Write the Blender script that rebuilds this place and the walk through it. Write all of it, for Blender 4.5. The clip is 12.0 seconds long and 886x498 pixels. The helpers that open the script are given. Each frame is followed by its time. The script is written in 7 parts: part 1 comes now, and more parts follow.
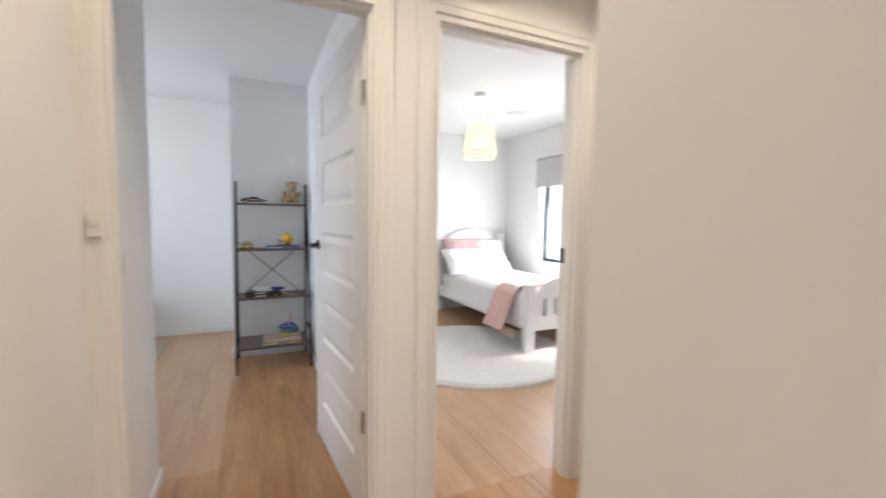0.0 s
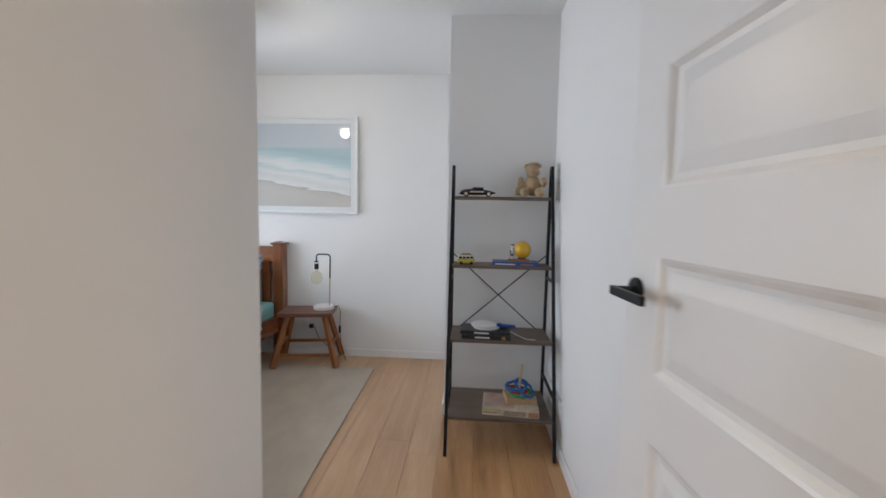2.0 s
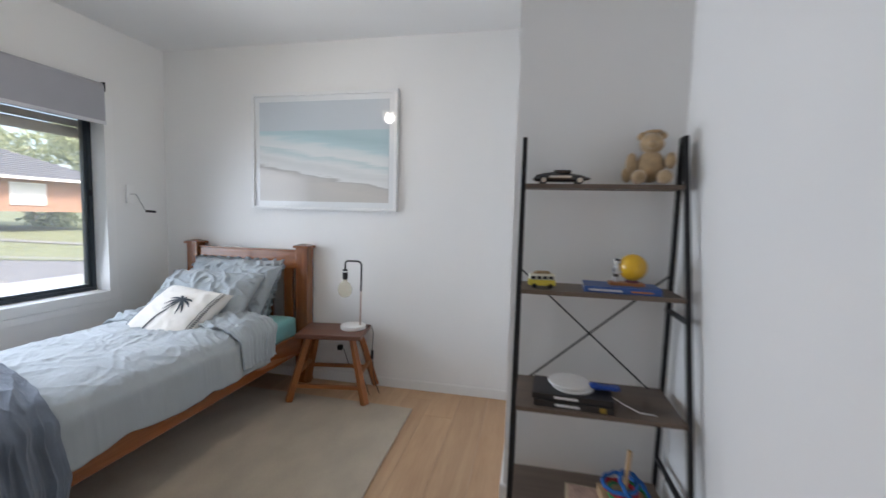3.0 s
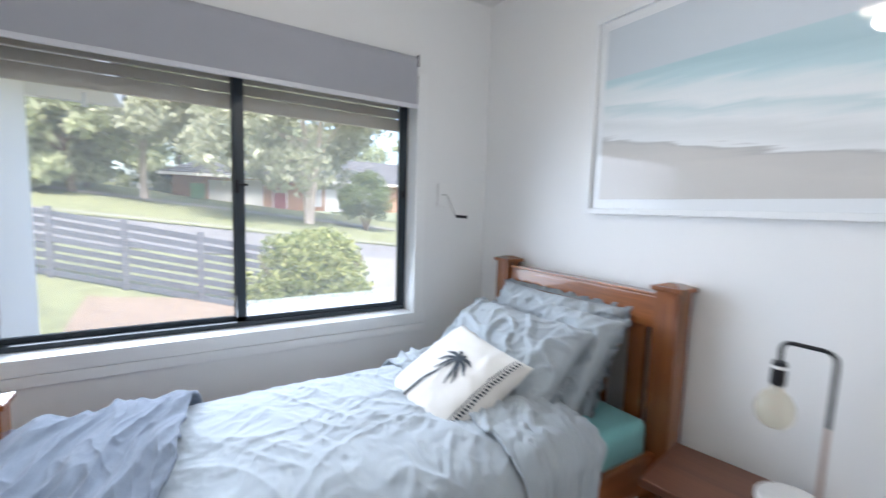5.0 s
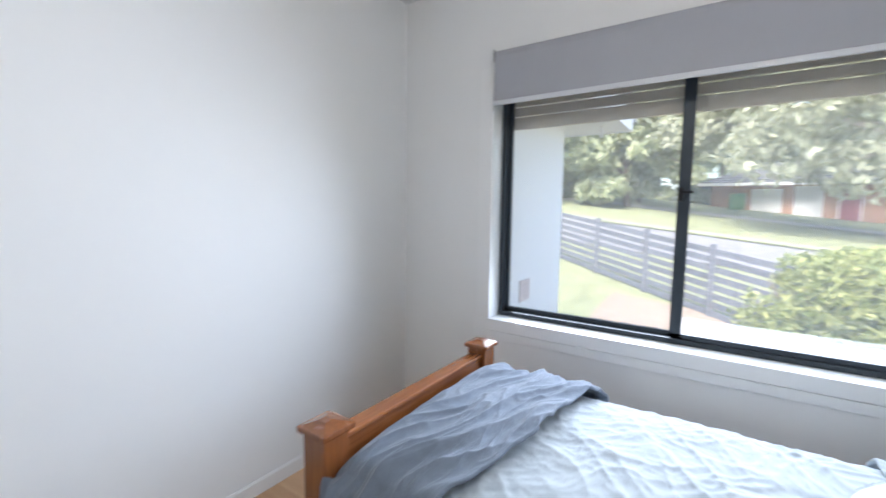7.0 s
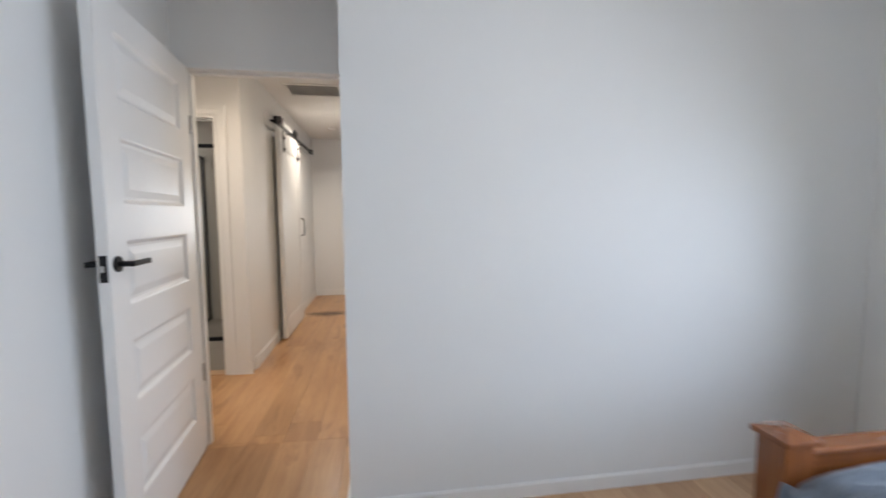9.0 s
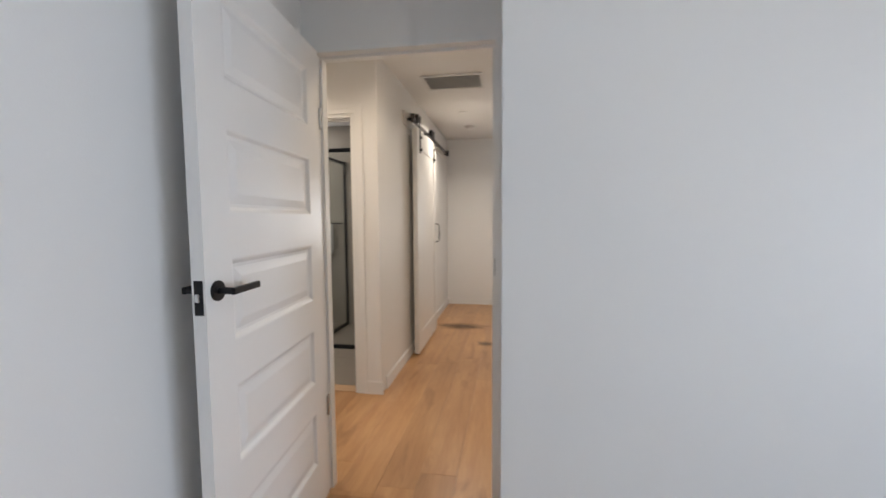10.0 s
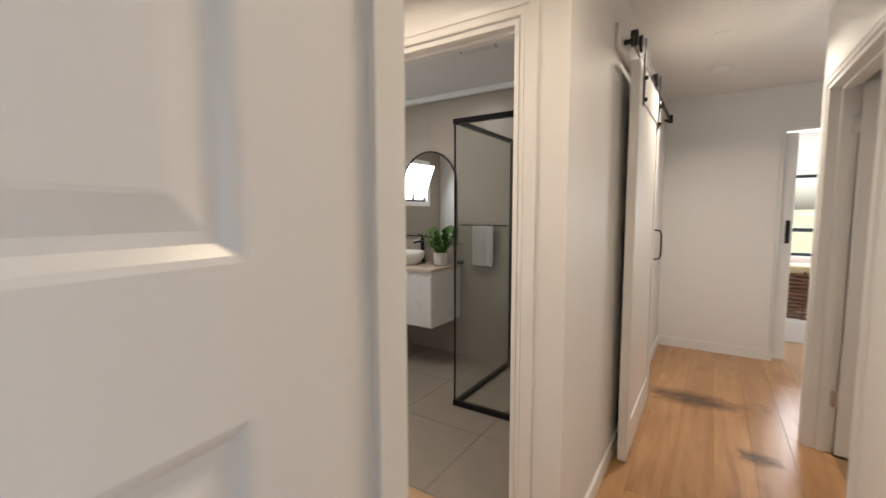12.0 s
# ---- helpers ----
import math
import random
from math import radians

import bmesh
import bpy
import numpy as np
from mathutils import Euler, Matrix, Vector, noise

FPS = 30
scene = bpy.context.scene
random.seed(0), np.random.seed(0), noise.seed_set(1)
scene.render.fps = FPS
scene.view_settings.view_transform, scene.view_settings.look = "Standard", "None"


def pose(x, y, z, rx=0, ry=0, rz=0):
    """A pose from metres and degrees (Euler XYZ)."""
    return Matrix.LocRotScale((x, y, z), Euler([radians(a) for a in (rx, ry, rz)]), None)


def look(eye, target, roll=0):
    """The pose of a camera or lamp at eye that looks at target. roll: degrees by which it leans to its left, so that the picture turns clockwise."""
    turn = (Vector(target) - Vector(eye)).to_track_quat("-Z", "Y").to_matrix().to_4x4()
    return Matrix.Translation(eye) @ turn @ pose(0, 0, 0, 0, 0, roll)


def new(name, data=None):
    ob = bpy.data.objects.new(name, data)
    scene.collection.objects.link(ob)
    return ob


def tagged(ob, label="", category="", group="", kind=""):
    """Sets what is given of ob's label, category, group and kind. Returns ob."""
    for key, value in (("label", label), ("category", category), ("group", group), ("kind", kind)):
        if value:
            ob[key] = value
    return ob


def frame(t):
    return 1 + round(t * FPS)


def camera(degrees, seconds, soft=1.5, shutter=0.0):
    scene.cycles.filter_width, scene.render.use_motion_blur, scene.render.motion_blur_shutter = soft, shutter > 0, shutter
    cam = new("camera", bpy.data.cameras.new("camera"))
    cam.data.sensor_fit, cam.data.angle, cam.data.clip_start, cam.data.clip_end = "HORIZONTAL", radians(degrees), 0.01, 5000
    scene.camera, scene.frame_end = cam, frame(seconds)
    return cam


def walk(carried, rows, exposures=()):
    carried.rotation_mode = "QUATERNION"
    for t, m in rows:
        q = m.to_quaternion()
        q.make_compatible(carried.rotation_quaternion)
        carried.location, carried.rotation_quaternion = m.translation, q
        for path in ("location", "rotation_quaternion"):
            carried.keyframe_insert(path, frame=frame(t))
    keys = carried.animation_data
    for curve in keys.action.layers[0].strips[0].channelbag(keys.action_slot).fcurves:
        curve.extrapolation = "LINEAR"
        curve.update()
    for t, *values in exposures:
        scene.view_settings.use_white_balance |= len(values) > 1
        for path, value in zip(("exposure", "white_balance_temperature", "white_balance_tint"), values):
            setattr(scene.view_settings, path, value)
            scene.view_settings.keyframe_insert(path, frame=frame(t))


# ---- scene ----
cam = camera(93.7, 12.0, shutter=0.5)
PATH = [
    (0, (0.868, -0.003, 1.246), (1.694, 1.813, 1.107), 0.8),
    (0.5, (0.890, 0.320, 1.249), (1.309, 2.270, 1.098), 0.8),
    (1, (0.898, 0.690, 1.249), (0.986, 2.683, 1.102), 0.6),
    (1.5, (0.898, 1.078, 1.251), (0.815, 3.067, 1.101), 0.9),
    (2, (0.841, 1.492, 1.245), (0.704, 3.482, 1.093), 1.1),
    (2.5, (0.82, 1.867, 1.249), (0.609, 3.849, 1.089), 1.0),
    (2.7, (0.799, 2.035, 1.245), (0.524, 4.01, 1.083), 1.2),
    (4.3, (0.35, 3.162, 1.23), (-0.891, 4.722, 1.066), 1.8),
    (4.5, (0.233, 3.284, 1.244), (-1.144, 4.724, 1.066), 1.6),
    (5, (-0.011, 3.477, 1.256), (-1.695, 4.54, 1.063), 1.7),
    (5.5, (-0.255, 3.584, 1.255), (-2.14, 4.222, 1.056), 1.2),
    (6, (-0.36, 3.671, 1.253), (-2.352, 3.681, 1.071), 1.1),
    (6.5, (-0.226, 3.733, 1.248), (-2.115, 3.101, 1.069), 1.1),
    (8.3, (0.172, 4.183, 1.278), (-0.662, 2.375, 1.094), -0.4),
    (8.5, (0.21, 4.134, 1.264), (-0.477, 2.264, 1.092), -0.3),
    (9, (0.293, 3.938, 1.26), (0.004, 1.965, 1.096), -0.4),
    (9.5, (0.374, 3.68, 1.268), (0.394, 1.686, 1.116), -0.4),
    (10, (0.423, 3.362, 1.287), (0.742, 1.393, 1.14), -0.4),
    (10.5, (0.549, 3.035, 1.287), (1.13, 1.127, 1.138), -0.3),
    (11, (0.679, 2.685, 1.305), (1.489, 0.863, 1.15), -0.3),
    (11.5, (0.808, 2.313, 1.324), (1.774, 0.569, 1.164), -0.3),
    (12, (0.933, 1.925, 1.346), (2.014, 0.251, 1.173), -0.1),
]
walk(cam, [(t, look(eye, target, roll)) for t, eye, target, roll in PATH], exposures=[
    (0, 2.33, 6250, 10), (1.5, 2.2, 6450, 11), (2.5, 1.98, 6500, 11), (4.5, 2.22, 6250, 10.5), (5.5, 2.46, 6200, 10.5),
    (6.5, 2.55, 6250, 10.5), (8.5, 2.38, 6250, 10), (9.5, 2.1, 6400, 10.5), (10.5, 2.08, 6500, 11), (11, 2.2, 6550, 11), (12, 2.17, 6550, 11),
])

# ---- light ----
world = bpy.data.worlds.new("sky_world")
scene.world = world
world.use_nodes = True
wn = world.node_tree
sky = wn.nodes.new("ShaderNodeTexSky")
sky.sky_type, sky.sun_disc = "NISHITA", False
sky.sun_elevation, sky.sun_rotation = radians(55), radians(99)
sky.air_density, sky.dust_density = 1.0, 4.0
wn.nodes["Background"].inputs[1].default_value = 0.15
wn.links.new(sky.outputs[0], wn.nodes["Background"].inputs[0])


def lamp(name, kind, m, energy, colour, **more):
    d = bpy.data.lights.new(name, kind)
    d.energy, d.color = energy, colour
    for k, v in more.items():
        if k == "size":
            d.size = v
        elif k == "size_y":
            d.shape, d.size_y = "RECTANGLE", v
        elif k == "angle":
            d.angle = v
        elif k == "radius":
            d.shadow_soft_size = v
        elif k == "spread":
            d.spread = v
    ob = new(name, d)
    ob.matrix_world = m
    return ob


lamp("sun", "SUN", look((12, -2, 16), (0, 0, 0)), 1.5, (1, 0.96, 0.9), angle=radians(12))
# daylight that comes in through the window openings
lamp("window_light", "AREA", look((-2.115, 3.705, 1.19), (0, 3.705, 0.83)), 6.3, (0.77, 0.86, 1.0), size=1.6, size_y=1.0, spread=radians(128))
lamp("window_light_second", "AREA", look((4.42, 3.7, 1.3), (2.0, 3.7, 0.9)), 11, (0.95, 0.97, 1.0), size=1.6, size_y=1.1)
lamp("window_light_bath", "AREA", look((4.28, -0.2, 1.75), (2.5, -0.4, 1.0)), 1.8, (0.95, 0.97, 1.0), size=0.5, size_y=0.5)
lamp("window_light_living", "AREA", look((-0.2, -5.4, 1.3), (-0.2, 0, 1.0)), 19, (0.95, 0.97, 1.0), size=1.4, size_y=1.0)

# far hall downlight sits at the ceiling disc; the near one is unseen fill
HALL_LIGHTS = [(0.93, 1.0), (0.93, -1.25)]
for (hx, hy), hw, hc in zip(HALL_LIGHTS, (1.5, 3.6), ((1.0, 0.80, 0.58), (1.0, 0.87, 0.72))):
    lamp("hall_downlight", "AREA", look((hx, hy, 2.425), (hx, hy, 0)), hw, hc, size=0.12, spread=radians(150))
# unseen fill lamp added over the nook
lamp("nook_downlight", "AREA", look((2.0, 0.98, 2.425), (2.0, 0.98, 0)), 1.4, (1.0, 0.82, 0.62), size=0.12, spread=radians(130))
# added fill lamp in place of the side room's daylight
lamp("side_room_downlight", "AREA", look((-0.7, 0.1, 2.425), (-0.7, 0.1, 0)), 2.0, (1.0, 0.9, 0.78), size=0.12, spread=radians(150))
# unseen fill lamp added over the bathroom
lamp("bath_downlight", "AREA", look((3.0, -0.5, 2.425), (3.0, -0.5, 0)), 2.5, (1.0, 0.9, 0.78), size=0.12)
lamp("bedroom_lamp_light", "POINT", pose(-0.62, 3.875, 2.165), 2.3, (1.0, 0.92, 0.82), radius=0.045)

# ---- materials ----
MATS = {}


def mat(name, colour, rough=0.5, metal=0.0, var=0.06, scale=6.0, bump=0.02, bscale=120.0, stretch=(1, 1, 1), sheen=0.0, trans=0.0, coat=0.0, rnd=0.0, rvar=0.08):
    """Two scales of colour variation, roughness variation and a fine relief, in metres."""
    if name in MATS:
        return MATS[name]
    m = bpy.data.materials.new(name)
    m.use_nodes = True
    t = m.node_tree
    b = t.nodes["Principled BSDF"]
    co = t.nodes.new("ShaderNodeTexCoord")
    mp = t.nodes.new("ShaderNodeMapping")
    mp.inputs["Scale"].default_value = stretch
    t.links.new(co.outputs["Object"], mp.inputs["Vector"])
    n1 = t.nodes.new("ShaderNodeTexNoise")
    n1.inputs["Scale"].default_value, n1.inputs["Detail"].default_value = scale, 4
    n2 = t.nodes.new("ShaderNodeTexNoise")
    n2.inputs["Scale"].default_value, n2.inputs["Detail"].default_value = bscale, 3
    for n in (n1, n2):
        t.links.new(mp.outputs[0], n.inputs["Vector"])
    mix = t.nodes.new("ShaderNodeMix")
    mix.data_type = "FLOAT"
    mix.inputs[0].default_value = 0.35
    t.links.new(n1.outputs[0], mix.inputs[2])
    t.links.new(n2.outputs[0], mix.inputs[3])
    ramp = t.nodes.new("ShaderNodeValToRGB")
    c = np.array(colour)
    ramp.color_ramp.elements[0].position, ramp.color_ramp.elements[1].position = 0.3, 0.7
    ramp.color_ramp.elements[0].color = (*np.clip(c * (1 - var), 0, 1), 1)
    ramp.color_ramp.elements[1].color = (*np.clip(c * (1 + var), 0, 1), 1)
    t.links.new(mix.outputs[0], ramp.inputs[0])
    out = ramp.outputs[0]
    if rnd:
        oi = t.nodes.new("ShaderNodeObjectInfo")
        hsv = t.nodes.new("ShaderNodeHueSaturation")
        mr = t.nodes.new("ShaderNodeMapRange")
        mr.inputs[3].default_value, mr.inputs[4].default_value = 1 - rnd, 1 + rnd
        t.links.new(oi.outputs["Random"], mr.inputs[0])
        t.links.new(mr.outputs[0], hsv.inputs["Value"])
        t.links.new(out, hsv.inputs["Color"])
        out = hsv.outputs[0]
    t.links.new(out, b.inputs["Base Color"])
    rr = t.nodes.new("ShaderNodeMapRange")
    rr.inputs[3].default_value, rr.inputs[4].default_value = max(rough - rvar, 0.02), min(rough + rvar, 1)
    t.links.new(n1.outputs[0], rr.inputs[0])
    t.links.new(rr.outputs[0], b.inputs["Roughness"])
    b.inputs["Metallic"].default_value = metal
    b.inputs["Sheen Weight"].default_value = sheen
    b.inputs["Transmission Weight"].default_value = trans
    b.inputs["Coat Weight"].default_value = coat
    if bump:
        bp = t.nodes.new("ShaderNodeBump")
        bp.inputs["Strength"].default_value, bp.inputs["Distance"].default_value = min(bump * 10, 1), 0.002
        t.links.new(n2.outputs[0], bp.inputs["Height"])
        t.links.new(bp.outputs[0], b.inputs["Normal"])
    MATS[name] = m
    return m


def wood(name, dark, light, rough=0.4, axis=1, scale=5.0, rnd=0.0, coat=0.0, fine=1.0, heart=None):
    """Timber with grain along an axis (0 x, 1 y, 2 z); heart is the colour of dark gum streaks."""
    if name in MATS:
        return MATS[name]
    m = bpy.data.materials.new(name)
    m.use_nodes = True
    t = m.node_tree
    b = t.nodes["Principled BSDF"]
    co = t.nodes.new("ShaderNodeTexCoord")
    oi = t.nodes.new("ShaderNodeObjectInfo")
    add = t.nodes.new("ShaderNodeVectorMath")
    add.operation = "ADD"
    sc = t.nodes.new("ShaderNodeVectorMath")
    sc.operation = "SCALE"
    sc.inputs[0].default_value = (7.3, 3.1, 5.7)
    t.links.new(oi.outputs["Random"], sc.inputs["Scale"])
    t.links.new(co.outputs["Object"], add.inputs[0])
    t.links.new(sc.outputs[0], add.inputs[1])
    mp = t.nodes.new("ShaderNodeMapping")
    s = [14.0, 14.0, 14.0]
    s[axis] = 0.9
    mp.inputs["Scale"].default_value = s
    t.links.new(add.outputs[0], mp.inputs["Vector"])
    n1 = t.nodes.new("ShaderNodeTexNoise")
    n1.inputs["Scale"].default_value, n1.inputs["Detail"].default_value, n1.inputs["Distortion"].default_value = scale * 0.3, 5, 0.8
    n2 = t.nodes.new("ShaderNodeTexNoise")
    n2.inputs["Scale"].default_value, n2.inputs["Detail"].default_value = scale * 2.6, 3
    n3 = t.nodes.new("ShaderNodeTexNoise")
    n3.inputs["Scale"].default_value, n3.inputs["Detail"].default_value = 1.6, 2
    t.links.new(mp.outputs[0], n1.inputs["Vector"])
    t.links.new(mp.outputs[0], n2.inputs["Vector"])
    t.links.new(add.outputs[0], n3.inputs["Vector"])
    mix = t.nodes.new("ShaderNodeMix")
    mix.data_type = "FLOAT"
    mix.inputs[0].default_value = 0.35 * fine
    t.links.new(n1.outputs[0], mix.inputs[2])
    t.links.new(n2.outputs[0], mix.inputs[3])
    mix2 = t.nodes.new("ShaderNodeMix")
    mix2.data_type = "FLOAT"
    mix2.inputs[0].default_value = 0.3
    t.links.new(mix.outputs[0], mix2.inputs[2])
    t.links.new(n3.outputs[0], mix2.inputs[3])
    ramp = t.nodes.new("ShaderNodeValToRGB")
    ramp.color_ramp.elements[0].position, ramp.color_ramp.elements[1].position = 0.32, 0.66
    ramp.color_ramp.elements[0].color, ramp.color_ramp.elements[1].color = (*dark, 1), (*light, 1)
    t.links.new(mix2.outputs[0], ramp.inputs[0])
    out = ramp.outputs[0]
    if heart:
        mh = t.nodes.new("ShaderNodeMapping")
        sh_ = [7.0, 7.0, 7.0]
        sh_[axis] = 1.5
        mh.inputs["Scale"].default_value = sh_
        nh = t.nodes.new("ShaderNodeTexNoise")
        nh.inputs["Scale"].default_value, nh.inputs["Detail"].default_value, nh.inputs["Distortion"].default_value = 1.0, 6, 1.2
        hr = t.nodes.new("ShaderNodeMapRange")
        hr.inputs[1].default_value, hr.inputs[2].default_value, hr.inputs[4].default_value = 0.56, 0.74, 0.75
        hm = t.nodes.new("ShaderNodeMix")
        hm.data_type = "RGBA"
        hm.inputs[7].default_value = (*heart, 1)
        t.links.new(add.outputs[0], mh.inputs["Vector"])
        t.links.new(mh.outputs[0], nh.inputs["Vector"])
        t.links.new(nh.outputs[0], hr.inputs[0])
        t.links.new(hr.outputs[0], hm.inputs[0])
        t.links.new(out, hm.inputs[6])
        out = hm.outputs[2]
    if rnd:
        hsv = t.nodes.new("ShaderNodeHueSaturation")
        mr = t.nodes.new("ShaderNodeMapRange")
        mr.inputs[3].default_value, mr.inputs[4].default_value = 1 - rnd, 1 + rnd
        t.links.new(oi.outputs["Random"], mr.inputs[0])
        t.links.new(mr.outputs[0], hsv.inputs["Value"])
        t.links.new(out, hsv.inputs["Color"])
        out = hsv.outputs[0]
    t.links.new(out, b.inputs["Base Color"])
    rr = t.nodes.new("ShaderNodeMapRange")
    rr.inputs[3].default_value, rr.inputs[4].default_value = rough - 0.08, rough + 0.1
    t.links.new(n1.outputs[0], rr.inputs[0])
    t.links.new(rr.outputs[0], b.inputs["Roughness"])
    b.inputs["Coat Weight"].default_value = coat
    bp = t.nodes.new("ShaderNodeBump")
    bp.inputs["Strength"].default_value, bp.inputs["Distance"].default_value = 0.15, 0.001
    t.links.new(n2.outputs[0], bp.inputs["Height"])
    t.links.new(bp.outputs[0], b.inputs["Normal"])
    MATS[name] = m
    return m


def glass_mat(name, colour=(1, 1, 1), mixf=0.035):
    if name in MATS:
        return MATS[name]
    m = bpy.data.materials.new(name)
    m.use_nodes = True
    t = m.node_tree
    t.nodes.remove(t.nodes["Principled BSDF"])
    tr = t.nodes.new("ShaderNodeBsdfTransparent")
    tr.inputs[0].default_value = (*colour, 1)
    gl = t.nodes.new("ShaderNodeBsdfGlossy")
    gl.inputs["Roughness"].default_value = 0.01
    lw = t.nodes.new("ShaderNodeLayerWeight")
    lw.inputs[0].default_value = 0.5
    pw = t.nodes.new("ShaderNodeMath")
    pw.operation = "POWER"
    pw.inputs[1].default_value = 5.0
    t.links.new(lw.outputs["Facing"], pw.inputs[0])
    fr = t.nodes.new("ShaderNodeMath")
    fr.operation = "MULTIPLY_ADD"
    fr.inputs[1].default_value, fr.inputs[2].default_value = 0.9, mixf
    t.links.new(pw.outputs[0], fr.inputs[0])
    mx = t.nodes.new("ShaderNodeMixShader")
    t.links.new(fr.outputs[0], mx.inputs[0])
    t.links.new(tr.outputs[0], mx.inputs[1])
    t.links.new(gl.outputs[0], mx.inputs[2])
    t.links.new(mx.outputs[0], t.nodes["Material Output"].inputs[0])
    MATS[name] = m
    return m


def glow(name, colour, strength, base=(0.9, 0.9, 0.9)):
    if name in MATS:
        return MATS[name]
    m = bpy.data.materials.new(name)
    m.use_nodes = True
    b = m.node_tree.nodes["Principled BSDF"]
    b.inputs["Base Color"].default_value = (*base, 1)
    b.inputs["Emission Color"].default_value = (*colour, 1)
    b.inputs["Emission Strength"].default_value = strength
    MATS[name] = m
    return m


WALL = mat("wall_paint", (0.80, 0.80, 0.79), 0.55, var=0.015, scale=1.5, bump=0.012, bscale=260, rvar=0.03)
CEIL = mat("ceiling_paint", (0.82, 0.82, 0.81), 0.7, var=0.01, scale=1.5, bump=0.01, bscale=200)
TRIM = mat("gloss_trim_paint", (0.82, 0.82, 0.81), 0.3, var=0.01, scale=3, bump=0.0, bscale=90, rvar=0.015)
DOORP = mat("door_paint", (0.82, 0.82, 0.81), 0.32, var=0.008, scale=3, bump=0.0, bscale=70, rvar=0.015)
BLACK = mat("black_metal", (0.018, 0.018, 0.02), 0.42, 0.6, var=0.2, scale=30, bump=0.01)
STEEL = mat("steel", (0.6, 0.6, 0.6), 0.25, 1.0, var=0.05, scale=30, bump=0.0)
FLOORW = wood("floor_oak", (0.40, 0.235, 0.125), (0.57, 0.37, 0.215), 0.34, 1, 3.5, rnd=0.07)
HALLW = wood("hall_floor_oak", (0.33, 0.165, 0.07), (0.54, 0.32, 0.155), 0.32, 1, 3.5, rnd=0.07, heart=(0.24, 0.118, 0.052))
JOINT = mat("floor_joint", (0.27, 0.165, 0.09), 0.8, var=0.2)
WINF = mat("window_frame_charcoal", (0.03, 0.04, 0.05), 0.4, 0.2, var=0.12, scale=20, bump=0.004)
GLASS = glass_mat("window_glass")


def veiled(name, amount):
    """Window glass with a veil of glare put in as a thin translucent layer."""
    m = glass_mat(name)
    t = m.node_tree
    tl_ = t.nodes.new("ShaderNodeBsdfTranslucent")
    tl_.inputs[0].default_value = (0.9, 0.9, 0.9, 1)
    mx = t.nodes.new("ShaderNodeMixShader")
    mx.inputs[0].default_value = amount
    last = t.nodes["Material Output"].inputs[0].links[0].from_socket
    t.links.new(last, mx.inputs[1])
    t.links.new(tl_.outputs[0], mx.inputs[2])
    t.links.new(mx.outputs[0], t.nodes["Material Output"].inputs[0])
    return m


# the washed-out glare over the view is painted into these panes
VEILED = veiled("veiled_window_glass", 0.135)
VEILED2 = veiled("hazy_window_glass", 0.05)
BEDW = wood("bed_timber", (0.135, 0.040, 0.011), (0.33, 0.112, 0.030), 0.24, 2, 4.0, coat=0.6)
BEDWX = wood("bed_timber_x", (0.135, 0.040, 0.011), (0.33, 0.112, 0.030), 0.24, 0, 4.0, coat=0.6)
BEDWY = wood("bed_timber_y", (0.16, 0.046, 0.014), (0.36, 0.12, 0.04), 0.24, 1, 4.0, coat=0.6)

# ---- building helpers ----


def link(name, bm, material, parent=None, smooth=False):
    me = bpy.data.meshes.new(name)
    bmesh.ops.recalc_face_normals(bm, faces=bm.faces)
    bm.to_mesh(me)
    bm.free()
    if smooth:
        for p in me.polygons:
            p.use_smooth = True
    me.materials.append(material)
    ob = new(name, me)
    if parent:
        ob.parent = parent
    return ob


def part(name, bm, material, parent, label="", smooth=False):
    ob = link(name, bm, material, parent, smooth)
    if label:
        ob["label"] = label
    return ob


def box(bm, x0, x1, y0, y1, z0, z1, m=None):
    v = [bm.verts.new((x, y, z)) for z in (z0, z1) for x, y in ((x0, y0), (x1, y0), (x1, y1), (x0, y1))]
    for f in ((3, 2, 1, 0), (4, 5, 6, 7), (0, 1, 5, 4), (1, 2, 6, 5), (2, 3, 7, 6), (3, 0, 4, 7)):
        bm.faces.new([v[i] for i in f])
    if m is not None:
        bmesh.ops.transform(bm, matrix=m, verts=v)
    return v


def boxes(*bs, bevel=0.0, seg=2, m=None):
    bm = bmesh.new()
    for b in bs:
        box(bm, *b)
    if bevel:
        bmesh.ops.bevel(bm, geom=bm.edges[:], offset=bevel, segments=seg, profile=0.6, affect="EDGES")
    if m is not None:
        bmesh.ops.transform(bm, matrix=m, verts=bm.verts[:])
    return bm


def rod(bm, a, b, r0, r1=None, seg=10, square=False):
    """A straight bar from a to b."""
    a, b = Vector(a), Vector(b)
    d = b - a
    r1 = r0 if r1 is None else r1
    q = d.to_track_quat("Z", "Y").to_matrix().to_4x4()
    if square:
        seg = 4
        q = q @ Matrix.Rotation(math.pi / 4, 4, "Z")
        r0, r1 = r0 * 1.414, r1 * 1.414
    return bmesh.ops.create_cone(bm, cap_ends=True, segments=seg, radius1=r0, radius2=r1, depth=d.length, matrix=Matrix.Translation((a + b) / 2) @ q)["verts"]


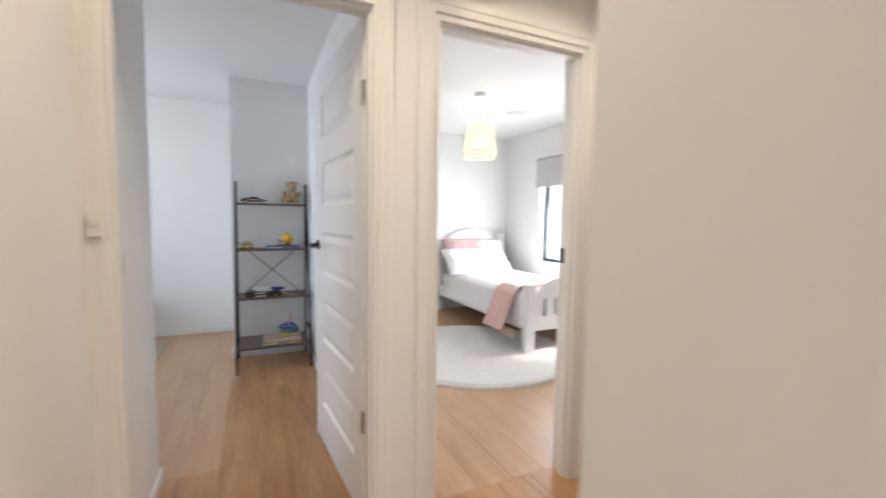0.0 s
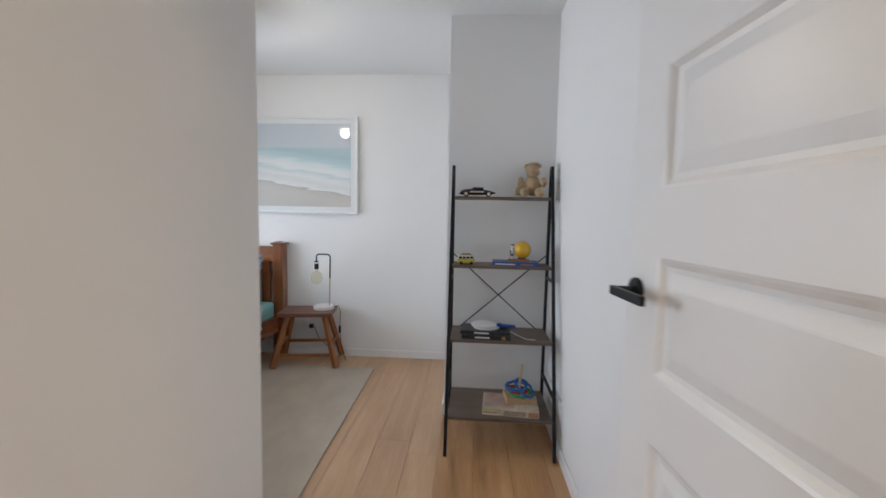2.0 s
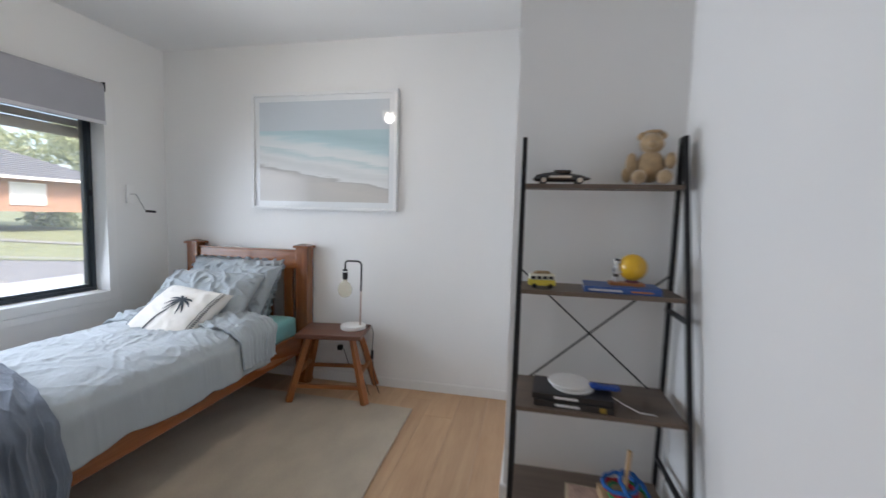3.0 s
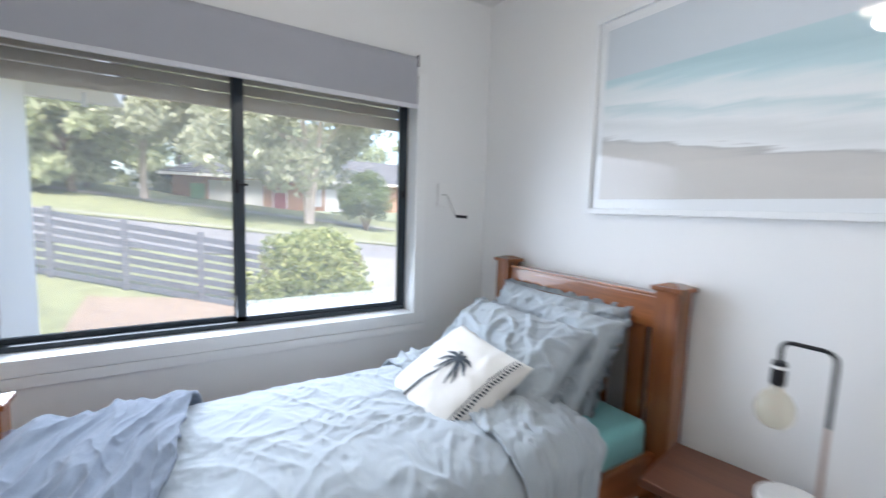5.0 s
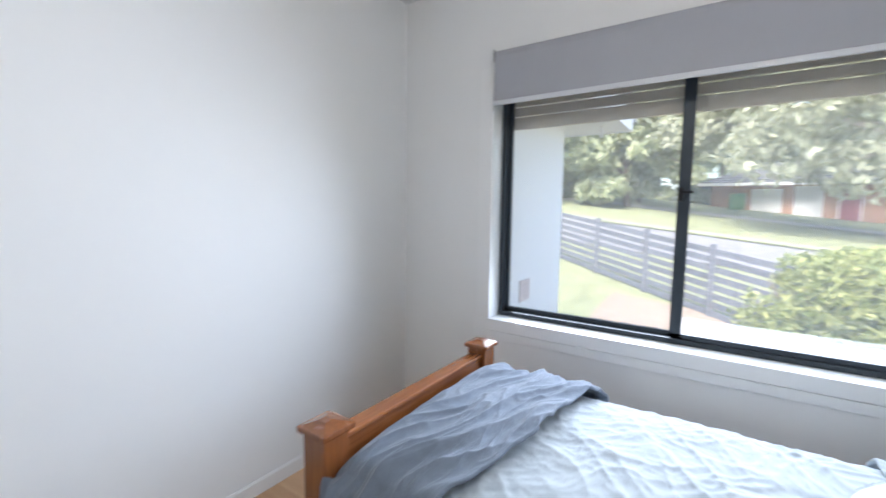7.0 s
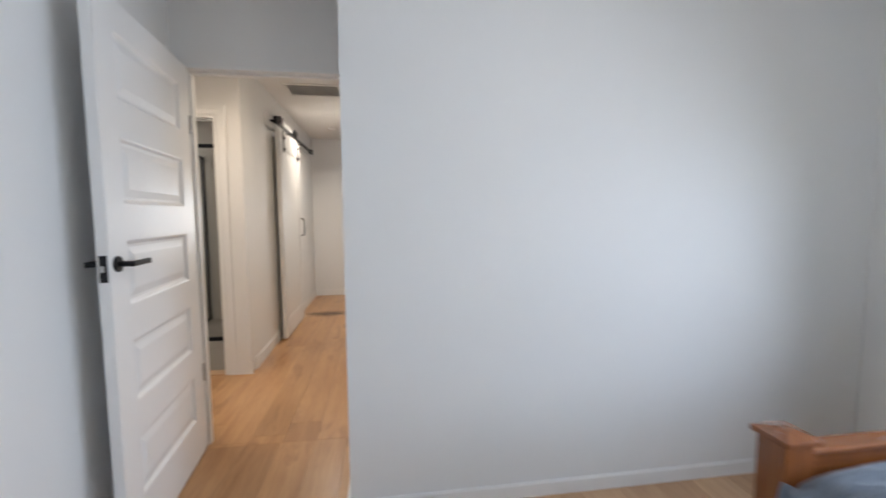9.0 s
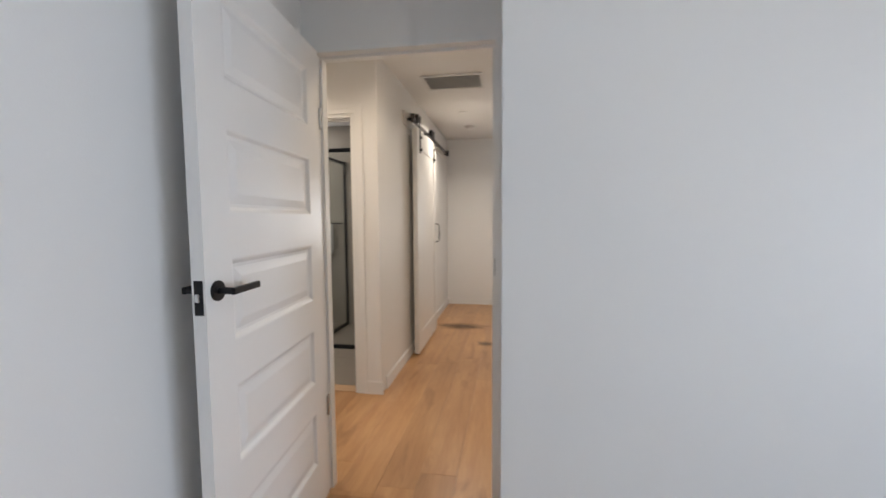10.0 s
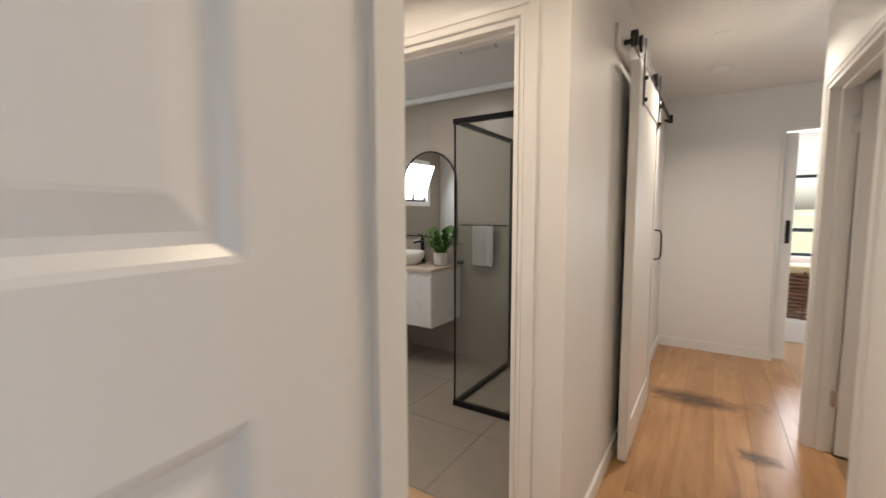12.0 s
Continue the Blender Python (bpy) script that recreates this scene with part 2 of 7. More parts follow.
def lathe(profile, seg=24, bm=None, m=None):
    """Turns a profile of (radius, height) about z."""
    own = bm or bmesh.new()
    rings, made = [], []
    for r, z in profile:
        ring = [own.verts.new((r * math.cos(2 * math.pi * i / seg), r * math.sin(2 * math.pi * i / seg), z)) for i in range(seg)]
        rings.append(ring)
        made += ring
    for a, b in zip(rings, rings[1:]):
        for i in range(seg):
            own.faces.new((a[i], a[(i + 1) % seg], b[(i + 1) % seg], b[i]))
    if profile[0][0] > 1e-4:
        own.faces.new(rings[0][::-1])
    if profile[-1][0] > 1e-4:
        own.faces.new(rings[-1])
    if m is not None:
        bmesh.ops.transform(own, matrix=m, verts=made)
    return own


def tube(points, r, seg=8, bm=None, closed=False):
    """A round bar along points."""
    own = bm or bmesh.new()
    pts = [Vector(p) for p in points]
    rings = []
    n = len(pts)
    up = Vector((0.13, 0.27, 0.95))
    for i, p in enumerate(pts):
        d = (pts[(i + 1) % n] - pts[i - 1]) if closed else (pts[min(i + 1, n - 1)] - pts[max(i - 1, 0)])
        d.normalize()
        s = d.cross(up)
        if s.length < 0.05:
            s = d.cross(Vector((1, 0, 0)))
        s.normalize()
        u = s.cross(d)
        rings.append([own.verts.new(p + r * (math.cos(2 * math.pi * k / seg) * s + math.sin(2 * math.pi * k / seg) * u)) for k in range(seg)])
    for i in range(n if closed else n - 1):
        a, b = rings[i], rings[(i + 1) % n]
        for k in range(seg):
            own.faces.new((a[k], a[(k + 1) % seg], b[(k + 1) % seg], b[k]))
    if not closed:
        own.faces.new(rings[0][::-1])
        own.faces.new(rings[-1])
    return own


def setting(name, bm, material, label="", category=""):
    return tagged(link(name, bm, material), label, category, kind="structure")


def thing(name, label, category, m=None, group=""):
    ob = new(name)
    ob.empty_display_size = 0.1
    if m is not None:
        ob.matrix_world = m
    return tagged(ob, label, category, group)


# ---- the setting ----
H = 2.44
HD = 2.025
X0, X1, Y1, Y2 = -2.06, 1.33, 2.24, 5.06
XP = 0.445
WY0, WY1, WZ0, WZ1 = 2.758, 4.635, 0.606, 1.98


def wall_with_hole(axis, a0, a1, b0, b1, holes, z1=H):
    """A wall of boxes with rectangular holes; axis 'x' runs along x. holes: (start, end, bottom, top)."""
    bm = bmesh.new()

    def put(s, e, z0, zt):
        if e - s > 1e-4 and zt - z0 > 1e-4:
            box(bm, s, e, b0, b1, z0, zt) if axis == "x" else box(bm, b0, b1, s, e, z0, zt)
    at = a0
    for s, e, z0, zt in sorted(holes):
        put(at, s, 0, z1)
        put(s, e, 0, z0)
        put(s, e, zt, z1)
        at = e
    put(at, a1, 0, z1)
    return bm


DY0, DY1 = 1.50, 1.61
D1 = (0.468, 1.285)
NX = 2.4
D2 = (1.51, 2.25)
setting("wall_window", wall_with_hole("y", 2.1, 5.2, X0 - 0.24, X0, [(WY0, WY1, WZ0, WZ1)]), WALL, "white painted window wall of the bedroom", "wall")
setting("wall_picture", boxes((X0, 0.69, Y2, Y2 + 0.14, 0, H)), WALL, "white painted wall behind the bed", "wall")
setting("wall_alcove", boxes((0.69, X1, 4.05, Y2 + 0.14, 0, H)), WALL, "white painted wall projecting behind the ladder shelf", "wall")
setting("wall_side", boxes((X1, X1 + 0.11, DY1, 5.4, 0, H)), WALL, "white painted side wall of the bedroom", "wall")
setting("wall_near", boxes((X0, XP, DY1, Y1, 0, H)), WALL, "white painted wall beside the bedroom entry", "wall")
setting("wall_doors", wall_with_hole("x", 0.3, 4.4, DY0, DY1, [(*D1, 0, HD), (*D2, 0, HD)]), WALL, "white hallway wall with two bedroom doors", "wall")
HX0, HX1 = 0.43, 1.35
SR = (-1.15, -0.24)
EX = 0.42
setting("wall_hall_west", wall_with_hole("y", -1.3, DY0, HX0 - 0.12, HX0, [(SR[0], SR[1], 0, HD)]), WALL, "white painted hallway wall with a side-room doorway", "wall")
# the end wall is hollow: a sliding door runs in it
setting("wall_hall_end", boxes((EX, 4.4, -2.835, -2.79, 0, H), (EX, 4.4, -2.93, -2.885, 0, H), (1.5, 4.4, -2.885, -2.835, 0, H)), WALL, "white painted wall at the end of the hallway", "wall")
setting("wall_hall_end_west", wall_with_hole("x", -2.3, EX, -2.93, -2.79, [(-0.62, EX, 0, 2.05)]), WALL, "white painted wall with the opening to the far room", "wall")
setting("wall_hall_east", boxes((HX1, HX1 + 0.1, -2.79, 0.4, 0, H)), WALL, "white painted hallway wall with a barn door", "wall")
setting("wall_bath_door", wall_with_hole("x", HX1, 4.4, 0.4, 0.5, [(1.53, 2.30, 0, HD)]), WALL, "white painted wall with the bathroom doorway", "wall")
setting("wall_nook_end", boxes((4.4, 4.5, -2.9, DY1, 0, H), (NX, NX + 0.1, 0.5, DY0, 0, H)), WALL, "plain wall", "wall")
setting("ceiling", boxes((-2.4, 5, -6, 6.2, H, H + 0.1)), CEIL, "white painted plaster ceiling", "ceiling")
# second bedroom
R2X, R2Y = 4.3, 5.3
setting("wall_second_window", wall_with_hole("y", DY1, 5.4, R2X, R2X + 0.2, [(2.7, 4.47, 0.72, 1.98)]), WALL, "bright white window wall of the second bedroom", "wall")
setting("wall_second_back", boxes((X1 + 0.11, R2X, R2Y, R2Y + 0.1, 0, H)), WALL, "bright white wall behind the white bed", "wall")
# room past the hallway
setting("wall_living_back", wall_with_hole("x", -2.4, 0.8, -5.6, -5.45, [(-0.9, 0.5, 0.75, 1.85)]), WALL, "plain wall with a window", "wall")
setting("wall_living_west", boxes((-2.4, -2.3, -5.45, DY1, 0, H)), WALL, "plain wall", "wall")
setting("wall_living_east", boxes((0.8, 0.9, -5.45, -2.92, 0, H)), WALL, "plain wall", "wall")
setting("wall_study", boxes((-2.3, HX0 - 0.12, -1.3, -1.16, 0, H)), WALL, "plain wall between two rooms", "wall")

# bathroom
BX1, BY0 = 4.3, -1.42
TILEW = mat("wall_tile_grey", (0.32, 0.285, 0.245), 0.35, var=0.06, scale=5, bump=0.01, bscale=60)
TILEF = mat("floor_tile_grey", (0.25, 0.215, 0.18), 0.5, var=0.08, scale=6, bump=0.02, bscale=80)
setting("wall_bath_back", boxes((HX1 + 0.1, BX1, BY0 - 0.1, BY0, 0, H)), TILEW, "bathroom wall of large grey-beige tiles", "wall")
setting("wall_bath_east", wall_with_hole("y", BY0, 0.4, BX1, BX1 + 0.09, [(-0.45, 0.05, 1.5, 2.0)]), TILEW, "bathroom wall of large grey-beige tiles", "wall")

setting("floor", boxes((-2.4, 5, -6, 6.2, -0.12, -0.006)), JOINT, "warm oak-look plank floor", "floor")

# ---- skirtings, architraves ----
def skirt(name, label, *runs, h=0.06):
    bm = bmesh.new()
    for x0, x1, y0, y1 in runs:
        box(bm, x0, x1, y0, y1, 0, h)
        box(bm, x0 + (0.004 if x1 - x0 < 0.02 else 0), x1 - (0.004 if x1 - x0 < 0.02 else 0), y0 + (0.004 if y1 - y0 < 0.02 else 0), y1 - (0.004 if y1 - y0 < 0.02 else 0), h, h + 0.006)
    return setting(name, bm, TRIM, label, "skirting")


S = 0.014
skirt("baseboard_bedroom", "low white painted skirting round the bedroom", (X0, 0.69, Y2 - S, Y2), (0.69 - S, 0.69, 4.05, Y2 - S), (0.69 - S, X1, 4.05 - S, 4.05), (X1 - S, X1, 1.7, 4.05 - S), (X0, XP + S, Y1, Y1 + S), (XP, XP + S, 1.7, Y1), (X0, X0 + S, Y1 + S, Y2 - S))
skirt("baseboard_hall", "white painted skirting along the hallway", (HX1 - S, HX1, -2.79, 0.4), (EX, HX1 - S, -2.79, -2.79 + S), (HX0, HX0 + S, SR[1] + 0.06, DY0), (HX1 - S, 1.455, 0.5, 0.5 + S), (NX - S, NX, 0.5 + S, DY0), (1.375, 1.438, DY0 - S, DY0), (2.33, NX - S, DY0 - S, DY0), h=0.09)
skirt("baseboard_second", "white skirting of the second bedroom", (X1 + 0.11, R2X, R2Y - S, R2Y), (R2X - S, R2X, DY1, R2Y - S), (X1 + 0.11, X1 + 0.11 + S, DY1, R2Y - S), h=0.07)


def casing(name, label, axis, a0, a1, at, out, w=0.066, top=HD, t=0.012):
    """Stepped architrave round an opening from a0 to a1 on the wall face 'at', standing proud by t towards out."""
    bm = bmesh.new()
    for ww, tt, off in ((w, t * 0.7, 0.006), (w * 0.45, t, 0.007 + w * 0.5), (w * 0.2, t * 0.9, 0.009)):
        for s0, s1, z0, z1 in ((a0 - off - ww, a0 - off, 0, top + off + ww), (a1 + off, a1 + off + ww, 0, top + off + ww), (a0 - off, a1 + off, top + off, top + off + ww - 0.001)):
            f0, f1 = sorted((at, at + out * tt))
            box(bm, s0, s1, f0, f1, z0, z1) if axis == "x" else box(bm, f0, f1, s0, s1, z0, z1)
    return setting(name, bm, TRIM, label, "architrave")


def lining(name, axis, a0, a1, b0, b1, top=HD, t=0.018):
    """Door jambs and head inside an opening, with a stop."""
    bm = bmesh.new()
    m = (b0 + b1) / 2
    for c0, c1, tt in ((b0 - 0.003, b1 + 0.003, t), (m - 0.03, m + 0.01, t + 0.012)):
        for s0, s1, z0, z1 in ((a0, a0 + tt, 0, top), (a1 - tt, a1, 0, top), (a0 + tt, a1 - tt, top - tt, top)):
            box(bm, s0, s1, c0, c1, z0, z1) if axis == "x" else box(bm, c0, c1, s0, s1, z0, z1)
    return setting(name, bm, TRIM, "white painted door jamb", "door frame")


casing("trim_bedroom_hall_side", "white moulded architrave round the bedroom doorway", "x", D1[0] + 0.008, D1[1] - 0.008, DY0, -1, w=0.06)
casing("trim_second_hall_side", "white moulded architrave round the second bedroom doorway", "x", *D2, DY0, -1)
casing("trim_bath", "white moulded architrave round the bathroom doorway", "x", 1.53, 2.30, 0.5, 1)
casing("trim_hall_west", "white architrave round the side-room doorway", "y", SR[0], SR[1], HX0, 1, w=0.05)
casing("trim_hall_end", "thin white architrave round the far-room opening", "x", -0.62, EX, -2.79, 1, w=0.02, top=2.05)
lining("door_frame_1", "x", *D1, DY0, DY1)
lining("door_frame_2", "x", *D2, DY0, DY1)
lining("door_frame_3", "x", 1.53, 2.30, 0.4, 0.5)
lining("door_frame_4", "y", SR[0], SR[1], HX0 - 0.12, HX0)
setting("threshold_bath", boxes((1.548, 2.282, 0.39, 0.5, -0.005, 0.006), bevel=0.002), wood("oak_strip", (0.4, 0.24, 0.13), (0.55, 0.36, 0.22), 0.4, 0), "oak threshold strip at the bathroom doorway", "threshold")


# ---- panelled doors ----
def panel_door(L, Hh, T, n=5, stile=0.12, rail=0.13, top=0.11, bottom=0.21):
    """A leaf along +x, face at y=0 and y=-T, with n sunk panels with raised fields on both faces."""
    bm = bmesh.new()
    ph = (Hh - top - bottom - rail * (n - 1)) / n
    zs = [0.0]
    for i in range(n):
        z0 = bottom + i * (ph + rail)
        zs += [z0, z0 + ph]
    zs.append(Hh)
    xs = [0, stile, L - stile, L]
    for y, s in ((0, -1), (-T, 1)):
        for i in range(3):
            for j in range(len(zs) - 1):
                x0, x1, z0, z1 = xs[i], xs[i + 1], zs[j], zs[j + 1]
                if i == 1 and j % 2 == 1:
                    rings = []
                    for inset, depth in ((0, 0), (0.006, 0.002), (0.016, 0.0105), (0.026, 0.0115), (0.052, 0.005), (0.056, 0.0045)):
                        d = y + s * depth
                        rings.append([bm.verts.new(p) for p in ((x0 + inset, d, z0 + inset), (x1 - inset, d, z0 + inset), (x1 - inset, d, z1 - inset), (x0 + inset, d, z1 - inset))])
                    for a, b in zip(rings, rings[1:]):
                        for k in range(4):
                            bm.faces.new((a[k], a[(k + 1) % 4], b[(k + 1) % 4], b[k]))
                    bm.faces.new(rings[-1])
                else:
                    bm.faces.new([bm.verts.new(p) for p in ((x0, y, z0), (x1, y, z0), (x1, y, z1), (x0, y, z1))])
    for q in (((0, 0, 0), (0, -T, 0), (0, -T, Hh), (0, 0, Hh)), ((L, 0, 0), (L, -T, 0), (L, -T, Hh), (L, 0, Hh)), ((0, 0, 0), (L, 0, 0), (L, -T, 0), (0, -T, 0)), ((0, 0, Hh), (L, 0, Hh), (L, -T, Hh), (0, -T, Hh))):
        bm.faces.new([bm.verts.new(p) for p in q])
    bmesh.ops.remove_doubles(bm, verts=bm.verts[:], dist=0.0002)
    return bm


def lever(parent, x, z, side, T, back=-1):
    """A black lever handle on a round rose; side +1 on the y=0 face, -1 on the other."""
    y0 = 0.0 if side > 0 else -T
    hd = new("handle")
    hd.parent = parent
    hd.location = (x, y0, z)
    r = Matrix.Rotation(-math.pi / 2 * side, 4, "X")
    bm = lathe([(0.001, 0), (0.027, 0), (0.0275, 0.006), (0.026, 0.0085), (0.001, 0.0088)], 28, m=r)
    part("rose", bm, BLACK, hd, smooth=False)
    bm = bmesh.new()
    rod(bm, (0, 0, 0), (0, side * 0.05, 0), 0.0095, seg=16)
    lv = boxes((min(0, back * 0.122), max(0.0, back * 0.122) + 0.01, -0.006, 0.006, -0.0095, 0.0095), bevel=0.003)
    bmesh.ops.transform(lv, matrix=Matrix.Translation((0, side * 0.05, 0)), verts=lv.verts[:])
    part("neck", bm, BLACK, hd)
    part("lever", lv, BLACK, hd)
    return hd


def hinged_door(name, label, L, m, side_handles=(1, -1), hinges=(0.3, 1.8)):
    d = tagged(thing(name, label, "door", m), kind="structure")
    part("leaf", panel_door(L, 2.005, 0.036), DOORP, d)
    for s in side_handles:
        lever(d, L - 0.047, 1.092, s, 0.036)
    part("latch_plate", boxes((L - 0.001, L + 0.0015, -0.030, -0.006, 1.035, 1.125), bevel=0.0006), BLACK, d, "black latch plate")
    part("latch_bolt", boxes((L, L + 0.010, -0.024, -0.012, 1.07, 1.092), bevel=0.002), STEEL, d, "steel latch bolt")
    for z in hinges:
        bm = bmesh.new()
        rod(bm, (-0.006, 0.004, z - 0.045), (-0.006, 0.004, z + 0.045), 0.006, seg=10)
        box(bm, -0.03, 0.002, -0.001, 0.002, z - 0.045, z + 0.045)
        part("hinge", bm, STEEL, d, "steel butt hinge")
    return d


hinged_door("door_1", "white painted five-panel door standing open against the wall", 0.818, pose(1.255, 1.613, 0.008, 0, 0, 94.8), hinges=(0.42, 1.72))
hinged_door("door_2", "white painted panel door standing open into the second bedroom", 0.65, pose(1.535, 1.654, 0.008, 0, 0, 93) @ pose(0, 0.036, 0), (1, -1))
hinged_door("door_3", "white painted panel door standing open into a side room", 0.86, pose(HX0 - 0.13, SR[0] + 0.022, 0.008, 0, 0, 172), ())

# strike plate and light switch at the bedroom door
tagged(link("strike_plate", boxes((D1[0] + 0.018, D1[0] + 0.020, 1.574, 1.612, 1.045, 1.118), bevel=0.0005), BLACK), "black metal strike plate on the door jamb", "strike plate", kind="structure")
tagged(link("strike_plate", boxes((D2[1] - 0.020, D2[1] - 0.018, 1.574, 1.606, 1.045, 1.118), bevel=0.0005), BLACK), "black metal strike plate on the second bedroom jamb", "strike plate", kind="structure")


def switch(name, label, m):
    s = thing(name, label, "light switch", m)
    part("plate", boxes((-0.018, 0.018, -0.011, 0, -0.039, 0.039), bevel=0.003), mat("switch_plastic", (0.8, 0.8, 0.77), 0.35, var=0.01, bump=0.0), s)
    part("rocker", boxes((-0.0085, 0.0085, -0.016, -0.0115, -0.009, 0.009), bevel=0.003), mat("switch_plastic", (0.8, 0.8, 0.77)), s)
    return s


switch("light_switch", "white plastic light switch on the hallway wall", pose(0.457, DY0 - 0.0125, 1.224))
switch("light_switch", "white plastic light switch inside the bedroom entry", pose(XP + 0.0005, 1.662, 1.235, 0, 0, 90))

# ---- bedroom window ----
win = tagged(thing("window_1", "charcoal aluminium sliding window with two panes", "window"), kind="structure")
FX0, FX1 = -2.235, -2.165
FY0, FY1, FZ0 = 2.829, 4.58, 0.664
part("window_frame", boxes((FX0, FX1, FY0, FY0 + 0.028, FZ0, WZ1), (FX0, FX1, FY1 - 0.028, FY1, FZ0, WZ1), (FX0, FX1 + 0.004, FY0, FY1, FZ0 - 0.004, FZ0 + 0.024), (FX0, FX1, FY0, FY1, WZ1 - 0.03, WZ1)), WINF, win)


def sash(y0, y1, x, meeting):
    s = part("sash", boxes((x - 0.012, x + 0.012, y0, y0 + 0.022 + (0.02 if meeting < 0 else 0), FZ0 + 0.020, WZ1 - 0.03), (x - 0.012, x + 0.012, y1 - 0.022 - (0.02 if meeting > 0 else 0), y1, FZ0 + 0.020, WZ1 - 0.03), (x - 0.012, x + 0.012, y0, y1, FZ0 + 0.020, FZ0 + 0.046), (x - 0.012, x + 0.012, y0, y1, WZ1 - 0.06, WZ1 - 0.03)), WINF, win)
    p = part("pane", boxes((x - 0.002, x + 0.002, y0 + 0.02, y1 - 0.02, FZ0 + 0.039, WZ1 - 0.05)), VEILED, s)
    p.visible_shadow = False
    return s


sash(FY0 + 0.024, 3.725, -2.212, 1)
sash(3.69, FY1 - 0.024, -2.186, -1)
part("latch", boxes((-2.172, -2.150, 3.688, 3.706, 1.30, 1.36), (-2.16, -2.150, 3.70, 3.745, 1.335, 1.345), bevel=0.002), BLACK, win, "black sash latch")
part("keeper", boxes((-2.165, -2.150, FY1 - 0.034, FY1 - 0.02, 1.31, 1.35), bevel=0.002), BLACK, win)
part("window_sill", boxes((FX1 - 0.02, X0 + 0.012, WY0 - 0.02, WY1 + 0.02, WZ0 - 0.004, FZ0 + 0.001), bevel=0.003), TRIM, win, "white painted timber sill")
part("reveal", boxes((FX1 - 0.02, X0 + 0.008, WY0 - 0.003, FY0 + 0.002, WZ0 + 0.016, WZ1 + 0.002), (FX1 - 0.02, X0 + 0.008, FY1 - 0.002, WY1 + 0.003, WZ0 + 0.016, WZ1 + 0.002), (FX1 - 0.02, X0 + 0.006, WY0, WY1, WZ1 - 0.016, WZ1 + 0.002)), TRIM, win, "white painted timber reveal")
part("apron", boxes((X0, X0 + 0.010, WY0 - 0.02, WY1 + 0.02, WZ0 - 0.05, WZ0 - 0.006), bevel=0.002), TRIM, win)

# roller blind half drawn over the window top
bl = thing("roller_blind", "grey fabric roller blind drawn down a little over the window", "blind")
FAB = mat("blind_fabric", (0.37, 0.375, 0.405), 0.85, var=0.03, scale=8, bump=0.03, bscale=700)
bm = bmesh.new()
prof = [(-2.028, 2.045), (-2.008, 2.04), (-1.998, 2.028), (-1.994, 2.01), (-1.992, 1.79)]
for (xa, za), (xb, zb) in zip(prof, prof[1:]):
    bm.faces.new([bm.verts.new(p) for p in ((xa, 2.865, za), (xa, 4.54, za), (xb, 4.54, zb), (xb, 2.865, zb))])
bmesh.ops.remove_doubles(bm, verts=bm.verts[:], dist=0.0003)
bmesh.ops.solidify(bm, geom=bm.faces[:], thickness=0.0015)
part("fabric", bm, FAB, bl)
bm = bmesh.new()
rod(bm, (-2.022, 2.862, 2.018), (-2.022, 4.545, 2.018), 0.022, seg=20)
part("roller", bm, FAB, bl)
part("bottom_rail", boxes((-1.998, -1.986, 2.863, 4.542, 1.774, 1.796), bevel=0.003), mat("blind_rail", (0.62, 0.63, 0.65), 0.4, var=0.02), bl, "pale grey bottom rail")
for y in (2.852, 4.545):
    part("bracket", boxes((X0, -1.995, y, y + 0.006, 1.99, 2.05), bevel=0.002), BLACK if y > 4 else STEEL, bl)

# winder for the roller shutter
wd = thing("shutter_winder", "white wall plate with a thin crank rod and black grip", "crank")
part("plate", boxes((X0, X0 + 0.012, 4.72, 4.775, 1.27, 1.40), bevel=0.003), TRIM, wd)
part("rod", tube([(X0 + 0.01, 4.745, 1.335), (X0 + 0.05, 4.75, 1.335), (X0 + 0.06, 4.752, 1.325), (X0 + 0.085, 4.79, 1.225), (X0 + 0.09, 4.80, 1.215)], 0.0035), STEEL, wd)
part("grip", tube([(X0 + 0.088, 4.795, 1.216), (X0 + 0.105, 4.858, 1.212)], 0.0085, 12), BLACK, wd, "black plastic grip")

# external roller shutter wound up
sh = tagged(thing("roller_shutter", "beige aluminium roller shutter wound up outside the window", "shutter"), kind="structure")
SHM = mat("shutter_beige", (0.54, 0.50, 0.42), 0.5, 0.1, var=0.04, scale=10, bump=0.004)
for i in range(4):
    z = 1.772 + i * 0.053
    part("slat", boxes((-2.292, -2.278, WY0 - 0.01, WY1 + 0.01, z, z + 0.048), bevel=0.006), SHM, sh)
part("bottom_bar", boxes((-2.297, -2.273, WY0 - 0.01, WY1 + 0.01, 1.70, 1.766), bevel=0.004), SHM, sh)
part("box", boxes((-2.45, -2.302, WY0 - 0.05, WY1 + 0.05, 1.90, 2.05), bevel=0.006), SHM, sh)

# ---- bedroom things ----
def fbm(x, y, z=0.0, o=4):
    return noise.fractal(Vector((x, y, z)), 1.0, 2.0, o)


def ridge(x, y, z=0.0):
    return 1 - abs(noise.noise(Vector((x, y, z))))


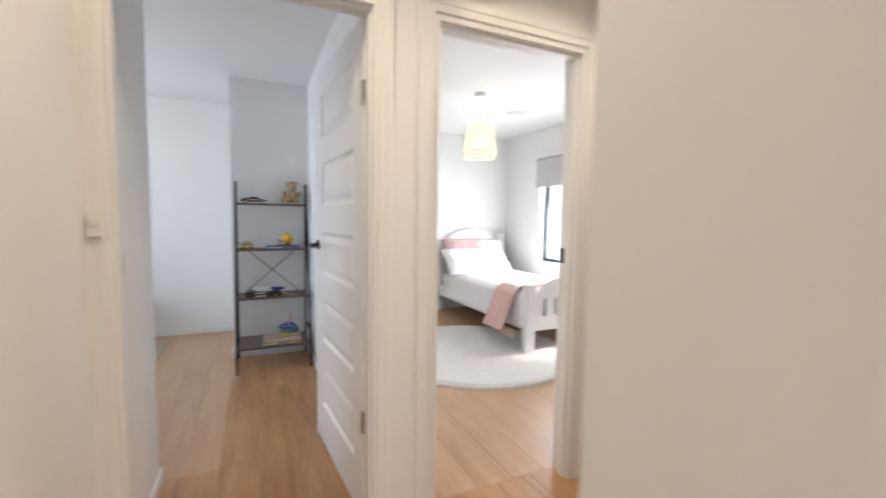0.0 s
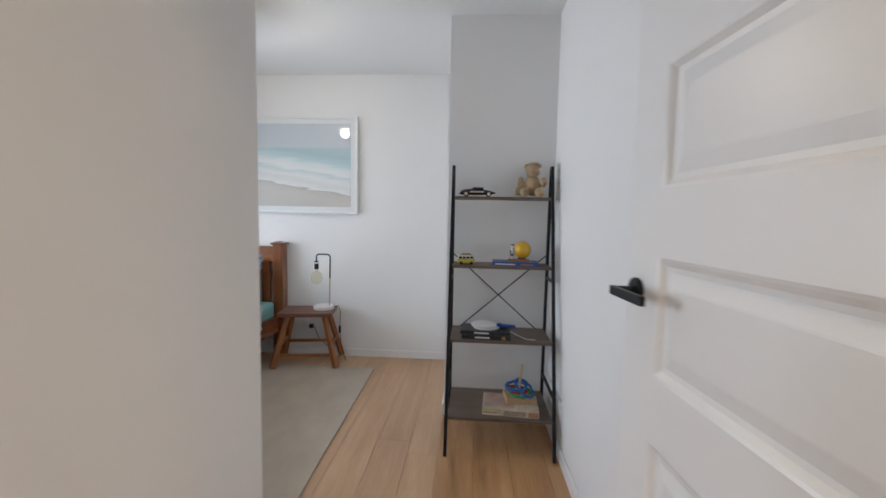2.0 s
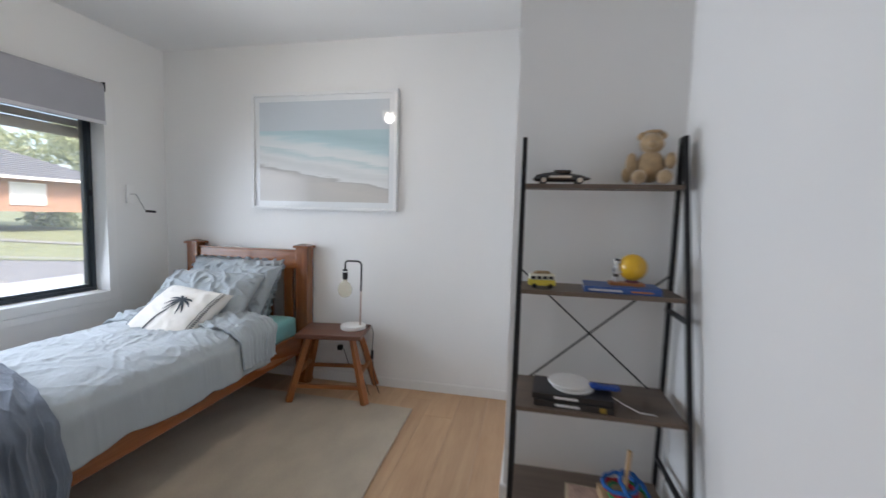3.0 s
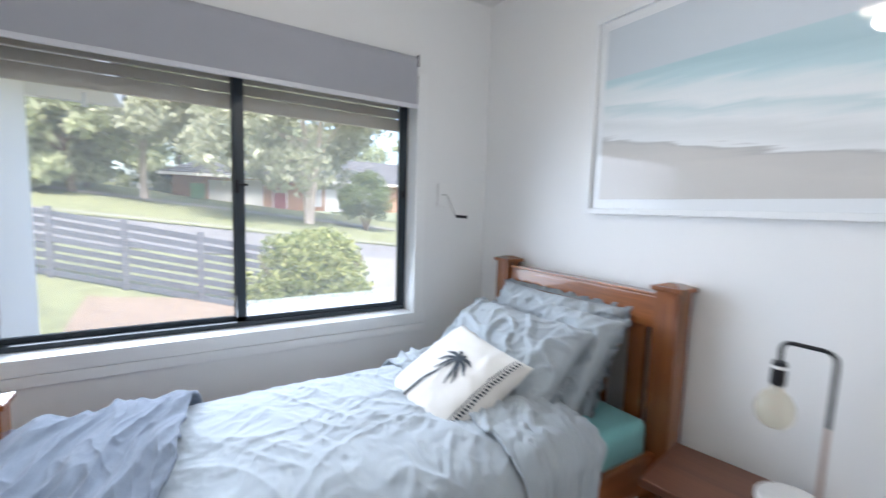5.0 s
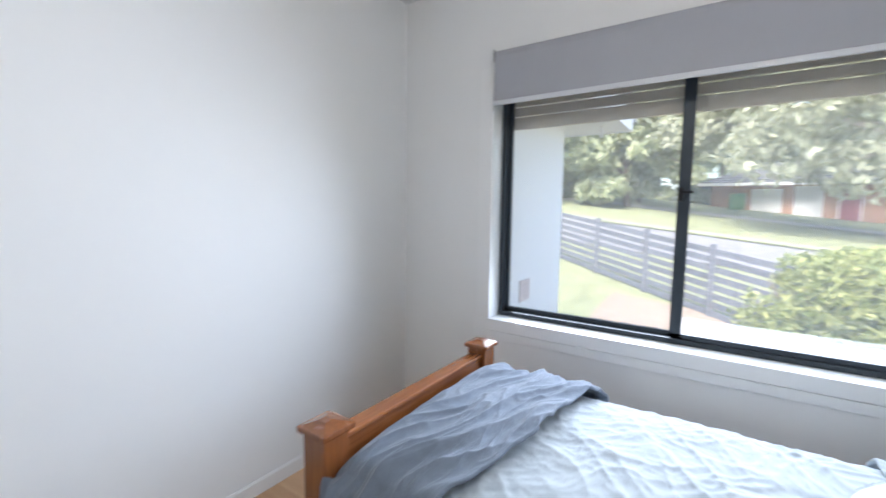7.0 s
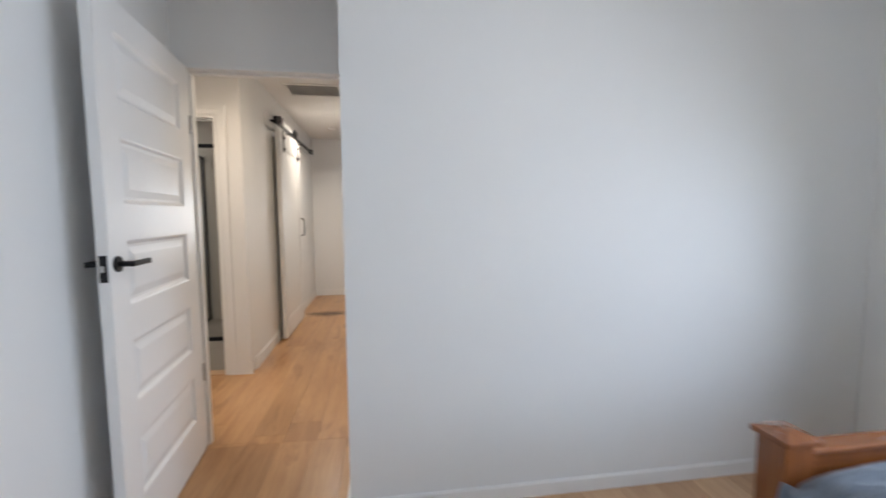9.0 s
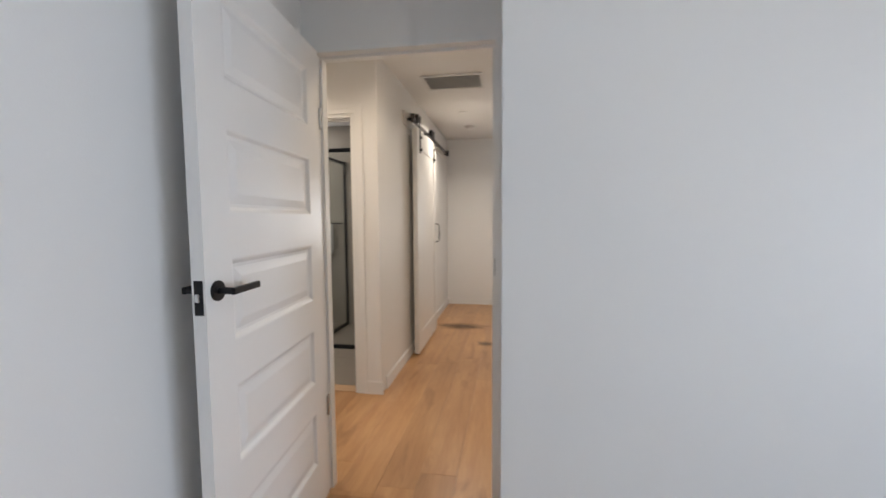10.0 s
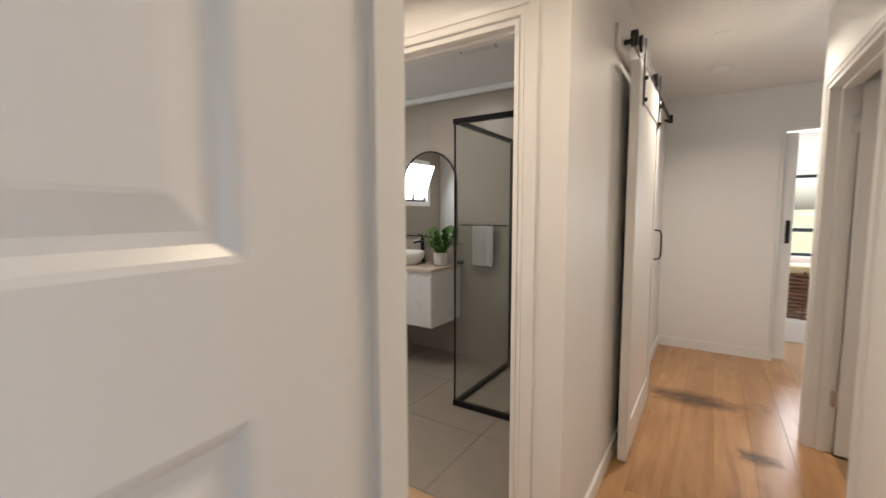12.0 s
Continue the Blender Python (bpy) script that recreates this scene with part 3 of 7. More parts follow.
# picture
def seascape():
    m = bpy.data.materials.new("seascape_print")
    m.use_nodes = True
    t = m.node_tree
    b = t.nodes["Principled BSDF"]
    co = t.nodes.new("ShaderNodeTexCoord")
    mp = t.nodes.new("ShaderNodeMapping")
    mp.inputs["Scale"].default_value = (1.6, 1, 16)
    n = t.nodes.new("ShaderNodeTexNoise")
    n.inputs["Scale"].default_value, n.inputs["Detail"].default_value, n.inputs["Distortion"].default_value = 1.6, 6, 0.6
    t.links.new(co.outputs["Object"], mp.inputs[0])
    t.links.new(mp.outputs[0], n.inputs["Vector"])
    sep = t.nodes.new("ShaderNodeSeparateXYZ")
    t.links.new(co.outputs["Object"], sep.inputs[0])
    # the shoreline runs down to one side
    mul = t.nodes.new("ShaderNodeMath")
    mul.operation = "MULTIPLY_ADD"
    mul.inputs[1].default_value = 0.16
    t.links.new(sep.outputs["X"], mul.inputs[0])
    t.links.new(sep.outputs["Z"], mul.inputs[2])
    wob = t.nodes.new("ShaderNodeMath")
    wob.operation = "MULTIPLY_ADD"
    wob.inputs[1].default_value = 0.10
    t.links.new(n.outputs[0], wob.inputs[0])
    t.links.new(mul.outputs[0], wob.inputs[2])
    mr = t.nodes.new("ShaderNodeMapRange")
    mr.inputs[1].default_value, mr.inputs[2].default_value = -0.30, 0.24
    t.links.new(wob.outputs[0], mr.inputs[0])
    ramp = t.nodes.new("ShaderNodeValToRGB")
    e = ramp.color_ramp.elements
    # colours blended towards grey-white: the glass's reflection is painted into the print
    e[0].position, e[0].color = 0.0, (0.521, 0.5, 0.47, 1)
    e[1].position, e[1].color = 1.0, (0.415, 0.552, 0.589, 1)
    for p, c in ((0.20, (0.554, 0.529, 0.497)), (0.285, (0.508, 0.493, 0.47)), (0.315, (0.429, 0.42, 0.411)), (0.335, (0.732, 0.744, 0.741)), (0.42, (0.646, 0.665, 0.662)), (0.49, (0.726, 0.744, 0.747)), (0.57, (0.541, 0.638, 0.648)), (0.61, (0.726, 0.751, 0.754)), (0.70, (0.66, 0.711, 0.721)), (0.77, (0.462, 0.612, 0.642)), (0.88, (0.376, 0.52, 0.562))):
        el = e.new(p)
        el.color = (*c, 1)
    t.links.new(mr.outputs[0], ramp.inputs[0])
    skyr = t.nodes.new("ShaderNodeMapRange")
    skyr.inputs[1].default_value, skyr.inputs[2].default_value = 0.146, 0.152
    t.links.new(sep.outputs["Z"], skyr.inputs[0])
    mix = t.nodes.new("ShaderNodeMix")
    mix.data_type = "RGBA"
    t.links.new(skyr.outputs[0], mix.inputs[0])
    t.links.new(ramp.outputs[0], mix.inputs[6])
    mix.inputs[7].default_value = (0.53, 0.58, 0.62, 1)
    t.links.new(mix.outputs[2], b.inputs["Base Color"])
    b.inputs["Roughness"].default_value = 0.5
    b.inputs["Coat Weight"].default_value, b.inputs["Coat Roughness"].default_value = 1.0, 0.01
    return m


PX0, PX1, PZ0, PZ1 = -1.272, -0.15, 1.255, 2.087
pc, pz = (PX0 + PX1) / 2, (PZ0 + PZ1) / 2
pic = thing("framed_picture", "large white-framed print of waves on a sandy beach, behind glass", "picture", pose(pc, Y2 - 0.002, pz))
w2, h2 = (PX1 - PX0) / 2, (PZ1 - PZ0) / 2
FRW = mat("frame_white", (0.78, 0.79, 0.79), 0.35, var=0.02, bump=0.004)
for nm, b in (("frame_side", (-w2, -w2 + 0.022, -0.035, 0, -h2, h2)), ("frame_side", (w2 - 0.022, w2, -0.035, 0, -h2, h2)), ("frame_rail", (-w2 + 0.022, w2 - 0.022, -0.035, 0, -h2, -h2 + 0.022)), ("frame_rail", (-w2 + 0.022, w2 - 0.022, -0.035, 0, h2 - 0.022, h2))):
    part(nm, boxes(b, bevel=0.002), FRW, pic)
MATB = mat("mount_board", (0.74, 0.76, 0.77), 0.5, var=0.01, coat=1.0)
MATB.node_tree.nodes["Principled BSDF"].inputs["Coat Roughness"].default_value = 0.01
part("mount", boxes((-w2 + 0.022, w2 - 0.022, -0.020, -0.006, -h2 + 0.022, h2 - 0.022)), MATB, pic, "white mount board")
part("print", boxes((-w2 + 0.062, w2 - 0.062, -0.0225, -0.018, -h2 + 0.062, h2 - 0.062)), seascape(), pic, "print of surf and sand, colours paled for glass glare")

# pendant lamp at the ceiling
pd = thing("ceiling_lamp", "lit drum ceiling lamp with a ribbed warm shade", "lamp", pose(-0.62, 3.875, 0))
SHADE = glow("lamp_shade_warm", (1.0, 0.72, 0.36), 0.105, (0.75, 0.6, 0.4))
bm = bmesh.new()
for i in range(44):
    a = 2 * math.pi * i / 44
    rod(bm, (0.094 * math.cos(a), 0.094 * math.sin(a), 2.215), (0.094 * math.cos(a), 0.094 * math.sin(a), 2.40), 0.0062, seg=6)
part("shade", bm, SHADE, pd, "ribbed warm glowing shade")
part("diffuser", lathe([(0.001, 2.22), (0.09, 2.22), (0.09, 2.226), (0.001, 2.226)], 32), glow("lamp_diffuser", (1.0, 0.86, 0.62), 1.0), pd, "bright white diffuser disc")
part("mount", lathe([(0.001, 2.40), (0.098, 2.40), (0.098, 2.415), (0.05, 2.44), (0.001, 2.44)], 32), TRIM, pd)

# ---- bed ----
bed = thing("single_bed", "red-brown timber single bed with capped square posts", "bed")


def post(x, y, z1, w=0.09):
    p = part("post", boxes((x - w / 2, x + w / 2, y - w / 2, y + w / 2, 0, z1 - 0.03), bevel=0.004), BEDW, bed)
    bm = boxes((x - w / 2 - 0.013, x + w / 2 + 0.013, y - w / 2 - 0.013, y + w / 2 + 0.013, z1 - 0.03, z1 - 0.012), bevel=0.004)
    b2 = [bm.verts.new((x + sx * (w / 2 + 0.006), y + sy * (w / 2 + 0.006), z1 - 0.012)) for sx, sy in ((-1, -1), (1, -1), (1, 1), (-1, 1))]
    t2 = [bm.verts.new((x + sx * (w / 2 - 0.03), y + sy * (w / 2 - 0.03), z1)) for sx, sy in ((-1, -1), (1, -1), (1, 1), (-1, 1))]
    for k in range(4):
        bm.faces.new((b2[k], b2[(k + 1) % 4], t2[(k + 1) % 4], t2[k]))
    bm.faces.new(t2)
    part("cap", bm, BEDW, p)


BXL, BXR, BYH, BYF = -1.735, -0.826, 4.995, 2.962
for x in (BXL, BXR):
    post(x, BYH, 1.012)
    post(x, BYF, 0.655)
part("head_rail", boxes((BXL + 0.045, BXR - 0.045, BYH - 0.024, BYH + 0.024, 0.83, 0.955), bevel=0.006), BEDWX, bed)
part("head_rail", boxes((BXL + 0.045, BXR - 0.045, BYH - 0.03, BYH + 0.03, 0.955, 0.967), bevel=0.005), BEDWX, bed)
part("lower_head_rail", boxes((BXL + 0.045, BXR - 0.045, BYH - 0.02, BYH + 0.02, 0.30, 0.44), bevel=0.005), BEDWX, bed)
for i in range(5):
    x = BXL + 0.125 + i * (BXR - BXL - 0.25) / 4
    part("slat", boxes((x - 0.035, x + 0.035, BYH - 0.011, BYH + 0.011, 0.44, 0.83), bevel=0.003), BEDW, bed)
part("foot_rail", boxes((BXL + 0.045, BXR - 0.045, BYF - 0.022, BYF + 0.022, 0.47, 0.585), bevel=0.006), BEDWX, bed)
part("foot_rail_cap", boxes((BXL + 0.045, BXR - 0.045, BYF - 0.032, BYF + 0.032, 0.585, 0.600), bevel=0.005), BEDWX, bed)
part("lower_foot_rail", boxes((BXL + 0.045, BXR - 0.045, BYF - 0.018, BYF + 0.018, 0.24, 0.38), bevel=0.005), BEDWX, bed)
for x in (BXL + 0.01, BXR - 0.01):
    part("side_rail", boxes((x - 0.014, x + 0.014, BYF + 0.045, BYH - 0.045, 0.225, 0.37), bevel=0.005), BEDWY, bed)
part("slat_base", boxes((BXL + 0.03, BXR - 0.03, BYF + 0.05, BYH - 0.05, 0.29, 0.31)), BEDWX, bed)

MX0, MX1, MY0, MY1 = -1.715, -0.848, 2.995, 4.945
LIN = mat("linen_blue_grey", (0.375, 0.415, 0.44), 0.9, var=0.05, scale=9, bump=0.04, bscale=500, sheen=0.25)
FLEECE = mat("fleece_blue_grey", (0.165, 0.195, 0.245), 0.95, var=0.12, scale=14, bump=0.08, bscale=330, sheen=0.15)
TEAL = mat("sheet_teal", (0.17, 0.42, 0.42), 0.85, var=0.04, bump=0.03, bscale=500, sheen=0.2)
mt = thing("mattress", "mattress in a teal fitted sheet on the bed", "mattress")
part("body", boxes((MX0, MX1, MY0, MY1, 0.31, 0.492), bevel=0.045, seg=4), TEAL, mt, smooth=True)


def drape(x0, x1, y0, y1, top, low_l, low_r, bulge, nx, ny, wr, lift=0.0, thick=0.012):
    """A cloth over the mattress: across x it lies on top and falls at both sides."""
    bm = bmesh.new()
    fr, fl = top - low_r, top - low_l
    total = fl + (x1 - x0) + fr
    r = 0.055
    grid = []
    for j in range(ny + 1):
        v = j / ny
        row = []
        for i in range(nx + 1):
            s = total * i / nx
            y = y0 + (y1 - y0) * v
            if s < fl:
                x, z, side = x0, low_l + s, -1
            elif s > total - fr:
                x, z, side = x1, low_r + (total - s), 1
            else:
                x, z, side = x0 + (s - fl), top, 0
            dl, dr = s - fl, total - fr - s
            for d, sg in ((dl, 1), (dr, -1)):
                if abs(d) < r:
                    k = (1 - abs(d) / r) ** 2 * r * 0.3
                    z -= k
                    x += sg * k * 0.6
            dx, dz = wr(x, y, s, side, v)
            if side == 0:
                z += dz
                z += bulge * max(0.0, 1 - ((x - (x0 + x1) / 2) / ((x1 - x0) / 2)) ** 4)
            else:
                x += side * (0.012 + abs(dx)) + side * 0.02 * (top - z) / max(fr, 0.05)
            row.append(bm.verts.new((x, y, z + lift)))
        grid.append(row)
    for a, b in zip(grid, grid[1:]):
        for i in range(nx):
            bm.faces.new((a[i], a[i + 1], b[i + 1], b[i]))
    bmesh.ops.recalc_face_normals(bm, faces=bm.faces)
    bmesh.ops.solidify(bm, geom=bm.faces[:], thickness=thick)
    return bm


def crest(x, y, z, sharp=2.0):
    return max(0.0, 1 - 1.9 * abs(noise.noise(Vector((x, y, z))))) ** sharp


def duvet_wr(x, y, s, side, v):
    """Broad swells, long slanting creases that fan from the pillows, and fine crumples."""
    head = min(1.0, max(0.0, (y - 3.4) / 0.9))
    k = 0.45 + 0.55 * head
    a = 0.009 * fbm(x * 3, y * 2.2, 3.0)
    wx, wy = x + 0.07 * noise.noise(Vector((x * 4, y * 4, 6))), y + 0.07 * noise.noise(Vector((x * 4, y * 4, 16)))
    p, q = 0.82 * wx + 0.57 * wy, -0.57 * wx + 0.82 * wy
    b = 0.0085 * k * crest(p * 2.6, q * 11, 1.7, 2.5)
    p, q = 0.55 * wx - 0.83 * wy, 0.83 * wx + 0.55 * wy
    c = 0.006 * k * crest(p * 4, q * 15, 8.1, 3.0)
    d = 0.0045 * k * crest(wx * 13 + wy * 5, wy * 17, 2.0, 2.5) + 0.002 * crest(wx * 30, wy * 26 + wx * 8, 4.0, 2.0)
    return 0.5 * (a + 0.02 * max(0.0, ridge(y * 4, x * 2 + s, 5.0) - 0.5)) + 0.5 * d, a + b + c + d


dv = thing("duvet", "pale blue-grey linen duvet cover, creased, over the bed", "duvet")
bm = drape(MX0 - 0.005, MX1 + 0.035, 3.24, 4.52, 0.515, 0.36, 0.312, 0.05, 190, 260, duvet_wr)
for v in bm.verts:
    if v.co.x > MX1 + 0.03 and v.co.z < 0.46:
        f = (0.46 - v.co.z) / 0.148
        v.co.z += f * (0.035 * noise.noise(Vector((v.co.y * 3.2, 0, 2))) + 0.010 * noise.noise(Vector((v.co.y * 11, 0, 5))))
        v.co.x += f * 0.014 * noise.noise(Vector((v.co.y * 8, v.co.z * 3, 1)))


def low_edge(mesh, y0, y1, n):
    """The lowest line of a cloth's near side, for its hem."""
    best = {}
    for v in mesh.verts:
        if v.co.x > MX1 + 0.02:
            k = int((v.co.y - y0) / (y1 - y0) * n)
            if k not in best or v.co.z < best[k][2]:
                best[k] = tuple(v.co)
    return [best[k] for k in sorted(best)]


hem = low_edge(bm, 3.24, 4.52, 90)
cover = part("cover", bm, LIN, dv, smooth=True)
part("hem", tube(hem, 0.0045, 8), LIN, dv, "stitched hem of the cover", smooth=True)


def ruffle_wr(x, y, s, side, v):
    w = 0.5 + 0.5 * math.sin(y * 75 + 7 * noise.noise(Vector((x * 5, y * 4, 0))))
    wx, wy = x + 0.05 * noise.noise(Vector((x * 7, y * 7, 1))), y + 0.05 * noise.noise(Vector((x * 7, y * 7, 11)))
    n1 = max(0.0, 1 - 2.2 * abs(noise.noise(Vector((wx * 8 + wy * 5, wy * 12, 2.2))))) ** 2
    n2 = max(0.0, 1 - 2.2 * abs(noise.noise(Vector((wx * 19 - wy * 9, wy * 22 + wx * 6, 5.2))))) ** 2
    h = 0.015 * n1 + 0.007 * n2
    return 0.004 * w + h, 0.004 * w + 0.026 * math.sin(math.pi * v) + h + 0.008 * fbm(x * 8, y * 8)


tb = thing("folded_duvet_edge", "crumpled turned-back edge of the linen cover with frilled hem", "duvet")
bm = drape(MX0 - 0.002, MX1 + 0.038, 4.26, 4.63, 0.535, 0.44, 0.35, 0.03, 190, 100, ruffle_wr)
for v in bm.verts:
    k = (v.co.y - 4.26) / 0.37
    near = min(1.0, max(0.0, (v.co.x + 1.15) / 0.3))
    low = min(1.0, max(0.0, (0.53 - v.co.z) / 0.14))
    v.co.y += k * (0.035 * noise.noise(Vector((v.co.x * 5, v.co.z * 6, 2))) + 0.012 * noise.noise(Vector((v.co.x * 22, v.co.z * 22, 7))) - near * (0.03 + 0.05 * low))
    if v.co.x > MX1 + 0.03:
        v.co.z += low * 0.03 * noise.noise(Vector((v.co.y * 9, 3, 1)))
hem = low_edge(bm, 4.22, 4.68, 40)
part("cover", bm, LIN, tb, smooth=True)
part("hem", tube(hem, 0.004, 8), LIN, tb, "stitched hem", smooth=True)


def throw_wr(x, y, s, side, v):
    wy = y + 0.05 * noise.noise(Vector((x * 4, y * 4, 0.4))) + 0.16 * x
    a = crest(x * 1.6 + 3, wy * 7.0, 4.4, 1.6)
    b = crest(x * 2.4 - 1, wy * 13.0 + 1.5 * x, 9.0, 1.6)
    c = crest(x * 7 + 2 * y, wy * 24 - 3 * x, 2.0, 2.5)
    d = crest(x * 15 - y * 9, y * 30 + x * 6, 6.0, 2.0)
    h = 0.026 * a + 0.016 * b + 0.005 * c + 0.0015 * d
    # upright folds where it hangs
    q = 0.034 * crest(y * 9 + 0.25 * s, s * 0.8, 3.0, 1.4) + 0.016 * crest(y * 21, s * 1.6, 7.0, 2.0) + 0.003 * d
    foot = min(1.0, v / 0.25)
    return q, (0.45 + 0.55 * foot) * h - 0.06 * (1 - foot) ** 2


tw = thing("throw_blanket", "slate blue fleece throw bunched over the foot of the bed", "blanket")
bm = drape(MX0 - 0.01, MX1 + 0.05, 3.0, 3.435, 0.545, 0.42, 0.13, 0.05, 300, 190, throw_wr)
for v in bm.verts:
    # the free edge wanders, lying further up the bed at the window side
    k = (v.co.y - 3.005) / 0.515
    v.co.y += k * (0.24 * (-v.co.x - 1.25) + 0.05 * noise.noise(Vector((v.co.x * 3, v.co.z * 4, 0))) + 0.012 * noise.noise(Vector((v.co.x * 14, v.co.z * 14, 3))))
    if v.co.x > MX1 + 0.03:
        v.co.y += 0.03 * noise.noise(Vector((v.co.z * 5, 2, 1)))
        v.co.z += 0.035 * noise.noise(Vector((v.co.y * 6, 1, 4))) * max(0.0, 1 - (v.co.z - 0.13) / 0.2)
    v.co.z -= 0.018 * max(0.0, k - 0.85) / 0.15
part("cloth", bm, FLEECE, tw, smooth=True)


def pillow_mesh(w, h, t, seed=0.0, flange=0.02, crease=1.0, n=60):
    bm = bmesh.new()
    for sgn in (1, -1):
        grid = []
        for j in range(n + 1):
            row = []
            for i in range(n + 1):
                u, v = 2 * i / n - 1, 2 * j / n - 1
                pin = 1 - 0.06 * (1 - v * v) * abs(u) ** 3
                pinv = 1 - 0.06 * (1 - u * u) * abs(v) ** 3
                x, y = u * w / 2 * pin, v * h / 2 * pinv
                e = max(0.0, (1 - abs(u) ** 3.2) * (1 - abs(v) ** 3.2)) ** 0.55
                z = sgn * t / 2 * e
                if e > 0.02:
                    z += 0.75 * crease * sgn * (0.012 * fbm(x * 7 + seed, y * 7, seed) + (0.09 * max(0.0, ridge(x * 9 + y * 6 + seed, y * 7 - x * 3, seed + 3) - 0.74) + 0.05 * max(0.0, ridge(x * 17 - y * 9 + seed, y * 13 + x * 5, seed + 8) - 0.8))) * min(1.0, 2 * e)
                else:
                    x += 0.006 * noise.noise(Vector((y * 40, seed, 0)))
                    y += 0.006 * noise.noise(Vector((x * 40, seed, 5)))
                    z += 0.006 * noise.noise(Vector((x * 30, y * 30, seed)))
                row.append(bm.verts.new((x, y, z)))
            grid.append(row)
        for a, b in zip(grid, grid[1:]):
            for i in range(n):
                bm.faces.new((a[i], a[i + 1], b[i + 1], b[i]))
    bmesh.ops.remove_doubles(bm, verts=bm.verts[:], dist=0.0005)
    return bm


def frill(w, h, seed, d=0.028):
    """A rippled flange round a pillow."""
    bm = bmesh.new()
    n = 220
    inner, outer = [], []
    for i in range(n):
        q = 4 * i / n
        k, f = int(q), q - int(q)
        c = [(-1, -1), (1, -1), (1, 1), (-1, 1)]
        ax, ay = c[k]
        bx, by = c[(k + 1) % 4]
        px, py = (ax + (bx - ax) * f), (ay + (by - ay) * f)
        ln = max(abs(px), abs(py))
        z = 0.010 * math.sin(i * 1.1 + 3 * noise.noise(Vector((i * 0.2, seed, 0))))
        inner.append(bm.verts.new((px * w / 2 * 0.965, py * h / 2 * 0.965, 0)))
        o = d * (1 + 0.35 * noise.noise(Vector((i * 0.35, seed, 3))))
        outer.append(bm.verts.new((px * (w / 2 + o - 0.015), py * (h / 2 + o - 0.015), z)))
    for i in range(n):
        bm.faces.new((inner[i], inner[(i + 1) % n], outer[(i + 1) % n], outer[i]))
    bmesh.ops.solidify(bm, geom=bm.faces[:], thickness=0.002)
    return bm


def pillow(label, m, w=0.70, h=0.47, t=0.17, seed=1.0):
    p = thing("pillow", label, "pillow", m, "pillows on the bed")
    part("case", pillow_mesh(w, h, t, seed, n=90), LIN, p, smooth=True)
    part("frill", frill(w, h, seed), LIN, p)
    return p


pillow("blue-grey linen pillow with frilled edge leaning on the headboard", pose(-1.33, 4.85, 0.675, 62, 0, 2), seed=1.0)
pillow("blue-grey linen pillow with frilled edge leaning behind another", pose(-1.265, 4.765, 0.66, 55, 0, -5), w=0.66, seed=5.3, t=0.14)
pillow("blue-grey linen pillow with frilled edge lying at the front", pose(-1.33, 4.60, 0.65, 40, 0, 3), seed=9.1)

# cushion with a stitched palm tree
cu = thing("cushion", "white cotton cushion with a dark stitched palm tree and border", "cushion", pose(-1.265, 4.32, 0.604, 34, 0, 6) @ pose(0, 0, 0, 0, 0, -9) @ Matrix.Scale(1.07, 4))
COT = mat("cotton_white", (0.74, 0.71, 0.66), 0.9, var=0.03, scale=20, bump=0.05, bscale=700, sheen=0.2)
INK = mat("stitch_navy", (0.035, 0.045, 0.055), 0.9, var=0.2, scale=60, bump=0.04, bscale=500)
CW, CT = 0.43, 0.13
part("cover", pillow_mesh(CW, CW, CT, 20.0, crease=0.25, n=40), COT, cu, smooth=True)


def cz(x, y):
    u, v = 2 * x / CW, 2 * y / CW
    e = max(0.0, (1 - abs(u) ** 3.2) * (1 - abs(v) ** 3.2)) ** 0.55
    return CT / 2 * e + 0.1875 * (0.012 * fbm(x * 7 + 20, y * 7, 20) + (0.09 * max(0.0, ridge(x * 9 + y * 6 + 20, y * 7 - x * 3, 23) - 0.74) + 0.05 * max(0.0, ridge(x * 17 - y * 9 + 20, y * 13 + x * 5, 28) - 0.8))) * min(1.0, 2 * e) + 0.003


def stroke(bm, pts, widths):
    a = [Vector((p[0], p[1])) for p in pts]
    left, right = [], []
    for i, p in enumerate(a):
        d = a[min(i + 1, len(a) - 1)] - a[max(i - 1, 0)]
        nrm = Vector((-d.y, d.x)).normalized() * widths[i] / 2
        for lst, q in ((left, p + nrm), (right, p - nrm)):
            lst.append(bm.verts.new((q.x, q.y, cz(q.x, q.y))))
    for i in range(len(a) - 1):
        bm.faces.new((left[i], left[i + 1], right[i + 1], right[i]))


bm = bmesh.new()
stroke(bm, [(-0.05 + 0.066 * (k / 12) ** 1.6, -0.155 + 0.215 * k / 12) for k in range(13)], [0.014 - 0.006 * k / 12 for k in range(13)])
for ang, ln in ((10, 0.08), (40, 0.085), (75, 0.07), (110, 0.08), (145, 0.085), (175, 0.08), (-25, 0.07), (205, 0.065), (-50, 0.06)):
    pts, ws = [], []
    for k in range(9):
        f = k / 8
        a = radians(ang)
        pts.append((0.016 + ln * f * math.cos(a), 0.062 + ln * f * math.sin(a) - 0.05 * f * f))
        ws.append(0.003 + 0.011 * math.sin(math.pi * min(1, f * 0.95 + 0.05)))
    stroke(bm, pts, ws)
part("palm_motif", bm, INK, cu, "dark stitched palm tree")
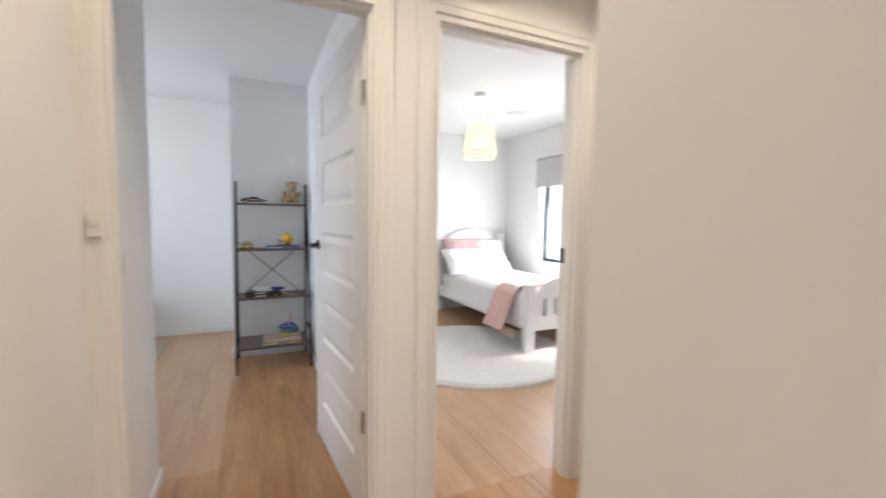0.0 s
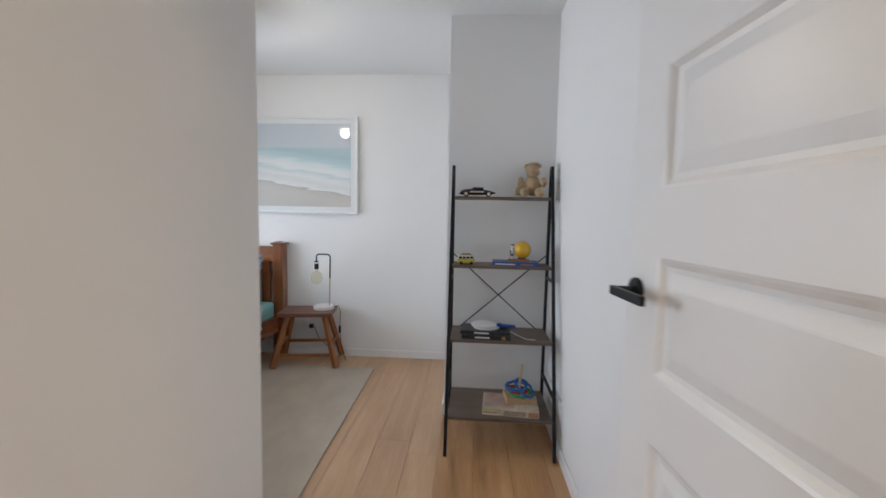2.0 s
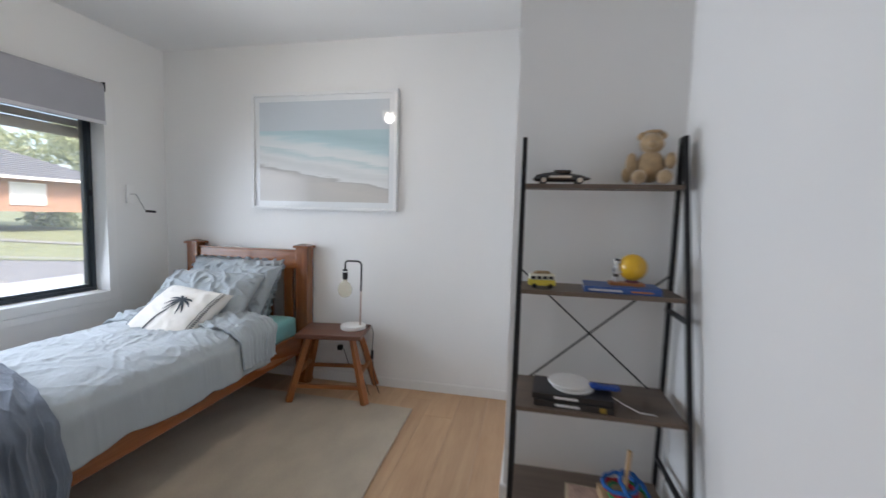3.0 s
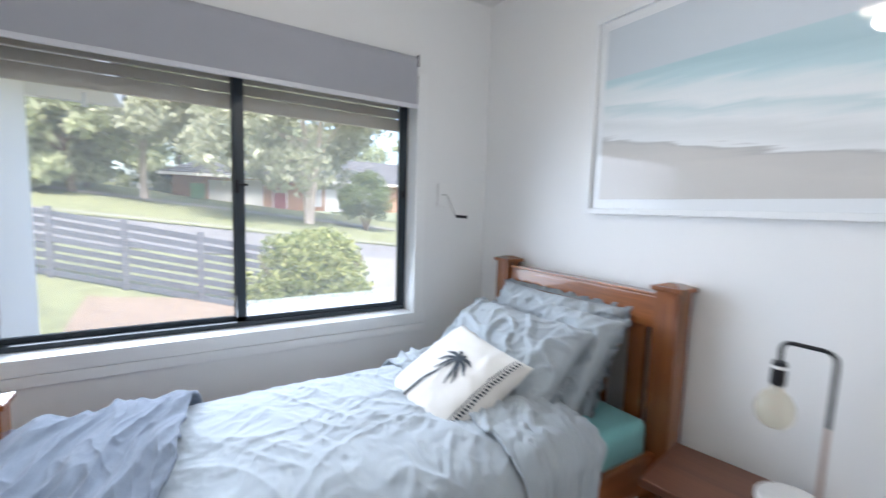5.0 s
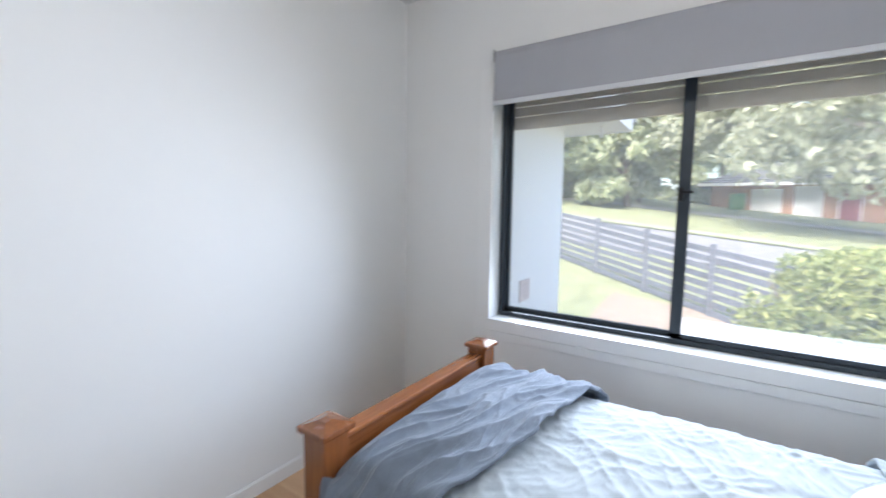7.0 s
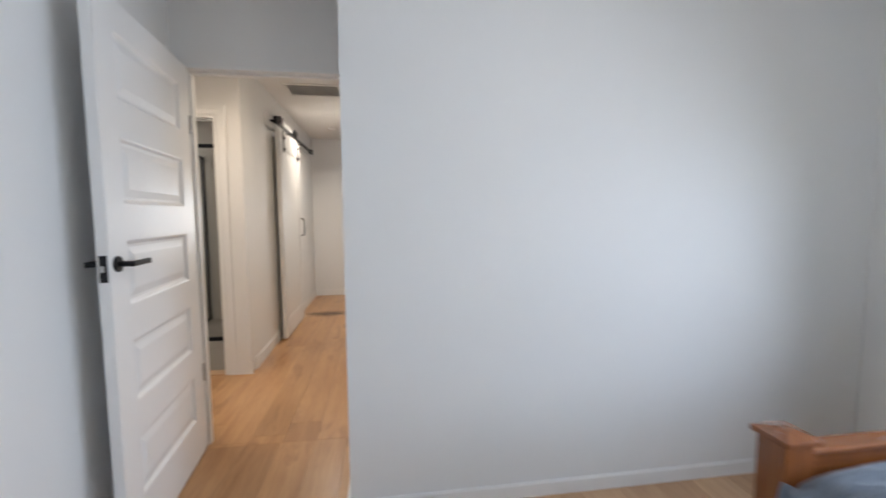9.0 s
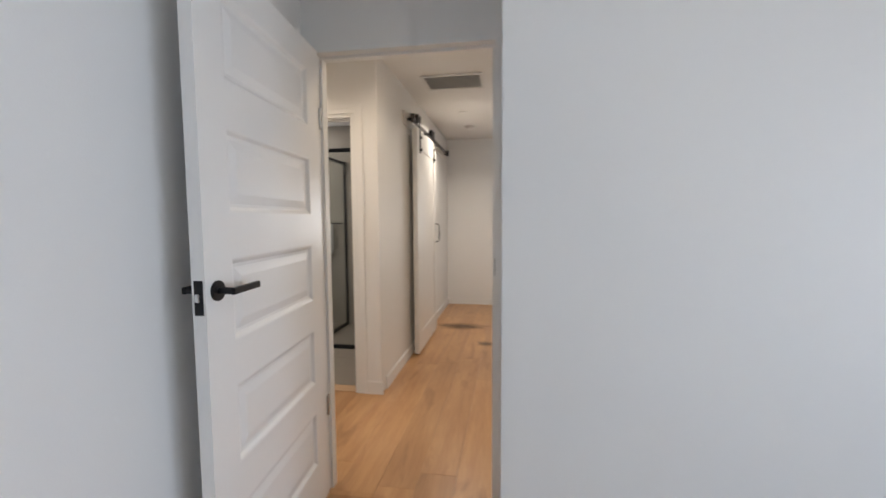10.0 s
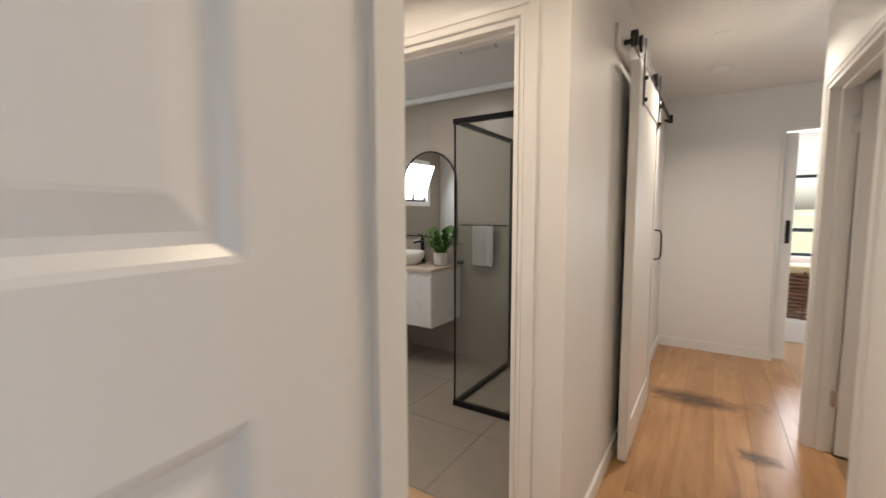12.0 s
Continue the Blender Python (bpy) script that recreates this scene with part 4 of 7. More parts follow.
for sd in (-1, 1):
    bm = bmesh.new()
    for k in range(30):
        x = -0.185 + 0.37 * k / 29
        stroke(bm, [(sd * 0.178, x), (sd * 0.190, x + 0.005)], [0.006, 0.006])
    stroke(bm, [(sd * 0.170, -0.19 + 0.38 * k / 20) for k in range(21)], [0.003] * 21)
    part("border_stitch", bm, INK, cu, "dark whipped border stitching")

# ---- stool, lamp, rug ----
STW = wood("stool_top_timber", (0.085, 0.03, 0.017), (0.17, 0.07, 0.04), 0.4, 0, 4.0)
STL = wood("stool_leg_timber", (0.21, 0.068, 0.018), (0.38, 0.14, 0.04), 0.35, 2, 4.0)
SA = 9.5
st = thing("bedside_stool", "rustic stool with dark top and splayed honey-coloured legs", "stool", pose(-0.507, 4.832, 0, 0, 0, SA))
bm = boxes((-0.215, 0.215, -0.155, 0.155, 0.425, 0.455), bevel=0.006)
part("seat", bm, STW, st)
legs = {}
for sx in (-1, 1):
    for sy in (-1, 1):
        bm = bmesh.new()
        rod(bm, (sx * 0.25, sy * (0.165 if sy < 0 else 0.17), 0.012), (sx * 0.145, sy * 0.095, 0.43), 0.021, 0.017, square=True)
        bmesh.ops.bevel(bm, geom=bm.edges[:], offset=0.003, segments=1, affect="EDGES")
        part("leg", bm, STL, st)


def legpt(sx, sy, z):
    k = (z - 0.012) / 0.418
    return (sx * (0.25 - 0.105 * k), sy * (0.167 - 0.072 * k), z)


for (a, b), z in ((((-1, -1), (1, -1)), 0.115), (((-1, 1), (1, 1)), 0.15), (((-1, -1), (-1, 1)), 0.19), (((1, -1), (1, 1)), 0.19)):
    bm = bmesh.new()
    rod(bm, legpt(*a, z), legpt(*b, z), 0.011, square=True)
    part("rung", bm, STL, st)

MARB = mat("marble_white", (0.72, 0.71, 0.69), 0.3, var=0.07, scale=14, bump=0.0)
COPPER = mat("brushed_copper", (0.55, 0.42, 0.37), 0.3, 1.0, var=0.05, bump=0.0)
lp = thing("table_lamp", "bent-neck table lamp with marble base and clear globe bulb", "lamp", pose(-0.382, 4.885, 0.455) @ Matrix.Scale(1.05, 4))
part("base", lathe([(0.001, 0), (0.078, 0), (0.081, 0.004), (0.081, 0.022), (0.077, 0.027), (0.001, 0.027)], 40, m=Matrix.Translation((-0.012, 0, 0))), MARB, lp, "white marble base")
part("stem", tube([(0.035, 0, 0.02), (0.038, 0, 0.25)], 0.0055, 10), COPPER, lp, "pale metal stem")
arc = [(0.038, 0, 0.25), (0.04, 0, 0.40)] + [(0.015 + 0.025 * math.cos(a), 0, 0.415 + 0.025 * math.sin(a)) for a in (0, 0.5, 1.0, 1.57)] + [(-0.05, 0, 0.44)] + [(-0.05 - 0.022 * math.sin(a), 0, 0.418 + 0.022 * math.cos(a)) for a in (0.5, 1.0, 1.57)] + [(-0.072, 0, 0.385)]
part("neck", tube(arc, 0.0058, 10), BLACK, lp, "black upper neck")
part("socket", lathe([(0.001, 0.385), (0.014, 0.385), (0.017, 0.375), (0.017, 0.325), (0.015, 0.32), (0.001, 0.32)], 20, m=Matrix.Translation((-0.072, 0, 0))), BLACK, lp, "black lamp socket")
part("socket_band", lathe([(0.0172, 0.366), (0.0178, 0.366), (0.0178, 0.374), (0.0172, 0.374)], 20, m=Matrix.Translation((-0.072, 0, 0))), TRIM, lp, "white band on the socket")
BULB = glass_mat("bulb_glass", (0.97, 0.95, 0.88))
bt = BULB.node_tree
df = bt.nodes.new("ShaderNodeBsdfDiffuse")
df.inputs[0].default_value = (0.75, 0.70, 0.55, 1)
mb = bt.nodes.new("ShaderNodeMixShader")
mb.inputs[0].default_value = 0.17
last = bt.nodes["Material Output"].inputs[0].links[0].from_socket
bt.links.new(last, mb.inputs[1])
bt.links.new(df.outputs[0], mb.inputs[2])
bt.links.new(mb.outputs[0], bt.nodes["Material Output"].inputs[0])
b_ = part("bulb", lathe([(0.012, 0.32), (0.016, 0.305), (0.031, 0.292), (0.043, 0.268), (0.046, 0.248), (0.041, 0.224), (0.025, 0.206), (0.001, 0.200)], 24, m=Matrix.Translation((-0.072, 0, 0))), BULB, lp, "clear globe bulb", smooth=True)
b_.visible_shadow = False
part("filament", tube([(-0.072 + 0.014 * math.cos(k * 1.2), 0.014 * math.sin(k * 1.2), 0.235 + 0.006 * k) for k in range(13)], 0.0014, 5), COPPER, lp)
part("cable", tube([(0.06, 0.02, 0.012), (0.10, 0.03, 0.02), (0.115, 0.03, -0.03), (0.112, 0.02, -0.14), (0.115, 0.02, -0.2), (0.125, 0.03, -0.34), (0.16, 0.04, -0.438), (0.2, 0.0, -0.446), (0.2, -0.06, -0.446), (0.14, -0.05, -0.445), (0.09, 0.02, -0.43), (0.03, 0.08, -0.36), (-0.10, 0.12, -0.28), (-0.15, 0.155, -0.20)], 0.0026, 6), BLACK, lp, "black flex with an inline switch")
part("inline_switch", boxes((0.105, 0.121, 0.011, 0.028, -0.20, -0.14), bevel=0.004), BLACK, lp)
sk = thing("power_outlet", "white wall power outlet with a black plug", "power outlet", pose(-0.56, Y2 - 0.001, 0.26))
part("plate", boxes((-0.058, 0.058, -0.008, 0, -0.036, 0.036), bevel=0.003), TRIM, sk)
part("plug", boxes((-0.02, 0.015, -0.04, -0.008, -0.018, 0.018), bevel=0.005), BLACK, sk, "black plug")

RUGM = mat("rug_beige", (0.40, 0.335, 0.255), 0.95, var=0.13, scale=7, bump=0.06, bscale=220, stretch=(1, 0.6, 1), sheen=0.3)
rg = thing("rug", "flat beige woven rug on the plank floor beside the bed", "rug")
bm = bmesh.new()
nx, ny = 40, 60
gr = []
for j in range(ny + 1):
    row = []
    for i in range(nx + 1):
        u, v = i / nx, j / ny
        x, y = -1.45 + 1.55 * u, 2.44 + 2.32 * v
        x += -0.055 * (v - 0.5) + 0.006 * noise.noise(Vector((y * 3, 0, 0)))
        y += 0.03 * (0.5 - u) + 0.006 * noise.noise(Vector((x * 3, 4, 0)))
        row.append(bm.verts.new((x, y, 0.0105 + 0.0015 * noise.noise(Vector((x * 5, y * 5, 0))))))
    gr.append(row)
for a, b in zip(gr, gr[1:]):
    for i in range(nx):
        bm.faces.new((a[i], a[i + 1], b[i + 1], b[i]))
bmesh.ops.recalc_face_normals(bm, faces=bm.faces)
bmesh.ops.solidify(bm, geom=bm.faces[:], thickness=0.009)
part("woven_field", bm, RUGM, rg)

# ---- ladder shelf ----
SHB = wood("shelf_board", (0.085, 0.06, 0.045), (0.17, 0.125, 0.095), 0.5, 0, 4.0)
ls = thing("ladder_shelf", "four-tier ladder shelf with black metal frame and dark boards", "shelf")
SX0, SX1, SYB = 0.728, 1.292, 4.0


def front(z):
    return 3.572 + 0.235 * z


def bar(a, b, r=0.0085):
    bm = bmesh.new()
    rod(bm, a, b, r, square=True)
    return bm


for x in (SX0, SX1):
    part("front_upright", bar((x, front(0), 0), (x, front(1.545), 1.545)), BLACK, ls)
    part("back_upright", bar((x, SYB + 0.02, 0), (x, SYB - 0.035, 1.545)), BLACK, ls)
    for z in (0.30, 0.90):
        part("side_rung", bar((x, front(z), z), (x, SYB + 0.01, z), 0.007), BLACK, ls)
    part("top_link", bar((x, front(1.53), 1.535), (x, SYB - 0.03, 1.535), 0.007), BLACK, ls)
SZ = (0.18, 0.57, 0.965, 1.352)
for z in SZ:
    part("shelf_board", boxes((SX0 + 0.008, SX1 - 0.008, front(z) - 0.006, SYB, z, z + 0.016), bevel=0.0015), SHB, ls, "dark wood-grain shelf board")
part("cross_brace", bar((SX0, SYB - 0.005, 0.535), (SX1, SYB - 0.005, 1.035), 0.003), BLACK, ls)
part("cross_brace", bar((SX1, SYB - 0.012, 0.535), (SX0, SYB - 0.012, 1.035), 0.003), BLACK, ls)
T1, T2, T3, T4 = (SZ[3] + 0.016, SZ[2] + 0.016, SZ[1] + 0.016, SZ[0] + 0.016)


def ball(bm, c, r, s=(1, 1, 1), seg=14, m=None):
    q = Matrix.Translation(c) @ (m or Matrix.Identity(4)) @ Matrix.Diagonal((*s, 1))
    return bmesh.ops.create_uvsphere(bm, u_segments=seg, v_segments=max(6, seg * 2 // 3), radius=r, matrix=q)["verts"]


# model sports car
car = thing("model_car", "black model sports car with a silver side flash on the shelf", "toy car", pose(0.868, 3.935, T1))
CARB = mat("car_black", (0.012, 0.012, 0.014), 0.15, var=0.1, bump=0.0, coat=0.6)
CHROME = mat("chrome", (0.7, 0.7, 0.7), 0.12, 1.0, var=0.03, bump=0.0)
bm = bmesh.new()
sec = [(-0.103, 0.016, 0.024, 0.030), (-0.092, 0.012, 0.036, 0.038), (-0.06, 0.011, 0.043, 0.041), (-0.035, 0.011, 0.046, 0.041), (0.0, 0.011, 0.043, 0.040), (0.03, 0.011, 0.042, 0.041), (0.07, 0.012, 0.036, 0.038), (0.095, 0.018, 0.028, 0.030), (0.104, 0.02, 0.024, 0.022)]
rings = []
for x, z0, z1, w in sec:
    rings.append([bm.verts.new((x, w * cx, z0 + (z1 - z0) * cz_)) for cx, cz_ in ((-0.9, 0), (-1, 0.35), (-0.9, 0.8), (-0.6, 1), (0.6, 1), (0.9, 0.8), (1, 0.35), (0.9, 0))])
for a, b in zip(rings, rings[1:]):
    for k in range(8):
        bm.faces.new((a[k], a[(k + 1) % 8], b[(k + 1) % 8], b[k]))
bm.faces.new(rings[0][::-1])
bm.faces.new(rings[-1])
part("body", bm, CARB, car, smooth=True)
bm = boxes((-0.03, 0.035, -0.030, 0.030, 0.041, 0.054), bevel=0.008)
part("cabin", bm, CARB, car)
part("side_flash", boxes((-0.045, 0.035, -0.0435, -0.040, 0.022, 0.031), bevel=0.0015), CHROME, car, "silver side flash")
part("bumper", boxes((-0.108, -0.098, -0.03, 0.03, 0.016, 0.024), bevel=0.002), CHROME, car, "chrome bumper")
for x in (-0.066, 0.064):
    for y in (-0.039, 0.039):
        bm = bmesh.new()
        rod(bm, (x, y - 0.006, 0.0145), (x, y + 0.006, 0.0145), 0.0145, seg=18)
        w_ = part("wheel", bm, BLACK, car)
        bm = bmesh.new()
        s_ = -1 if y < 0 else 1
        rod(bm, (x, y + s_ * 0.005, 0.0145), (x, y + s_ * 0.0072, 0.0145), 0.0095, seg=16)
        part("hub_cap", bm, CHROME, w_)

# teddy bear: one plain mesh
FUR = mat("bear_fur", (0.40, 0.28, 0.155), 0.95, var=0.3, scale=40, bump=0.1, bscale=240, sheen=0.5)
bm = bmesh.new()
for c, r, s in (((0, 0, 0.062), 0.044, (1, 0.8, 1.2)), ((0.0, -0.006, 0.135), 0.036, (1.02, 0.95, 0.95)), ((0, -0.036, 0.127), 0.016, (1.1, 0.9, 0.8)), ((-0.032, 0.0, 0.16), 0.013, (1, 0.6, 1)), ((0.032, 0.0, 0.16), 0.013, (1, 0.6, 1)), ((-0.058, -0.012, 0.07), 0.020, (0.9, 0.9, 1.9)), ((0.056, -0.02, 0.078), 0.019, (0.9, 1.2, 1.4)), ((-0.034, -0.052, 0.024), 0.024, (1.0, 1.3, 0.95)), ((0.04, -0.052, 0.024), 0.024, (1.0, 1.3, 0.95)), ((-0.07, -0.006, 0.036), 0.017, (1, 1, 1.5)), ((0.004, -0.004, 0.172), 0.026, (1.15, 1.0, 0.3))):
    ball(bm, c, r, s, 16)
for v in bm.verts:
    v.co += 0.0022 * Vector((noise.noise(v.co * 130), noise.noise(v.co * 130 + Vector((9, 0, 0))), noise.noise(v.co * 130 + Vector((0, 9, 0)))))
bear = tagged(link("teddy_bear", bm, FUR, smooth=True), "small brown plush teddy bear sitting on the top shelf", "teddy bear")
bear.matrix_world = pose(1.182, 3.94, T1, 0, 0, -12) @ Matrix.Scale(1.12, 4)

# camper van
YEL = mat("toy_yellow", (0.62, 0.50, 0.05), 0.3, var=0.05, bump=0.0, coat=0.4)
CRM = mat("toy_cream", (0.72, 0.70, 0.58), 0.3, var=0.03, bump=0.0)
van = thing("toy_van", "yellow and cream toy camper van on the shelf", "toy van", pose(0.81, 3.86, T2, 0, 0, 8) @ Matrix.Scale(1.22, 4))
part("lower_body", boxes((-0.04, 0.04, -0.018, 0.018, 0.007, 0.025), bevel=0.004), YEL, van, "yellow lower body")
part("upper_body", boxes((-0.038, 0.038, -0.017, 0.017, 0.025, 0.043), bevel=0.006), CRM, van, "cream upper body")
for i in range(4):
    part("window", boxes((-0.034 + i * 0.0175, -0.021 + i * 0.0175, -0.0178, -0.0165, 0.028, 0.037)), BLACK, van)
part("roof_rack", boxes((-0.025, 0.025, -0.012, 0.012, 0.044, 0.047), (-0.018, 0.02, -0.008, 0.008, 0.047, 0.051)), mat("rack_tan", (0.35, 0.25, 0.13), 0.6), van)
for x in (-0.024, 0.024):
    bm = bmesh.new()
    rod(bm, (x, -0.018, 0.0075), (x, 0.018, 0.0075), 0.0075, seg=14)
    part("wheel", bm, BLACK, van)


def book(name, label, m, w, d, h, cover, category="book", spine=None):
    b = thing(name, label, category, m)
    part("cover", boxes((-w / 2, w / 2, -d / 2, d / 2, 0, 0.0025), (-w / 2, w / 2, -d / 2, d / 2, h - 0.0025, h), (-w / 2, w / 2, -d / 2, -d / 2 + 0.003, 0.0025, h - 0.0025)), cover, b)
    part("pages", boxes((-w / 2 + 0.004, w / 2 - 0.004, -d / 2 + 0.003, d / 2 - 0.004, 0.0025, h - 0.0025)), mat("paper", (0.72, 0.69, 0.62), 0.9, var=0.05, bump=0.03, stretch=(1, 1, 40)), b, "cream page block")
    for i, (x0, x1, z0, z1, mt_) in enumerate(spine or ()):
        part("spine_print", boxes((x0, x1, -d / 2 - 0.0012, -d / 2 + 0.001, z0, z1)), mt_, b)
    return b


BLUEC = mat("book_blue", (0.03, 0.09, 0.30), 0.4, var=0.08, bump=0.0)
WHT = mat("print_white", (0.72, 0.72, 0.72), 0.5, var=0.03, bump=0.0)
ORG = mat("print_orange", (0.55, 0.2, 0.06), 0.5, var=0.1, bump=0.0)
BLK = mat("book_black", (0.015, 0.015, 0.017), 0.4, var=0.15, bump=0.0)
book("book", "blue hardback book lying flat on the second shelf", pose(1.09, 3.885, T2, 0, 0, -4), 0.255, 0.14, 0.022, BLUEC, spine=[(-0.11, 0.0, 0.006, 0.013, WHT), (0.03, 0.10, 0.007, 0.012, ORG)])
fg = thing("ball_ornament", "yellow ball and small black-and-white figure on a wooden base", "ornament", pose(1.11, 3.885, T2 + 0.022))
part("base", boxes((-0.06, 0.06, -0.026, 0.026, 0, 0.012), bevel=0.003), wood("ornament_base", (0.28, 0.10, 0.03), (0.42, 0.18, 0.06), 0.35, 0), fg, "reddish wooden base")
part("ring", lathe([(0.001, 0.012), (0.024, 0.012), (0.022, 0.02), (0.001, 0.02)], 20, m=Matrix.Translation((0.02, 0, 0))), mat("maroon", (0.12, 0.02, 0.03), 0.4), fg)
bm = bmesh.new()
ball(bm, (0.02, 0, 0.066), 0.049, seg=28)
part("ball", bm, mat("ball_yellow", (0.72, 0.42, 0.015), 0.3, var=0.05, bump=0.0, coat=0.5), fg, "glossy yellow ball", smooth=True)
bm = bmesh.new()
for c, r, s in (((-0.037, -0.01, 0.028), 0.011, (0.9, 0.8, 1.6)), ((-0.036, -0.01, 0.058), 0.014, (0.9, 0.8, 1.3)), ((-0.036, -0.01, 0.084), 0.0105, (1, 1, 1)), ((-0.02, -0.016, 0.05), 0.005, (2.2, 1, 1))):
    ball(bm, c, r, s, 12)
part("figure", bm, WHT, fg, "small white figure", smooth=True)
bm = bmesh.new()
for c, r, s in (((-0.036, -0.01, 0.092), 0.0108, (1, 1, 0.55)), ((-0.046, -0.012, 0.056), 0.007, (0.7, 1, 1.7)), ((-0.038, -0.012, 0.036), 0.011, (1, 0.9, 0.6))):
    ball(bm, c, r, s, 12)
part("figure_dark_parts", bm, BLK, fg, "black cap and sleeves", smooth=True)

bk = book("book", "thick black hardback book lying on the third shelf", pose(0.935, 3.80, T3, 0, 0, -3), 0.265, 0.17, 0.024, BLK, spine=[(-0.06, 0.02, 0.007, 0.015, WHT), (0.085, 0.105, 0.004, 0.02, mat("gold_print", (0.4, 0.28, 0.06), 0.4, 0.5))])
book("book", "second black book stacked on another", pose(0.93, 3.805, T3 + 0.024, 0, 0, -3), 0.27, 0.165, 0.02, BLK, spine=[(-0.06, 0.02, 0.006, 0.014, WHT)])
PAD = mat("paddle_white", (0.70, 0.69, 0.67), 0.45, var=0.04, bump=0.0)
PBL = mat("paddle_blue", (0.015, 0.06, 0.30), 0.4, var=0.1, bump=0.0)
for k, (dx, dy, a) in enumerate(((0.0, 0.0, 6), (-0.012, 0.006, -10))):
    pd_ = thing("table_tennis_bat", "white-faced bat with a blue handle on the books", "bat", pose(0.935 + dx, 3.815 + dy, T3 + 0.044 + 0.011 * k, 0, 0, a), "bats on the shelf")
    part("blade", lathe([(0.001, 0), (0.072, 0), (0.075, 0.003), (0.075, 0.006), (0.072, 0.009), (0.001, 0.009)], 30), PAD, pd_, "white blade")
    part("handle", boxes((0.07, 0.165, -0.013, 0.013, -0.002 if k == 0 else -0.001, 0.012), bevel=0.004), PBL, pd_, "blue handle")
    bm = bmesh.new()
    ball(bm, (0.085, 0, 0.006), 0.018, (1, 1.2, 0.6), 14)
    part("grip_collar", bm, PBL, pd_, smooth=True)
tc = thing("cord", "loose white cord trailing over the shelf board", "cord")
part("strand", tube([(1.06, 3.79, T3 + 0.035), (1.10, 3.765, T3 + 0.02), (1.15, 3.745, T3 + 0.004), (1.2, 3.74, T3 + 0.003)], 0.0025, 6), PAD, tc)

BUFF = mat("book_buff", (0.52, 0.44, 0.32), 0.5, var=0.35, scale=26, bump=0.0)
illus = book("book", "large illustrated buff book on the bottom shelf", pose(1.075, 3.75, T4, 0, 0, -4), 0.30, 0.21, 0.034, BUFF, spine=[(-0.145, -0.06, 0.004, 0.010, WHT), (-0.145, -0.07, 0.011, 0.017, mat("print_red", (0.34, 0.08, 0.05), 0.5, var=0.2, scale=40)), (-0.145, -0.065, 0.018, 0.031, mat("print_lime", (0.42, 0.45, 0.20), 0.5, var=0.25, scale=40)), (-0.035, 0.08, 0.004, 0.030, mat("print_taupe", (0.3, 0.25, 0.19), 0.5, var=0.4, scale=60)), (0.095, 0.145, 0.005, 0.030, mat("print_rust", (0.40, 0.20, 0.13), 0.5, var=0.3, scale=50))])
part("cover_print", boxes((-0.14, 0.02, -0.07, 0.10, 0.034, 0.0346)), mat("print_rose", (0.45, 0.31, 0.25), 0.5, var=0.4, scale=20), illus, "printed picture on the cover")
rt = thing("ring_toss", "wooden ring toss with blue, red and green rope rings", "toy", pose(1.125, 3.785, T4 + 0.0346, 0, 0, 6))
PINE = wood("pine_block", (0.42, 0.27, 0.14), (0.58, 0.41, 0.24), 0.5, 0)
part("base", boxes((-0.078, 0.078, -0.06, 0.06, 0, 0.034), bevel=0.003), PINE, rt, "pale pine block")
bm = bmesh.new()
rod(bm, (0.0, 0.0, 0.03), (0.012, 0.0, 0.20), 0.008, seg=12)
part("peg", bm, PINE, rt, "pine peg")


def ring(name, R, r, m, colour, label):
    bm = tube([(R * math.cos(a), R * math.sin(a), 0.0025 * math.sin(9 * a)) for a in np.linspace(0, 2 * math.pi, 37)[:-1]], r, 8, closed=True)
    bmesh.ops.transform(bm, matrix=m, verts=bm.verts[:])
    part(name, bm, mat(label.replace(" ", "_"), colour, 0.8, var=0.2, scale=60, bump=0.1, bscale=200), rt, label, smooth=True)


ring("ring", 0.063, 0.0075, pose(0.012, -0.002, 0.044, 4, 0, 0), (0.03, 0.30, 0.10), "green rope ring")
ring("ring", 0.055, 0.0075, pose(-0.012, 0, 0.058, -4, 6, 0), (0.42, 0.02, 0.03), "red rope ring")
ring("ring", 0.056, 0.0075, pose(-0.016, 0, 0.078, 3, -5, 0), (0.02, 0.13, 0.42), "blue rope ring")
ring("ring", 0.06, 0.0075, pose(0.028, -0.018, 0.074, 20, 34, 0), (0.02, 0.16, 0.45), "blue rope ring")

# ---- hallway ----
# sliding barn door on a black rail
bd = tagged(thing("barn_door", "white sliding barn door hung on a black steel rail", "door"), kind="structure")
BDX = HX1 - 0.062
BY_0, BY_1 = -1.33, -0.385
part("door_panel", boxes((BDX - 0.02, BDX + 0.018, BY_0, BY_1, 0.014, 2.105), bevel=0.003), DOORP, bd)
for b in ((BY_0, BY_0 + 0.12, 0.014, 2.105), (BY_1 - 0.12, BY_1, 0.014, 2.105), (BY_0 + 0.12, BY_1 - 0.12, 0.014, 0.2), (BY_0 + 0.12, BY_1 - 0.12, 1.93, 2.105)):
    part("batten", boxes((BDX - 0.027, BDX - 0.0205, b[0], b[1], b[2], b[3]), bevel=0.002), DOORP, bd)
part("rail", boxes((BDX - 0.005, BDX + 0.003, -2.42, -0.28, 2.15, 2.19), bevel=0.001), BLACK, bd, "flat black steel rail")
part("backing_board", boxes((HX1 - 0.02, HX1 - 0.001, -2.4, -0.2, 2.11, 2.225), bevel=0.003), TRIM, bd, "white backing board")
